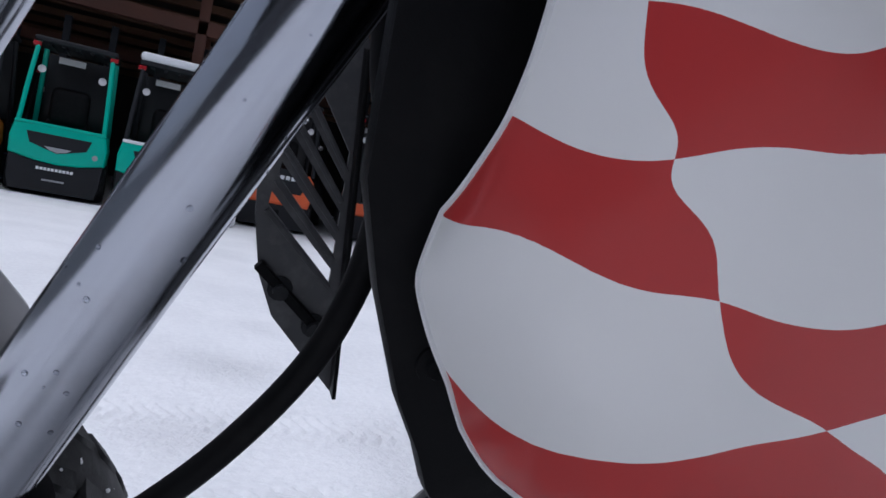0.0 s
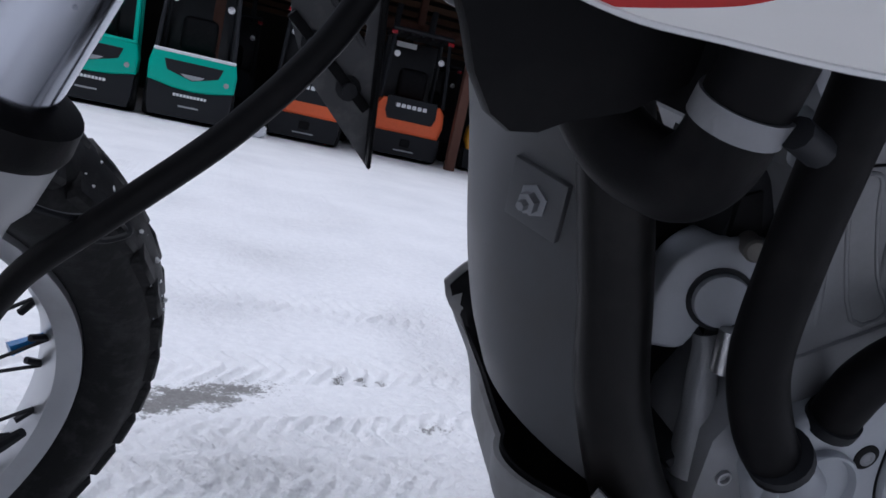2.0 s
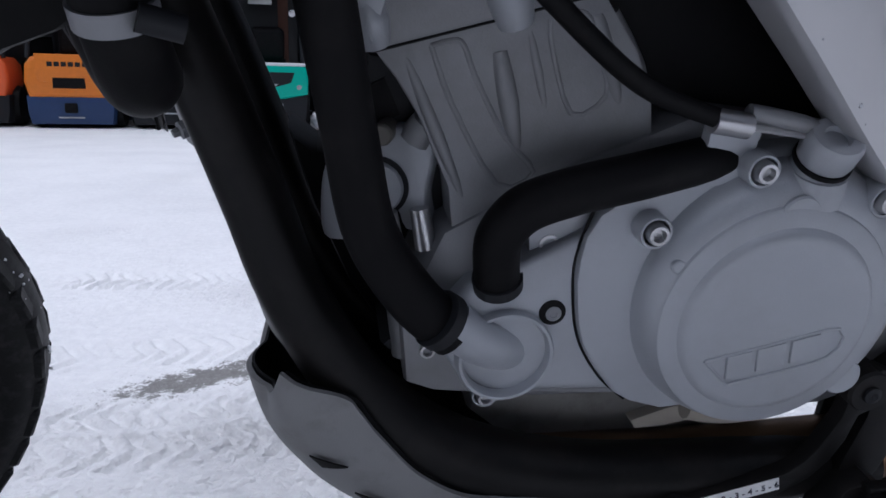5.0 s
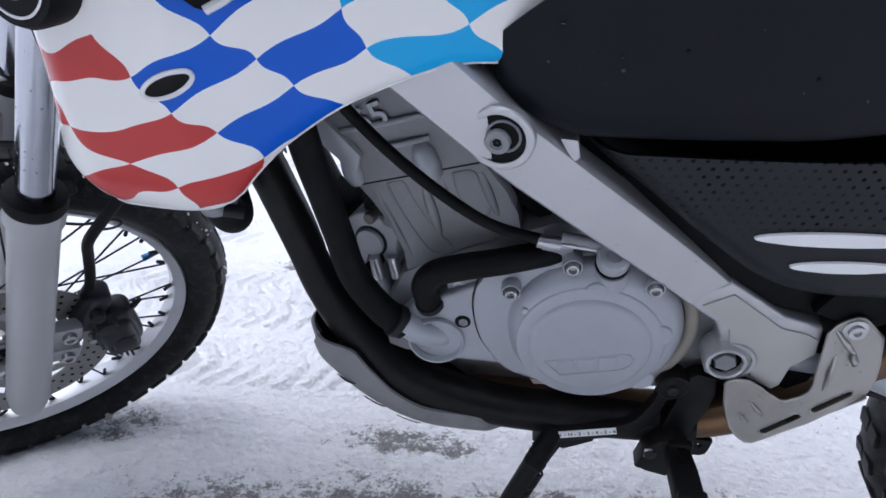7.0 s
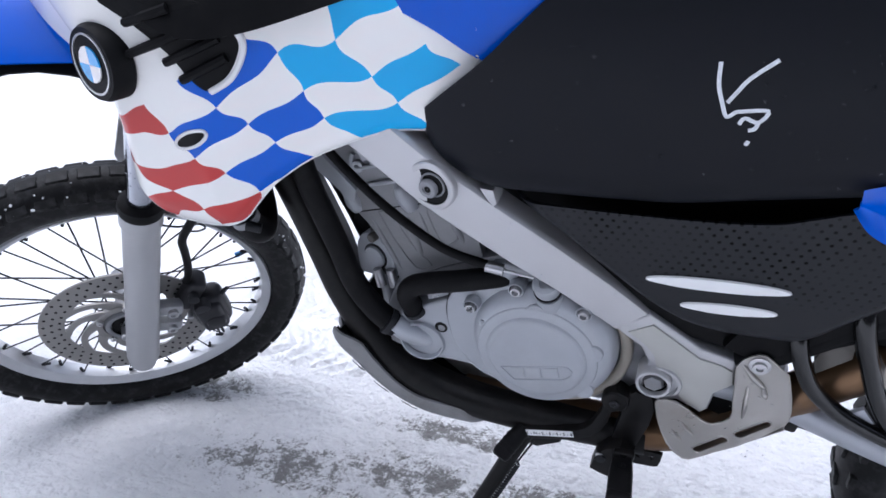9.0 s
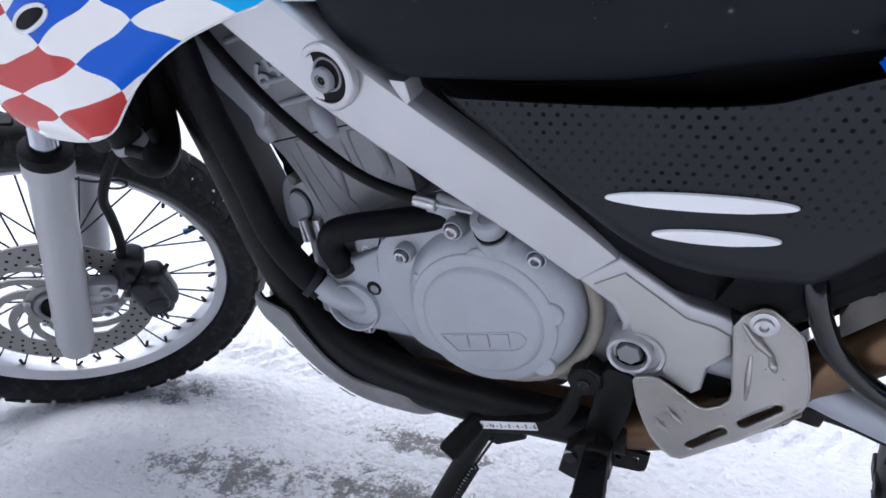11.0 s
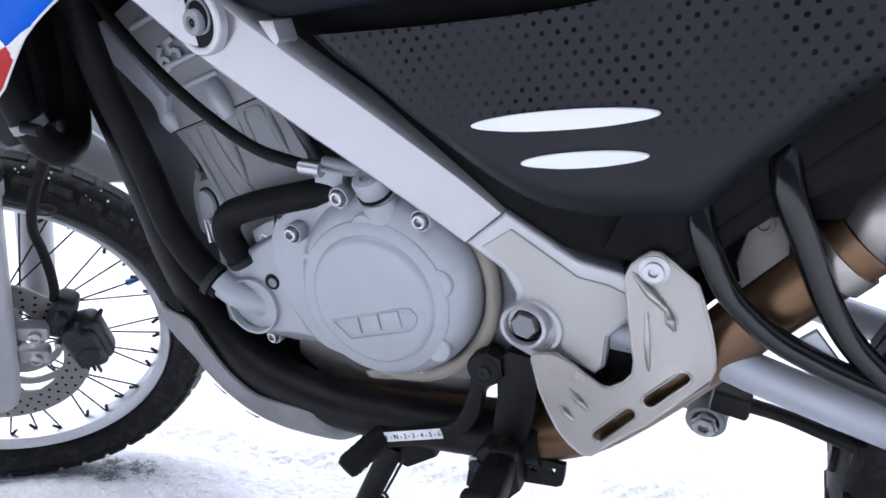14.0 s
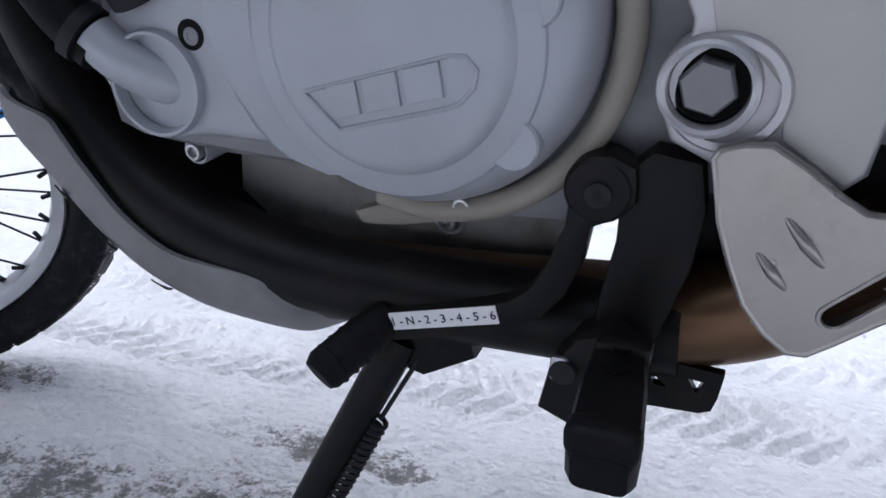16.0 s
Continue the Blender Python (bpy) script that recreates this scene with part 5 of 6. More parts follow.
part("hose_clamp", lathe_bm([(0.0165, -0.005), (0.0182, -0.005), (0.0182, 0.005), (0.0165, 0.005)], (-0.2848, -0.156, 0.6935), (-0.07, -0.3, 1), 28), "cast", cooling, "steel hose clamp")
part("clamp_screw", tube_bm([(-0.273, -0.172, 0.693), (-0.256, -0.167, 0.688)], 0.0062, 10, 1, smooth=False), "dark_grey", cooling)
wiring = group("clutch_cable", bike)
part("outer_sleeve", tube_bm([(-0.22, -0.115, 0.84), (-0.17, -0.122, 0.78), (-0.12, -0.124, 0.728), (-0.07, -0.122, 0.685), (-0.03, -0.118, 0.658), (0.015, -0.112, 0.642)], 0.0058, 12, 8), "rubber", wiring, "black cable sleeve")
brake_line = group("brake_line", bike)
part("hose", tube_bm([(-0.4126, -0.0111, 0.88), (-0.4034, -0.0195, 0.821), (-0.3925, -0.028, 0.7888), (-0.394, -0.034, 0.7555), (-0.3984, -0.0347, 0.7173), (-0.4135, -0.033, 0.673), (-0.449, -0.0348, 0.6211), (-0.4952, -0.0302, 0.5698), (-0.537, -0.015, 0.522), (-0.56, 0.005, 0.48), (-0.578, 0.02, 0.44), (-0.595, 0.03, 0.405), (-0.61, 0.035, 0.385)], 0.0072, 14, 8), "rubber", brake_line, "black rubber brake hose")
part("clip", tube_bm([fork_pt(0.11, 0.03, 0.335), fork_pt(0.11, 0.055, 0.33), fork_pt(0.108, 0.085, 0.332), fork_pt(0.11, 0.095, 0.325), fork_pt(0.11, 0.085, 0.318), fork_pt(0.11, 0.07, 0.318)], 0.0018, 6, 6), "dark_grey", brake_line, "bent wire hose clip")

# black inner fairing, grey shield strip, radiator guard
inner = group("inner_fairing", bike)
part("inner_panel", plate_bm([(-0.433, 0.9), (-0.4266, 0.793), (-0.4146, 0.757), (-0.397, 0.7165), (-0.385, 0.697), (-0.378, 0.682), (-0.368, 0.669), (-0.3585, 0.6642), (-0.3475, 0.666), (-0.338, 0.672), (-0.315, 0.681), (-0.29, 0.7), (-0.28, 0.9)], -0.136, -0.126, 0.004), "black_plastic", inner, "black plastic inner panel")
part("inner_roof", plate_bm([(-0.37, 0.9), (-0.34, 0.85), (-0.22, 0.82), (-0.1, 0.86), (-0.02, 0.88), (0.02, 0.93), (-0.1, 1.0), (-0.37, 1.0)], -0.125, 0.15, 0.0), "black_plastic", inner)
for x, z in ((-0.3868, 0.7334),):
    part("inner_bolt", lathe_bm([(0.0075, 0.004), (0.0075, -0.001), (0.005, -0.002), (0.004, -0.004), (0.002, -0.004), (0.0003, -0.003)], (x, -0.1365, z), (0, 1, 0), 16), "black_plastic", inner)
# mostly unseen black boxes in the radiator's place, added to block light and darken the gap
radiator = group("radiator", bike)
part("dark_box", box_bm((-0.325, -0.045, 0.735), (-0.29, 0.12, 0.9), 0.006), "black_plastic", radiator, "black box in the radiator place, added to darken the gap")
part("dark_box_rear", box_bm((-0.29, -0.05, 0.75), (-0.23, 0.12, 0.9), 0.012), "black_plastic", radiator)
guard = group("engine_guard", bike)


def shield_place(u, v):
    """The shield stands askew: its right edge lies further forward than its left one."""
    x = lerp_table([(0, -0.378), (0.15, -0.364), (0.35, -0.336), (0.55, -0.309), (0.75, -0.287), (0.9, -0.267), (1, -0.252)], u)
    z = lerp_table([(0, 0.86), (0.15, 0.79), (0.35, 0.7), (0.55, 0.625), (0.75, 0.55), (0.9, 0.49), (1, 0.455)], u)
    y = lerp_table([(0, 0.063), (0.35, 0.06), (0.55, 0.068), (0.8, 0.074), (0.9, 0.068), (1, 0.05)], u)
    wide = lerp_table([(0, 0.06), (0.35, 0.07), (0.5, 0.113), (1, 0.119)], u)
    skew = lerp_table([(0, 0.01), (0.35, 0.02), (0.55, 0.05), (1, 0.05)], u)
    a = 2 * v - 1
    return Vector((x + skew * (1 - v) - 0.014 * (1 - a * a), y - wide * (1 - v), z + 0.006 * a))


part("front_shield", patch_bm(shield_place, 24, 14, 0.004), "shield_plastic", guard, "grey plastic front shield", 60)
nut_at = shield_place(0.59, 0.3)
nut_across = (shield_place(0.59, 0.36) - shield_place(0.59, 0.24)).normalized()
SN = nut_across.cross(shield_place(0.63, 0.3) - shield_place(0.55, 0.3)).normalized()
SN = SN if SN.x < 0 else -SN
nut_up = SN.cross(nut_across)
part("shield_pad", box_bm((-0.02, -0.019, -0.002), (0.02, 0.019, 0.0035), 0.001, m=Matrix.Translation(nut_at) @ Matrix((nut_across, nut_up, SN)).transposed().to_4x4()), "shield_plastic", guard)
part("shield_nut", lathe_bm([(0.0105, 0.004), (0.0105, -0.001), (0.0065, -0.002), (0.0065, -0.007), (0.0035, -0.008), (0.003, -0.012), (0.0003, -0.012)], nut_at + 0.004 * SN, -SN, 6), "cast", guard, "steel nut with washer")


def bash_place(u, v):
    """A trough: the sole in the middle, side walls outside the frame tubes, a raised lip in front."""
    k8 = (0, 0.15, 0.3, 0.45, 0.6, 0.75, 0.9, 1)
    bx = lerp_table(list(zip(k8, (-0.247, -0.243, -0.218, -0.186, -0.143, -0.091, -0.04, 0.0))), u)
    bz = lerp_table(list(zip(k8, (0.44, 0.412, 0.374, 0.343, 0.318, 0.304, 0.301, 0.312))), u)
    ax = lerp_table(list(zip(k8, (-0.25, -0.226, -0.19, -0.168, -0.138, -0.1, -0.045, -0.008))), u)
    az = lerp_table(list(zip(k8, (0.474, 0.465, 0.455, 0.426, 0.39, 0.369, 0.363, 0.346))), u)
    w = lerp_table([(0, 0.096), (0.1, 0.1), (0.8, 0.102), (0.93, 0.1), (1, 0.085)], u)
    a = abs(2 * v - 1)
    side = -1 if v < 0.5 else 1
    if side > 0:
        lift = max(0.0, 1 - u / 0.5)
        w, ax, az = w + 0.055 * lift, ax - 0.014 * lift, az + 0.05 * min(1.0, u / 0.12) * lift + 0.004
    if side < 0 and u < 0.35:
        k = min(1.0, a / 0.6)
        bx, ax = bx + (0.045 * k * k - 0.04 * k) * (1 - u / 0.35), ax + 0.02 * (1 - u / 0.35)
    if a < 0.6:
        k = a / 0.6
        return Vector((bx - 0.004 * (1 - k), side * min(w, 0.11) * 0.62 * k, bz - 0.004 * (1 - k * k)))
    k = (a - 0.6) / 0.4
    return Vector((bx + (ax - bx) * k, side * (min(w, 0.11) * 0.62 + (w - min(w, 0.11) * 0.62) * sin(min(1, 1.3 * k) * pi / 2)), bz + (az - bz) * k))


part("bash_plate", patch_bm(bash_place, 60, 40, 0.004), "guard", guard, "grey plastic bash plate scuffed by stones", 60)
for u0, half in ((0.3, 0.05), (0.465, 0.042), (0.62, 0.034)):
    part("slot", patch_bm(lambda a, b: bash_place(u0 + 0.088 * a + half * (b - 0.5) * (1.05 - a), 0.137 - 0.052 * a) + Vector((-0.001, -0.0016, -0.0016)), 8, 4, 0.001), "rubber", guard)


def shade_lining_place(u, v):
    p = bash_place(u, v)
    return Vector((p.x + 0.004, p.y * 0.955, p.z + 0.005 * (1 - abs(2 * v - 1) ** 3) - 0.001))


# added black sheet: stands for shade and dirt inside the trough
part("shade_lining", patch_bm(shade_lining_place, 40, 30, 0.002), "black_plastic", guard, "black sheet for the shaded, soiled inside of the bash plate", 60)
rad = group("radiator_guard", bike)
LOUVRE = [(-0.432, 0.69), (-0.421, 0.645), (-0.405, 0.612), (-0.34, 0.547), (-0.35, 0.62), (-0.362, 0.74), (-0.372, 0.82), (-0.385, 0.86), (-0.42, 0.84), (-0.44, 0.76)]
CUTS = [[(-0.424 + 0.003 * k, 0.7 + 0.0235 * k), (-0.366 - 0.0015 * k, 0.646 + 0.0235 * k), (-0.3665 - 0.0015 * k, 0.657 + 0.0235 * k), (-0.4235 + 0.003 * k, 0.711 + 0.0235 * k)] for k in range(5)]
part("louvre_plate", holed_plate_bm(LOUVRE, CUTS, 0.188, 0.192), "grey_plastic", rad, "dark grey slotted plastic radiator guard", 30)
for k in range(5):
    part("louvre_slat", tube_bm([(-0.425 + 0.003 * k, 0.187, 0.6965 + 0.0235 * k), (-0.366 - 0.0015 * k, 0.187, 0.6425 + 0.0235 * k)], 0.0022, 8, 1, smooth=False), "grey_plastic", rad)
part("edge_flange", box_bm((-0.0018, -0.014, -0.148), (0.0018, 0.004, 0.13), 0.001, m=Matrix.Translation((-0.362, 0.185, 0.7)) @ pose(0, 0, 0, 0, -7, 0)), "black_plastic", rad)
part("cross_strip", box_bm((-0.05, -0.004, -0.004), (0.04, 0.004, 0.004), 0.001, m=Matrix.Translation((-0.385, 0.184, 0.622)) @ pose(0, 0, 0, 0, 40, 0)), "black_plastic", rad)
for x, z in ((-0.403, 0.636), (-0.371, 0.609)):
    part("guard_bolt", lathe_bm([(0.01, 0.003), (0.01, -0.002), (0.006, -0.003), (0.006, -0.012), (0.0003, -0.013)], (x, 0.187, z), (0, 1, 0), 12), "dark_grey", rad)
part("reservoir", box_bm((-0.03, -0.03, -0.03), (0.03, 0.03, 0.03), 0.014, m=Matrix.Translation((-0.315, 0.19, 0.725)) @ pose(0, 0, 0, 10, 25, 0), segments=3), "grey_plastic", rad, "frosted grey reservoir")

# ---------------------------------------------------------------- exhaust, shield, swingarm
exhaust = group("exhaust", bike)
part("pipe", tube_bm([(-0.05, -0.045, 0.345), (0.06, -0.055, 0.35), (0.16, -0.062, 0.357), (0.213, -0.066, 0.364), (0.256, -0.068, 0.379), (0.3, -0.07, 0.411), (0.357, -0.074, 0.464), (0.414, -0.078, 0.524), (0.475, -0.082, 0.585)], [0.026, 0.027, 0.0285, 0.029, 0.0285, 0.0275, 0.0265, 0.0265, 0.028], 28, 8), "gold", exhaust, "heat-tinted steel exhaust pipe")
part("pipe_clamp", tube_bm([(0.452, -0.0805, 0.562), (0.464, -0.0815, 0.574)], 0.0305, 28, 1, smooth=False), "steel", exhaust, "steel clamp band")
part("silencer", tube_bm([(0.476, -0.082, 0.586), (0.488, -0.083, 0.597), (0.51, -0.085, 0.618), (0.66, -0.09, 0.735)], [0.028, 0.036, 0.038, 0.042], 32, 1, smooth=False), "steel", exhaust, "brushed steel silencer")
SHIELD = [(0.3088, 0.5535), (0.3142, 0.5655), (0.3208, 0.5722), (0.329, 0.5772), (0.3357, 0.577), (0.342, 0.5722), (0.3632, 0.5505), (0.3672, 0.536), (0.3732, 0.511), (0.3762, 0.491), (0.3765, 0.478), (0.3735, 0.469), (0.352, 0.4485), (0.3244, 0.422), (0.303, 0.405), (0.286, 0.39), (0.276, 0.382), (0.268, 0.3815), (0.257, 0.39), (0.2465, 0.4035), (0.2385, 0.4225), (0.232, 0.442), (0.2265, 0.4715), (0.229, 0.4755), (0.238, 0.4785), (0.249, 0.479), (0.263, 0.4705), (0.278, 0.459), (0.288, 0.453), (0.295, 0.4525), (0.307, 0.46), (0.314, 0.469), (0.3155, 0.481), (0.3132, 0.498), (0.3115, 0.523)]


def rounded_bar(x0, z0, x1, z1, r, n=8):
    d = atan2(z1 - z0, x1 - x0)
    return [(x1 + r * cos(d - pi / 2 + pi * k / n), z1 + r * sin(d - pi / 2 + pi * k / n)) for k in range(n + 1)] + [(x0 + r * cos(d + pi / 2 + pi * k / n), z0 + r * sin(d + pi / 2 + pi * k / n)) for k in range(n + 1)]


SLOTS = ((0.3275, 0.4455, 0.3535, 0.4695, 0.0062), (0.284, 0.4035, 0.3105, 0.4305, 0.0062))
guard_sheet = holed_plate_bm(SHIELD, [rounded_bar(*bar) for bar in SLOTS], -0.117, -0.1145)
for v in guard_sheet.verts:
    # the rear half of the guard is bent inwards round the pipe
    v.co.y += 0.22 * max(0.0, v.co.x - 0.344)
part("heat_shield", guard_sheet, "steel", exhaust, "stainless heel guard with slots", 30)
for bar in SLOTS:
    ring = [(x, -0.1166 + 0.22 * max(0.0, x - 0.344), z) for x, z in rounded_bar(*bar)]
    part("slot_rim", tube_bm(ring + ring[:1], 0.0014, 6, 1, smooth=False), "steel", exhaust)
edge = [(x, -0.1158 + 0.22 * max(0.0, x - 0.344), z) for x, z in SHIELD]
part("rolled_edge", tube_bm(edge + edge[:1], 0.0017, 8, 1, smooth=False), "steel", exhaust)
for (x0, z0, x1, z1, r) in ((0.313, 0.5615, 0.3435, 0.526, 0.004), (0.3405, 0.531, 0.3465, 0.512, 0.004), (0.325, 0.526, 0.3265, 0.472, 0.0028), (0.2485, 0.431, 0.2635, 0.413, 0.0026), (0.2575, 0.449, 0.277, 0.426, 0.003)):
    part("pressed_rib", tube_bm([(x0, -0.115, z0), ((x0 + x1) / 2, -0.1175 - 0.4 * r, (z0 + z1) / 2), (x1, -0.115, z1)], [0.0015, r, 0.0015], 10, 6), "steel", exhaust)
part("splash_plate", plate_bm([(0.287, 0.452), (0.302, 0.445), (0.322, 0.46), (0.33, 0.54), (0.306, 0.54), (0.296, 0.51), (0.287, 0.49)], -0.09, -0.087, 0.001), "black_plastic", exhaust, "black inner splash plate")
part("shield_flange", patch_bm(lambda u, v: Vector((0.279 + 0.094 * u, -0.1155 + 0.03 * v * v, 0.3845 + 0.083 * u - 0.002 * sin(pi * u) + 0.002 * v)), 12, 6, 0.002), "steel", exhaust)
part("shield_bolt", lathe_bm([(0.012, 0.002), (0.012, -0.002), (0.008, -0.003), (0.008, -0.007), (0.004, -0.007), (0.003, -0.004), (0.0003, -0.004)], (0.3313, -0.1165, 0.5627), (0, 1, 0), 20), "bolt", exhaust, "steel shield bolt")

rear = group("rear_wheel", bike)
RH = Vector((0.775, 0.0, 0.325))
def rear_ring(profile, sides=72):
    return rings(bmesh.new(), [[RH + Vector((r * cos(tau * j / sides), n, r * sin(tau * j / sides))) for r, n in profile] for j in range(sides)], closed=True)
part("tyre", rear_ring([(0.268 + 0.038 * cos(tau * k / 16), 0.062 * sin(tau * k / 16)) for k in range(16)]), "tyre", rear, "black knobbly rear tyre")
part("rim", rear_ring([(0.235, 0.03), (0.22, 0.0), (0.235, -0.03), (0.226, -0.03), (0.212, 0.0), (0.226, 0.03)], 48), "rim", rear)
knob = mesh_of("tread_block", box_bm((-0.012, -0.012, -0.013), (0.012, 0.012, 0.013), 0.002, segments=1), "tyre")
for k in range(34):
    for n in (-0.04, -0.013, 0.014, 0.041):
        a = tau * (k + (0.5 if abs(n) < 0.02 else 0)) / 34
        ob = new("tread_block", knob)
        ob.parent = rear
        ob.matrix_local = Matrix.Translation(RH + Vector((cos(a) * (0.2965 - 8 * n * n), n, sin(a) * (0.2965 - 8 * n * n)))) @ pose(0, 0, 0, 0, -math.degrees(a), 0)
swing = group("swingarm", bike)
for sgn in (-1, 1):
    part("arm", tube_bm([(0.24, 0.08 * sgn, 0.492), (0.35, 0.085 * sgn, 0.4835), (0.42, 0.09 * sgn, 0.463), (0.483, 0.094 * sgn, 0.443), (0.76, 0.1 * sgn, 0.352)], [0.018, 0.018, 0.018, 0.0175, 0.016], 16, 6, flat=0.7), "swing_paint", swing, "grey steel swingarm")
part("brake_rod", tube_bm([(0.388, -0.04, 0.4105), (0.43, -0.042, 0.403), (0.49, -0.045, 0.3835), (0.62, -0.05, 0.345)], [0.0075, 0.0065, 0.0065, 0.0065], 10, 4), "tube", swing, "black chain guide rod")
part("rod_joint", box_bm((-0.017, -0.012, -0.011), (0.017, 0.012, 0.011), 0.004, m=Matrix.Translation((0.386, -0.04, 0.4105)) @ pose(0, 0, 0, 0, 12, 0)), "tube", swing)
part("pivot_roller", lathe_bm([(0.0195, 0.05), (0.0195, -0.003), (0.0175, -0.006), (0.0135, -0.006), (0.0135, -0.004), (0.0125, -0.0035)], (0.3615, 0.0, 0.362), (0.06, 1, 0.1), 28, cap=False), "cast", swing, "alloy linkage eye")
part("pivot_hub", lathe_bm([(0.0125, 0.0), (0.0125, -0.013), (0.0105, -0.0155), (0.006, -0.0155), (0.0055, -0.011), (0.0005, -0.011)], (0.3615, 0.0, 0.362), (0.06, 1, 0.1), 6), "bolt", swing, "steel linkage nut")
part("linkage", plate_bm([(0.335, 0.35), (0.375, 0.345), (0.395, 0.4), (0.385, 0.43), (0.34, 0.43)], 0.03, 0.07, 0.006), "cast", swing)
rearpeg = group("rear_footrest_bracket", bike)
part("loop", tube_bm([(0.36, -0.085, 0.645), (0.3625, -0.105, 0.615), (0.3662, -0.115, 0.594), (0.3761, -0.117, 0.567), (0.389, -0.117, 0.543), (0.416, -0.116, 0.516), (0.4464, -0.115, 0.498), (0.4787, -0.115, 0.484), (0.53, -0.115, 0.465)], [0.0112, 0.0108, 0.0102, 0.0098, 0.0098, 0.0098, 0.0098, 0.0098, 0.0098], 16, 8), "gloss_black", rearpeg, "glossy black footrest tube")
part("loop", tube_bm([(0.417, -0.09, 0.67), (0.419, -0.108, 0.645), (0.4235, -0.115, 0.6225), (0.4354, -0.115, 0.589), (0.4514, -0.115, 0.547), (0.4707, -0.115, 0.513), (0.5, -0.115, 0.482)], [0.0125, 0.012, 0.0112, 0.0105, 0.01, 0.0098, 0.0098], 16, 8), "gloss_black", rearpeg, "glossy black footrest tube")
part("gusset", plate_bm([(0.43, 0.509), (0.4462, 0.522), (0.4675, 0.492), (0.462, 0.4885)], -0.114, -0.108, 0.0015), "swing_paint", rearpeg, "grey welded gusset")
part("subframe_tube", tube_bm([(0.31, -0.095, 0.548), (0.346, -0.1, 0.568), (0.375, -0.1, 0.591), (0.42, -0.1, 0.628), (0.5, -0.1, 0.69)], 0.0135, 14, 4), "black_plastic", rearpeg, "black subframe tube")
part("silencer_bracket", plate_bm([(0.3884, 0.563), (0.3928, 0.541), (0.4252, 0.572), (0.4235, 0.6008), (0.416, 0.6065), (0.4053, 0.6055), (0.3965, 0.5925)], -0.092, -0.08, 0.003), "soiled", rearpeg, "grey cast bracket")
part("bracket_bolt", lathe_bm([(0.0085, 0.003), (0.0085, -0.002), (0.007, -0.003), (0.0045, -0.003), (0.004, -0.0005), (0.0003, -0.0005)], (0.4065, -0.092, 0.5955), (0, 1, 0), 14), "soiled", rearpeg)
part("subframe_web", plate_bm([(0.29, 0.575), (0.31, 0.615), (0.37, 0.635), (0.46, 0.7), (0.6, 0.75), (0.6, 0.68), (0.46, 0.635), (0.4, 0.6), (0.37, 0.575), (0.33, 0.56)], -0.112, -0.09, 0.003), "black_plastic", rearpeg)
part("inner_fender", plate_bm([(0.3, 0.515), (0.35, 0.545), (0.385, 0.585), (0.42, 0.63), (0.6, 0.78), (0.66, 0.7), (0.5, 0.59), (0.43, 0.565), (0.38, 0.52), (0.33, 0.47)], -0.045, -0.03, 0.002), "black_plastic", rearpeg, "black inner fender")
part("tail_box", box_bm((0.36, -0.1, 0.6), (0.66, 0.1, 0.7), 0.01), "black_plastic", rearpeg)

# ---------------------------------------------------------------- lever, peg, stand
lever = group("gear_lever", bike)
LEVER = [(0.0458, 0.3508), (0.0577, 0.3588), (0.115, 0.3735), (0.1307, 0.3794), (0.1415, 0.388), (0.1491, 0.3995), (0.1602, 0.4267), (0.162, 0.445), (0.1673, 0.4572), (0.1802, 0.4667), (0.1935, 0.4605), (0.1945, 0.4435), (0.1876, 0.4347), (0.1735, 0.4278), (0.1696, 0.406), (0.162, 0.388), (0.1497, 0.3723), (0.1242, 0.3565), (0.06, 0.3397)]
part("arm", plate_bm(LEVER, -0.108, -0.095, 0.003), "tube", lever, "black steel shift arm")
part("pivot_screw", lathe_bm([(0.0065, 0.002), (0.0065, -0.002), (0.003, -0.003), (0.0003, -0.001)], (0.1765, -0.109, 0.4465), (0, 1, 0), 12), "dark_grey", lever)
part("arm_clamp", lathe_bm([(0.017, 0.015), (0.017, -0.009), (0.015, -0.011), (0.0005, -0.011)], (0.176, -0.098, 0.448), (0, 1, 0), 24), "tube", lever)
part("toe_rubber", tube_bm([(0.053, -0.1, 0.351), (0.045, -0.116, 0.345), (0.031, -0.14, 0.334), (0.029, -0.144, 0.332)], [0.0115, 0.013, 0.0132, 0.0105], 18, 1, smooth=False), "rubber", lever, "black rubber toe piece")
for k in range(4):
    c = Vector((0.053, -0.1, 0.351)).lerp(Vector((0.029, -0.144, 0.332)), 0.35 + 0.15 * k)
    part("toe_rib", lathe_bm([(0.0132, -0.0015), (0.014, 0.0), (0.0132, 0.0015)], c, (-0.028, -0.053, -0.019), 18), "rubber", lever)
tag_m = Matrix(((0.968, 0, -0.249), (0, 1, 0), (0.249, 0, 0.968)))
label_mid = Vector((0.0925, -0.1085, 0.3622))
part("gear_label", box_bm((-0.034, -0.0006, -0.0056), (0.034, 0.0006, 0.0056), 0.0003, m=Matrix.Translation(label_mid) @ tag_m.to_4x4(), segments=1), "label", lever, "white gear label 1-N-2-3-4-5-6")
txt = bpy.data.curves.new("gear_numbers", "FONT")
txt.body, txt.size, txt.extrude, txt.align_x, txt.align_y = "1 - N - 2 - 3 - 4 - 5 - 6", 0.0074, 0.0002, "CENTER", "CENTER"
tmp = new("gear_numbers", txt)
me = bpy.data.meshes.new_from_object(tmp.evaluated_get(bpy.context.evaluated_depsgraph_get()))
bpy.data.objects.remove(tmp)
me.materials.append(MAT["ink"])
ob = new("gear_lettering", me)
ob.parent = lever
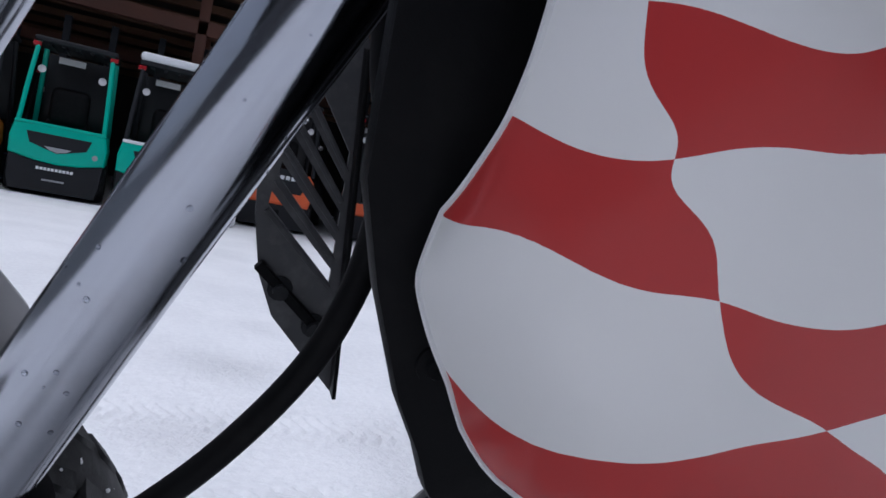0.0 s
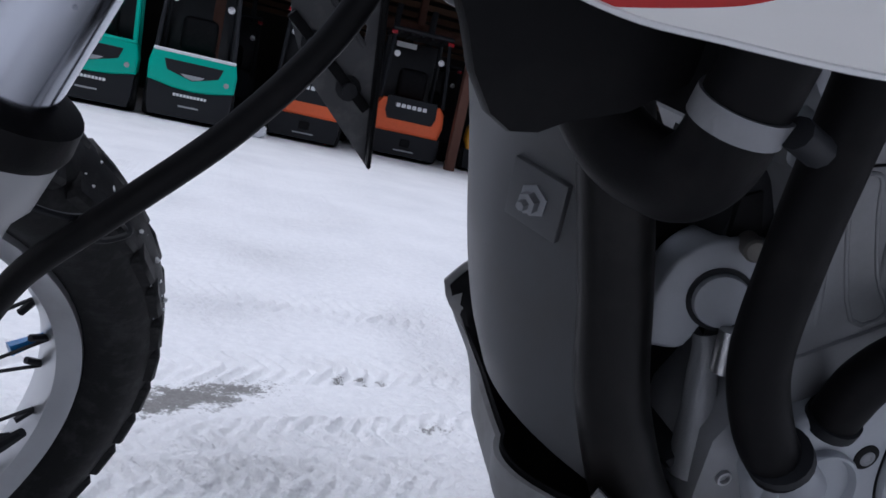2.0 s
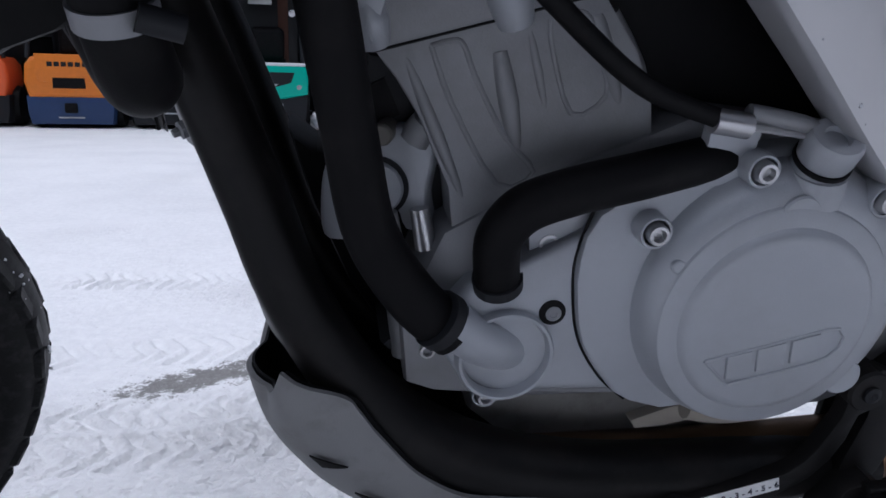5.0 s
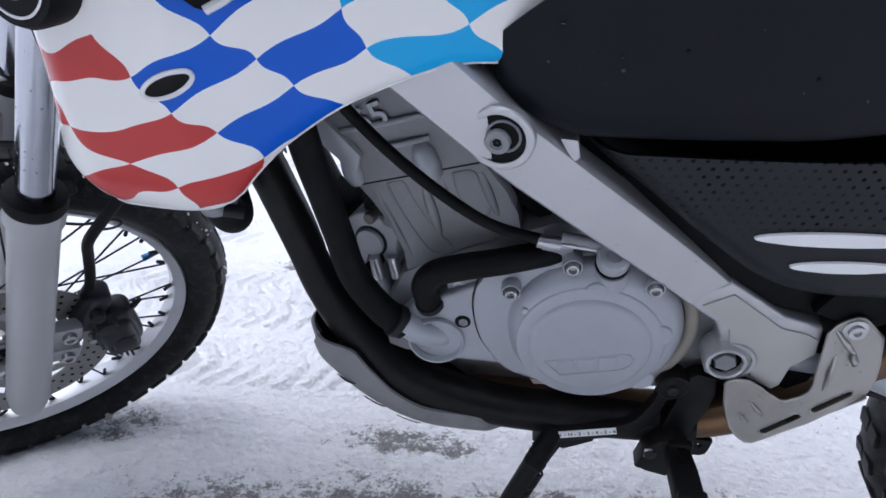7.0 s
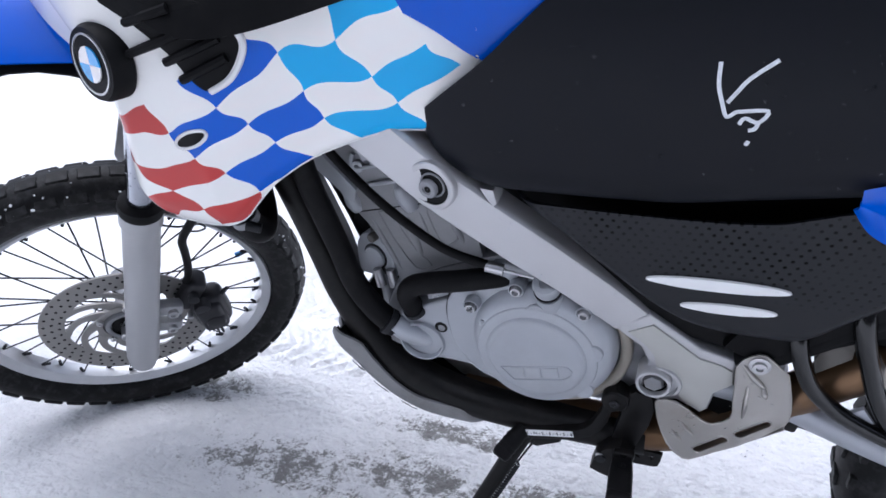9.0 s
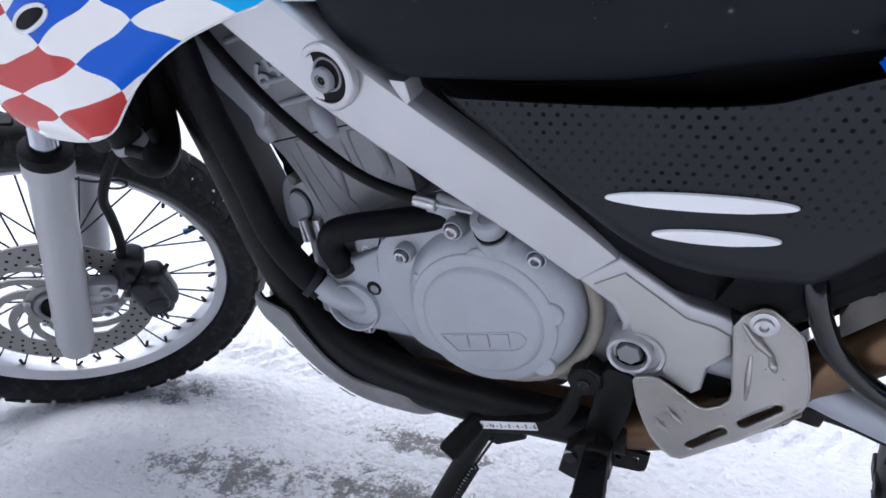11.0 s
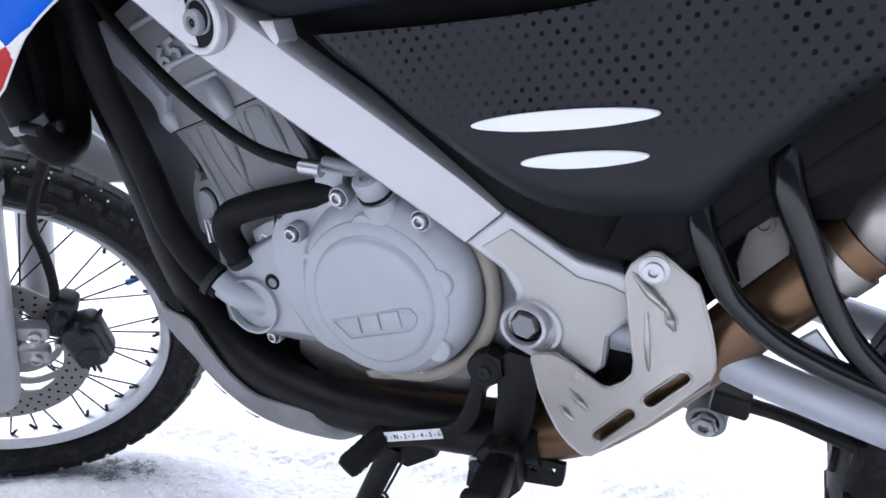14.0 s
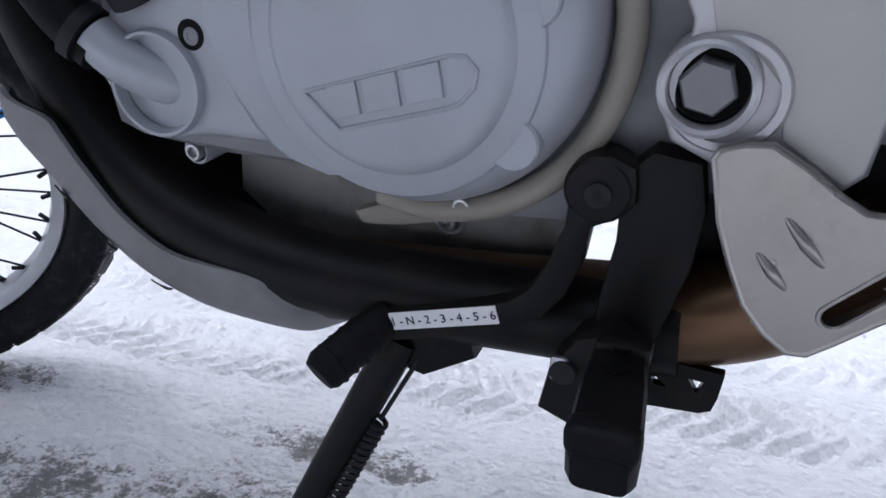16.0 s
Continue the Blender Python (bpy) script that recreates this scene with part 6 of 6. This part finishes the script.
ob.matrix_local = Matrix.Translation(label_mid + Vector((0, -0.001, 0))) @ tag_m.to_4x4() @ pose(0, 0, 0, 90, 0, 0)
peg = group("foot_peg", bike)
part("bracket", plate_bm([(0.186, 0.455), (0.2, 0.468), (0.222, 0.464), (0.226, 0.44), (0.222, 0.41), (0.21, 0.37), (0.2, 0.355), (0.175, 0.36), (0.178, 0.385), (0.185, 0.42)], -0.103, -0.085, 0.003), "tube", peg, "black foot peg bracket")
# added black plate: stands for the pipe's shaded top and something black there
part("shade_plate", plate_bm([(0.192, 0.372), (0.25, 0.39), (0.29, 0.412), (0.318, 0.44), (0.325, 0.475), (0.258, 0.478), (0.205, 0.462), (0.192, 0.42)], -0.052, -0.046, 0.002), "tube", peg, "black plate for the shaded pipe top and dark parts behind the peg")
part("lower_bracket", plate_bm([(0.152, 0.325), (0.158, 0.352), (0.172, 0.372), (0.19, 0.378), (0.208, 0.366), (0.208, 0.33), (0.19, 0.312), (0.168, 0.318)], -0.122, -0.1, 0.003), "tube", peg)
part("rear_plate", holed_plate_bm([(0.2, 0.356), (0.216, 0.348), (0.2445, 0.3455), (0.2425, 0.33), (0.24, 0.3214), (0.234, 0.3185), (0.2, 0.317)], [[(0.2265, 0.3395), (0.2345, 0.339), (0.2315, 0.3305)], [(0.2075, 0.337), (0.2105, 0.337), (0.2165, 0.3315), (0.209, 0.332)]], -0.09, -0.084), "tube", peg)
part("bracket_slug", box_bm((0.159, -0.1235, 0.3455), (0.1685, -0.121, 0.3605), 0.002), "bolt", peg)
loops = []
for s, (w, h, y, x, z) in enumerate(((0.011, 0.008, -0.112, 0.1935, 0.362), (0.013, 0.0105, -0.125, 0.1945, 0.364), (0.0155, 0.013, -0.155, 0.1965, 0.363), (0.0158, 0.013, -0.18, 0.1985, 0.362), (0.0152, 0.0125, -0.195, 0.1992, 0.361), (0.012, 0.0085, -0.202, 0.1995, 0.36))):
    loops.append([Vector((x + w * max(-1, min(1, 1.25 * cos(a))), y, z + h * max(-1, min(1, 1.25 * sin(a))))) for a in (tau * k / 24 for k in range(24))])
part("pad", rings(bmesh.new(), loops), "rubber", peg, "black rubber foot peg pad")
for yy in (-0.128, -0.147):
    part("pad_hole", lathe_bm([(0.0052, 0.0), (0.0052, 0.0006), (0.0005, 0.0006)], (0.196, yy, 0.3762), (0, 0, 1), 16), "gloss_black", peg)
part("pad_end", box_bm((0.1835, -0.2025, 0.366), (0.2155, -0.187, 0.3815), 0.005, segments=3), "rubber", peg, "raised rubber end block")
part("pad_sleeve", box_bm((0.1825, -0.13, 0.3675), (0.21, -0.118, 0.3785), 0.003), "tube", peg)
part("peg_bolt", lathe_bm([(0.007, 0.01), (0.007, -0.002), (0.0003, -0.003)], (0.166, -0.123, 0.352), (0, 1, 0), 12), "dark_grey", peg)
stand = group("side_stand", bike)
LEGTOP, LEGEND = Vector((0.054, -0.085, 0.328)), Vector((-0.088, -0.19, 0.04))
part("leg", tube_bm([LEGTOP, LEGTOP.lerp(LEGEND, 0.5), LEGEND], [0.013, 0.0108, 0.01], 16, 1, smooth=False), "tube", stand, "black steel side stand leg")
part("foot", box_bm((-0.025, -0.03, -0.004), (0.025, 0.03, 0.004), 0.002, m=Matrix.Translation(LEGEND) @ pose(0, 0, 0, -LEAN, 0, 0)), "tube", stand)
part("head_bracket", plate_bm([(0.03, 0.315), (0.045, 0.345), (0.1, 0.35), (0.105, 0.325), (0.07, 0.305)], -0.09, -0.07, 0.003), "tube", stand)
bm = bmesh.new()
s0, s1 = LEGTOP.lerp(LEGEND, 0.2) + Vector((0.0175, 0.004, 0.003)), LEGTOP.lerp(LEGEND, 0.8) + Vector((0.0165, 0.002, 0.003))
sd = (s1 - s0).normalized()
sx = sd.orthogonal().normalized()
sy = sd.cross(sx)
coil = [s0.lerp(s1, k / 400) + 0.0055 * (cos(tau * k / 10) * sx + sin(tau * k / 10) * sy) for k in range(401)]
tube_bm(coil, 0.0019, 5, 1, bm=bm, smooth=False)
part("spring", bm, "dark_grey", stand, "coiled return spring")
part("spring_hook", tube_bm([LEGTOP + Vector((0.016, -0.002, -0.006)), s0], 0.0016, 6, 1, smooth=False), "dark_grey", stand)

# ---------------------------------------------------------------- brake caliper on the left fork leg
caliper = group("brake_caliper", bike)
ROT = Matrix((AFT, AXIS, LEFT)).transposed()


def on_fork(n, f, s, turn=0.0):
    return Matrix.Translation(fork_pt(n, f, s)) @ (ROT @ Matrix.Rotation(radians(turn), 3, "Z")).to_4x4()


part("body", box_bm((-0.034, -0.05, -0.03), (0.034, 0.042, 0.02), 0.018, m=on_fork(0.07, 0.12, 0.056, 22), segments=4), "caliper_black", caliper, "black brake caliper")
part("outer_half", box_bm((-0.026, -0.042, 0.0), (0.024, 0.036, 0.03), 0.013, m=on_fork(0.072, 0.124, 0.052, 22), segments=4), "caliper_black", caliper)
part("bridge", box_bm((-0.018, -0.03, -0.03), (0.018, 0.05, 0.018), 0.014, m=on_fork(0.066, 0.082, 0.088, -20), segments=4), "caliper_black", caliper)
part("piston_boss", lathe_bm([(0.019, -0.01), (0.019, 0.006), (0.016, 0.01), (0.009, 0.0115), (0.0005, 0.0115)], fork_pt(0.094, 0.131, 0.044), LEFT, 24), "caliper_black", caliper)
part("piston_boss", lathe_bm([(0.0165, -0.01), (0.0165, 0.005), (0.014, 0.009), (0.008, 0.0105), (0.0005, 0.0105)], fork_pt(0.09, 0.105, 0.08), LEFT, 24), "caliper_black", caliper)
part("pad_pin", tube_bm([fork_pt(0.088, 0.084, 0.062), fork_pt(0.1, 0.084, 0.062)], [0.006, 0.0048], 10, 1, smooth=False), "bolt", caliper, "steel pad pin")
for k in range(4):
    part("cooling_rib", box_bm((-0.002, -0.014, -0.004), (0.002, 0.014, 0.004), 0.0015, m=on_fork(0.098, 0.142 - 0.009 * k, 0.018 + 0.003 * k, 22)), "caliper_black", caliper)
for f, s in ((0.045, 0.078), (0.045, 0.03)):
    part("mount_lug", box_bm((-0.02, -0.014, -0.012), (0.026, 0.014, 0.012), 0.006, m=on_fork(0.082, f, s)), "slider", caliper)
    part("mount_bolt", lathe_bm([(0.0095, -0.005), (0.0095, 0.006), (0.0055, 0.007), (0.005, 0.003), (0.0003, 0.003)], fork_pt(0.096, f + 0.008, s), LEFT, 14), "bolt", caliper, "steel caliper bolt")
part("bleed_nipple", tube_bm([fork_pt(0.078, 0.14, 0.105), fork_pt(0.083, 0.146, 0.125)], [0.005, 0.0035], 8, 1, smooth=False), "dark_grey", caliper)
part("hose_banjo", lathe_bm([(0.01, -0.006), (0.01, 0.006), (0.005, 0.008), (0.0003, 0.008)], fork_pt(0.092, 0.088, 0.112), LEFT, 16), "dark_grey", caliper)
part("caliper_mark", box_bm((-0.018, -0.003, -0.0004), (0.018, 0.003, 0.0006), 0.0, m=on_fork(0.0925, 0.122, 0.036, 20)), "label_grey", caliper)

# upper front: beak, right slider bracket, steering head
front = group("front_mudguard", bike)


def beak_place(u, v):
    a = (v - 0.5) * 2
    p = HUB + AXIS * (0.68 - 0.05 * u) + AFT * (-0.06 - 0.42 * u) + LEFT * (a * (0.12 - 0.03 * u))
    p.z += 0.02 - 0.05 * abs(a) ** 2.5 - 0.03 * u * u
    return p


part("blade", patch_bm(beak_place, 24, 18, 0.004), "blue", front, "glossy blue high front mudguard")
part("rear_flap", patch_bm(lambda u, v: HUB + AXIS * (0.7 - 0.02 * u) + AFT * (-0.06 + 0.15 * u) + LEFT * ((v - 0.5) * 0.2), 10, 8, 0.004), "black_plastic", front)
part("underside", patch_bm(lambda u, v: beak_place(u * 0.9, 0.02 + 0.96 * v) - Vector((0, 0, 0.03 + 0.012 * sin(9 * u + 3 * v))), 12, 10, 0.004), "black_plastic", front)
bm = plate_bm([(-0.02, 0.39), (0.05, 0.389), (0.1, 0.36), (0.141, 0.329), (0.166, 0.268), (0.124, 0.251), (0.05, 0.235), (0.0, 0.2), (-0.03, 0.3)], -0.004, 0.004, 0.002)
bmesh.ops.transform(bm, matrix=on_fork(-0.09, 0, 0) @ pose(0, 0, 0, -90, 0, 0), verts=bm.verts)
part("slider_bracket", bm, "frame", fork, "grey bracket on the fork slider")
for s in (0.34, 0.235):
    part("bracket_bolt", lathe_bm([(0.008, -0.002), (0.008, 0.004), (0.0045, 0.0045), (0.004, 0.001), (0.0003, 0.001)], fork_pt(-0.077, 0.02, s), LEFT, 14), "bolt", fork)
part("lower_clamp", box_bm((-0.05, -0.02, -0.135), (0.045, 0.02, 0.135), 0.012, m=on_fork(0, 0.0, 0.66)), "cast", fork)

# water drops that cling to the paint and chrome
drop = bmesh.new()
rng = random.Random(4)


def add_drop(c, n, r):
    n = Vector(n).normalized()
    lathe_bm([(r, -0.0002), (r * 0.92, r * 0.22), (r * 0.6, r * 0.42), (r * 0.15, r * 0.5)], c, n, 8, drop)


for k in range(45):
    t, w = rng.uniform(0.1, 1), rng.uniform(0.1, 0.9)
    a, b = spar_section(t)
    p = a.lerp(b, w)
    add_drop((p.x, spar_y(p.x) - 0.0006, p.z), (0.2, -1, 0), rng.uniform(0.0005, 0.0015))
for k in range(60):
    a, s = rng.uniform(0, tau), rng.uniform(0.4, 0.7)
    d = cos(a) * LEFT + sin(a) * AFT
    add_drop(fork_pt(LEG, 0, s) + 0.0205 * d, d, rng.uniform(0.0005, 0.0014))
for k in range(60):
    x, z = rng.uniform(0.0, 0.4), rng.uniform(0.82, 0.95)
    add_drop((x, tank_y(x, z) - 0.0002, z), (0, -1, 0), rng.uniform(0.0008, 0.002))
for k in range(50):
    x, z = rng.uniform(0.235, 0.36), rng.uniform(0.39, 0.56)
    add_drop((x, -0.1176, z), (0, -1, 0), rng.uniform(0.0005, 0.0014)) if 0.31 < x or z < 0.45 else None
ob = part("water_film", drop, "water", bike, "small clinging beads of water")
tagged(ob, kind="stuff")


# ---------------------------------------------------------------- forklifts
def forklift(x, y, body, low, turn, label, style, posts="dark_grey", snow=False, scale=1.0):
    """Seen from behind: counterweight, base, cab frame, roof, seat, mast."""
    root = new("forklift")
    root.matrix_world = pose(x, y, 0, 0, 0, turn) @ Matrix.Diagonal((scale, scale, scale, 1))
    if style == "vee":
        part("counterweight", plate_bm([(-0.56, 0.5), (-0.57, 0.72), (-0.53, 0.9), (-0.3, 0.925), (0.3, 0.925), (0.53, 0.9), (0.57, 0.72), (0.56, 0.5), (0.25, 0.44), (0.0, 0.42), (-0.25, 0.44)], 0.0, 0.75, 0.05, segments=3), body, root, "painted counterweight with a pointed recess")
        part("recess", plate_bm([(-0.38, 0.8), (0.38, 0.8), (0.33, 0.66), (0.12, 0.6), (0.0, 0.565), (-0.12, 0.6), (-0.33, 0.66)], -0.006, 0.05, 0.004), "dark_grey", root)
        part("recess_floor", plate_bm([(-0.16, 0.64), (0.16, 0.64), (0.1, 0.6), (0.0, 0.575), (-0.1, 0.6)], -0.009, 0.0, 0.002), "label_grey", root)
        part("top_edge", box_bm((-0.53, -0.01, 0.885), (0.53, 0.06, 0.93), 0.015), "snow_cap" if snow else body, root)
        part("plug", lathe_bm([(0.035, 0.01), (0.035, -0.006), (0.02, -0.01), (0.0005, -0.01)], (0.44, 0.0, 0.6), (0, 1, 0), 16), "label_grey", root)
        part("base", plate_bm([(-0.5, 0.05), (-0.54, 0.2), (-0.55, 0.5), (-0.25, 0.44), (0.0, 0.42), (0.25, 0.44), (0.55, 0.5), (0.54, 0.2), (0.5, 0.05)], 0.02, 1.7, 0.03), low, root)
        for k in range(10):
            part("name_bar", box_bm((-0.215 + 0.044 * k, 0.008, 0.335), (-0.18 + 0.044 * k, 0.021, 0.372), 0.004, segments=1), "label", root)
        part("plate_bar", box_bm((-0.13, 0.012, 0.2), (0.13, 0.021, 0.222), 0.003), "label_grey", root)
    else:
        part("counterweight", plate_bm([(-0.5, 0.4), (-0.55, 0.6), (-0.53, 0.82), (-0.45, 0.92), (0.45, 0.92), (0.53, 0.82), (0.55, 0.6), (0.5, 0.4)], 0.0, 0.75, 0.06, segments=3), body, root, "painted counterweight")
        part("dark_panel", plate_bm([(-0.4, 0.96), (0.4, 0.96), (0.41, 0.72), (0.36, 0.6), (-0.36, 0.6), (-0.41, 0.72)], -0.008, 0.05, 0.02), "dark_grey" if style == "panel" else body, root)
        part("grille", plate_bm([(-0.2, 0.66), (0.2, 0.66), (0.2, 0.52), (-0.2, 0.52)], -0.01, 0.02, 0.01), "rubber", root) if style != "panel" else None
        for k in range(6):
            part("name_bar", box_bm((-0.25 + 0.085 * k, -0.014, 0.8), (-0.185 + 0.085 * k, -0.006, 0.86), 0.006, segments=1), "label" if style == "panel" else "dark_grey", root)
        part("base", plate_bm([(-0.5, 0.05), (-0.53, 0.2), (-0.54, 0.42), (0.54, 0.42), (0.53, 0.2), (0.5, 0.05)], 0.02, 1.7, 0.03), low, root)
        part("tow_pin", box_bm((-0.08, -0.01, 0.2), (0.08, 0.05, 0.33), 0.02), "rubber", root)
        part("plate_bar", box_bm((-0.16, 0.008, 0.13), (0.16, 0.022, 0.15), 0.003), "label_grey", root)
    for sx in (-1, 1):
        part("roof_post", tube_bm([(sx * 0.5, 0.08, 0.9), (sx * 0.47, 0.2, 1.5), (sx * 0.44, 0.35, 1.97)], 0.03, 8, 3), posts, root)
        part("front_post", tube_bm([(sx * 0.5, 1.55, 0.5), (sx * 0.45, 1.2, 2.0)], 0.035, 8, 1, smooth=False), posts, root)
        part("wheel", lathe_bm([(0.1, -0.09), (0.25, -0.09), (0.275, -0.03), (0.275, 0.03), (0.25, 0.09), (0.1, 0.09)], (sx * 0.5, 0.5, 0.27), (1, 0, 0), 24), "tyre", root)
        part("mast_rail", box_bm((sx * 0.32 - 0.05, 1.8, 0.1), (sx * 0.32 + 0.05, 1.95, 2.6), 0.01), "dark_grey", root)
        part("rear_lamp", box_bm((sx * 0.46 - 0.05, 0.3, 1.9), (sx * 0.46 + 0.05, 0.34, 1.96), 0.008), "red_lens", root)
        part("mirror", lathe_bm([(0.05, 0.01), (0.05, -0.006), (0.0005, -0.014)], (sx * 0.36, 0.3, 1.62), (0, 1, 0.2), 16), "bolt", root)
    part("roof", box_bm((-0.5, 0.28, 1.97), (0.5, 1.35, 2.04), 0.03, segments=3), "dark_grey", root)
    for k in range(5):
        part("roof_bar", box_bm((-0.36 + 0.17 * k, 0.4, 1.95), (-0.31 + 0.17 * k, 1.25, 1.975), 0.005), "dark_grey", root)
    if snow:
        part("roof_snow", box_bm((-0.5, 0.26, 2.035), (0.5, 1.36, 2.15), 0.05, segments=4), "snow_cap", root, "thick snow cap")
    part("seat_back", box_bm((-0.24, 0.55, 0.95), (0.24, 0.7, 1.45), 0.09, segments=4), "rubber", root)
    part("seat", box_bm((-0.26, 0.6, 0.9), (0.26, 1.1, 1.02), 0.04), "rubber", root)
    part("cab_screen", box_bm((-0.44, 1.5, 0.9), (0.44, 1.53, 1.95), 0.005), "cab_glass_dark", root)
    part("label_strip", box_bm((-0.3, 1.35, 1.83), (0.05, 1.36, 1.92), 0.002), "label", root)
    tagged(root, label, "forklift", group="row of forklifts")
    return root


forklift(-2.24, 10.05, "green", "dark_grey", 4, "green forklift with black base parked in snow", "vee", posts="green")
forklift(-0.98, 10.1, "green", "dark_grey", 2, "green forklift with thick snow on its roof", "vee", snow=True)
forklift(-3.52, 9.95, "amber", "navy", 4, "amber forklift with navy base parked in snow", "grille")
forklift(-4.85, 10.0, "orange", "dark_grey", 6, "orange forklift at the end of the row", "panel")
forklift(0.68, 11.2, "orange", "dark_grey", -3, "orange forklift with grey base parked in snow", "panel", scale=1.02)
forklift(2.5, 12.0, "orange", "dark_grey", -6, "orange forklift with grey base beside a yellow one", "panel", scale=1.1)
forklift(4.3, 12.5, "yellow", "dark_grey", -14, "yellow forklift with grey base parked in snow", "grille")
for x in (-5.6, -3.1, -0.6, 1.4, 3.6, 6.0):
    forklift(x, 14.6, "dark_grey", "rubber", 0, "dark forklift deep inside the shed", "grille")

# snow lump between two forklifts
bm = bmesh.new()
bmesh.ops.create_icosphere(bm, subdivisions=4, radius=0.2)
for v in bm.verts:
    k = 1 + 0.35 * noise.noise(v.co * 7) + 0.18 * noise.noise(v.co * 17)
    v.co = Vector((v.co.x * k * 1.15, v.co.y * k, v.co.z * k * 0.8))
lump = part("snow_lump", bm, "snow_cap")
lump.location = (-0.12, 10.35, 0.14)
tagged(lump, "lump of frozen snow between two forklifts", "snow")

# ---------------------------------------------------------------- shed, yard walls
shed = part("wall_north", box_bm((-30, 24, 0), (34, 24.3, 7)), "shed")
tagged(shed, "dark back wall of an open shed", "wall", kind="structure")
roof = part("shed_roof", box_bm((-30, -7.0, -0.06), (34, 7.0, 0.06), m=Matrix.Translation((0, 17.4, 3.72)) @ pose(0, 0, 0, -4, 0, 0)), "shed")
tagged(roof, "dark timber roof of an open shed", "roof", kind="structure")
for k in range(12):
    y = 10.7 + 1.1 * k
    ob = part("roof_batten", box_bm((-30, y, 4.13 - 0.07 * (y - 9.4) - 0.22), (34, y + 0.16, 4.13 - 0.07 * (y - 9.4) - 0.08)), "brown_wood")
    tagged(ob, "brown timber roof batten", "batten", group="roof battens", kind="structure")
for y, z in ((11.6, 2.75), (16.0, 2.6)):
    ob = part("roof_beam", box_bm((-30, y, z), (34, y + 0.16, z + 0.22), 0.01), "brown_steel")
    tagged(ob, "red-brown steel beam under the shed roof", "beam", group="roof beams", kind="structure")
    for k in range(9):
        x = -17.3 + 4.1 * k
        ob = part("shed_column", box_bm((x, y, 0), (x + 0.16, y + 0.16, 3.9), 0.01), "brown_steel")
        tagged(ob, "red-brown steel column of the shed", "column", group="shed columns", kind="structure")
for x0 in (-30.0, 33.7):
    ob = part("wall_side", box_bm((x0, 9.5, 0), (x0 + 0.3, 24, 4.2)), "shed")
    tagged(ob, "dark end wall of the shed", "wall", kind="structure")

# ribbed steel fence to the west
bm = bmesh.new()
pts = []
for k in range(160):
    pts.append((0.12 * k, 0.0 if k % 4 < 2 else 0.045))
a = [bm.verts.new((x, y, 0.0)) for x, y in pts]
b = [bm.verts.new((x, y, 2.6)) for x, y in pts]
for i in range(len(pts) - 1):
    bm.faces.new((a[i], a[i + 1], b[i + 1], b[i]))
bmesh.ops.solidify(bm, geom=bm.faces[:], thickness=0.01)
fence = part("steel_fence", bm, "corrugated", None, "", 20)
fence.matrix_world = pose(-16, -4, -0.02, 0, 0, 58)
tagged(fence, "ribbed galvanised steel fence", "fence", kind="structure")

# unseen wall added across the yard, behind the walk, to cut sky light and darken reflections
light_blocker = part("blocker_south", box_bm((-40, -10.4, 0), (40, -10.0, 6.5)), "blocker_wall")
tagged(light_blocker, "unseen dark wall added to cut the sky light behind the walk", "wall", kind="structure")
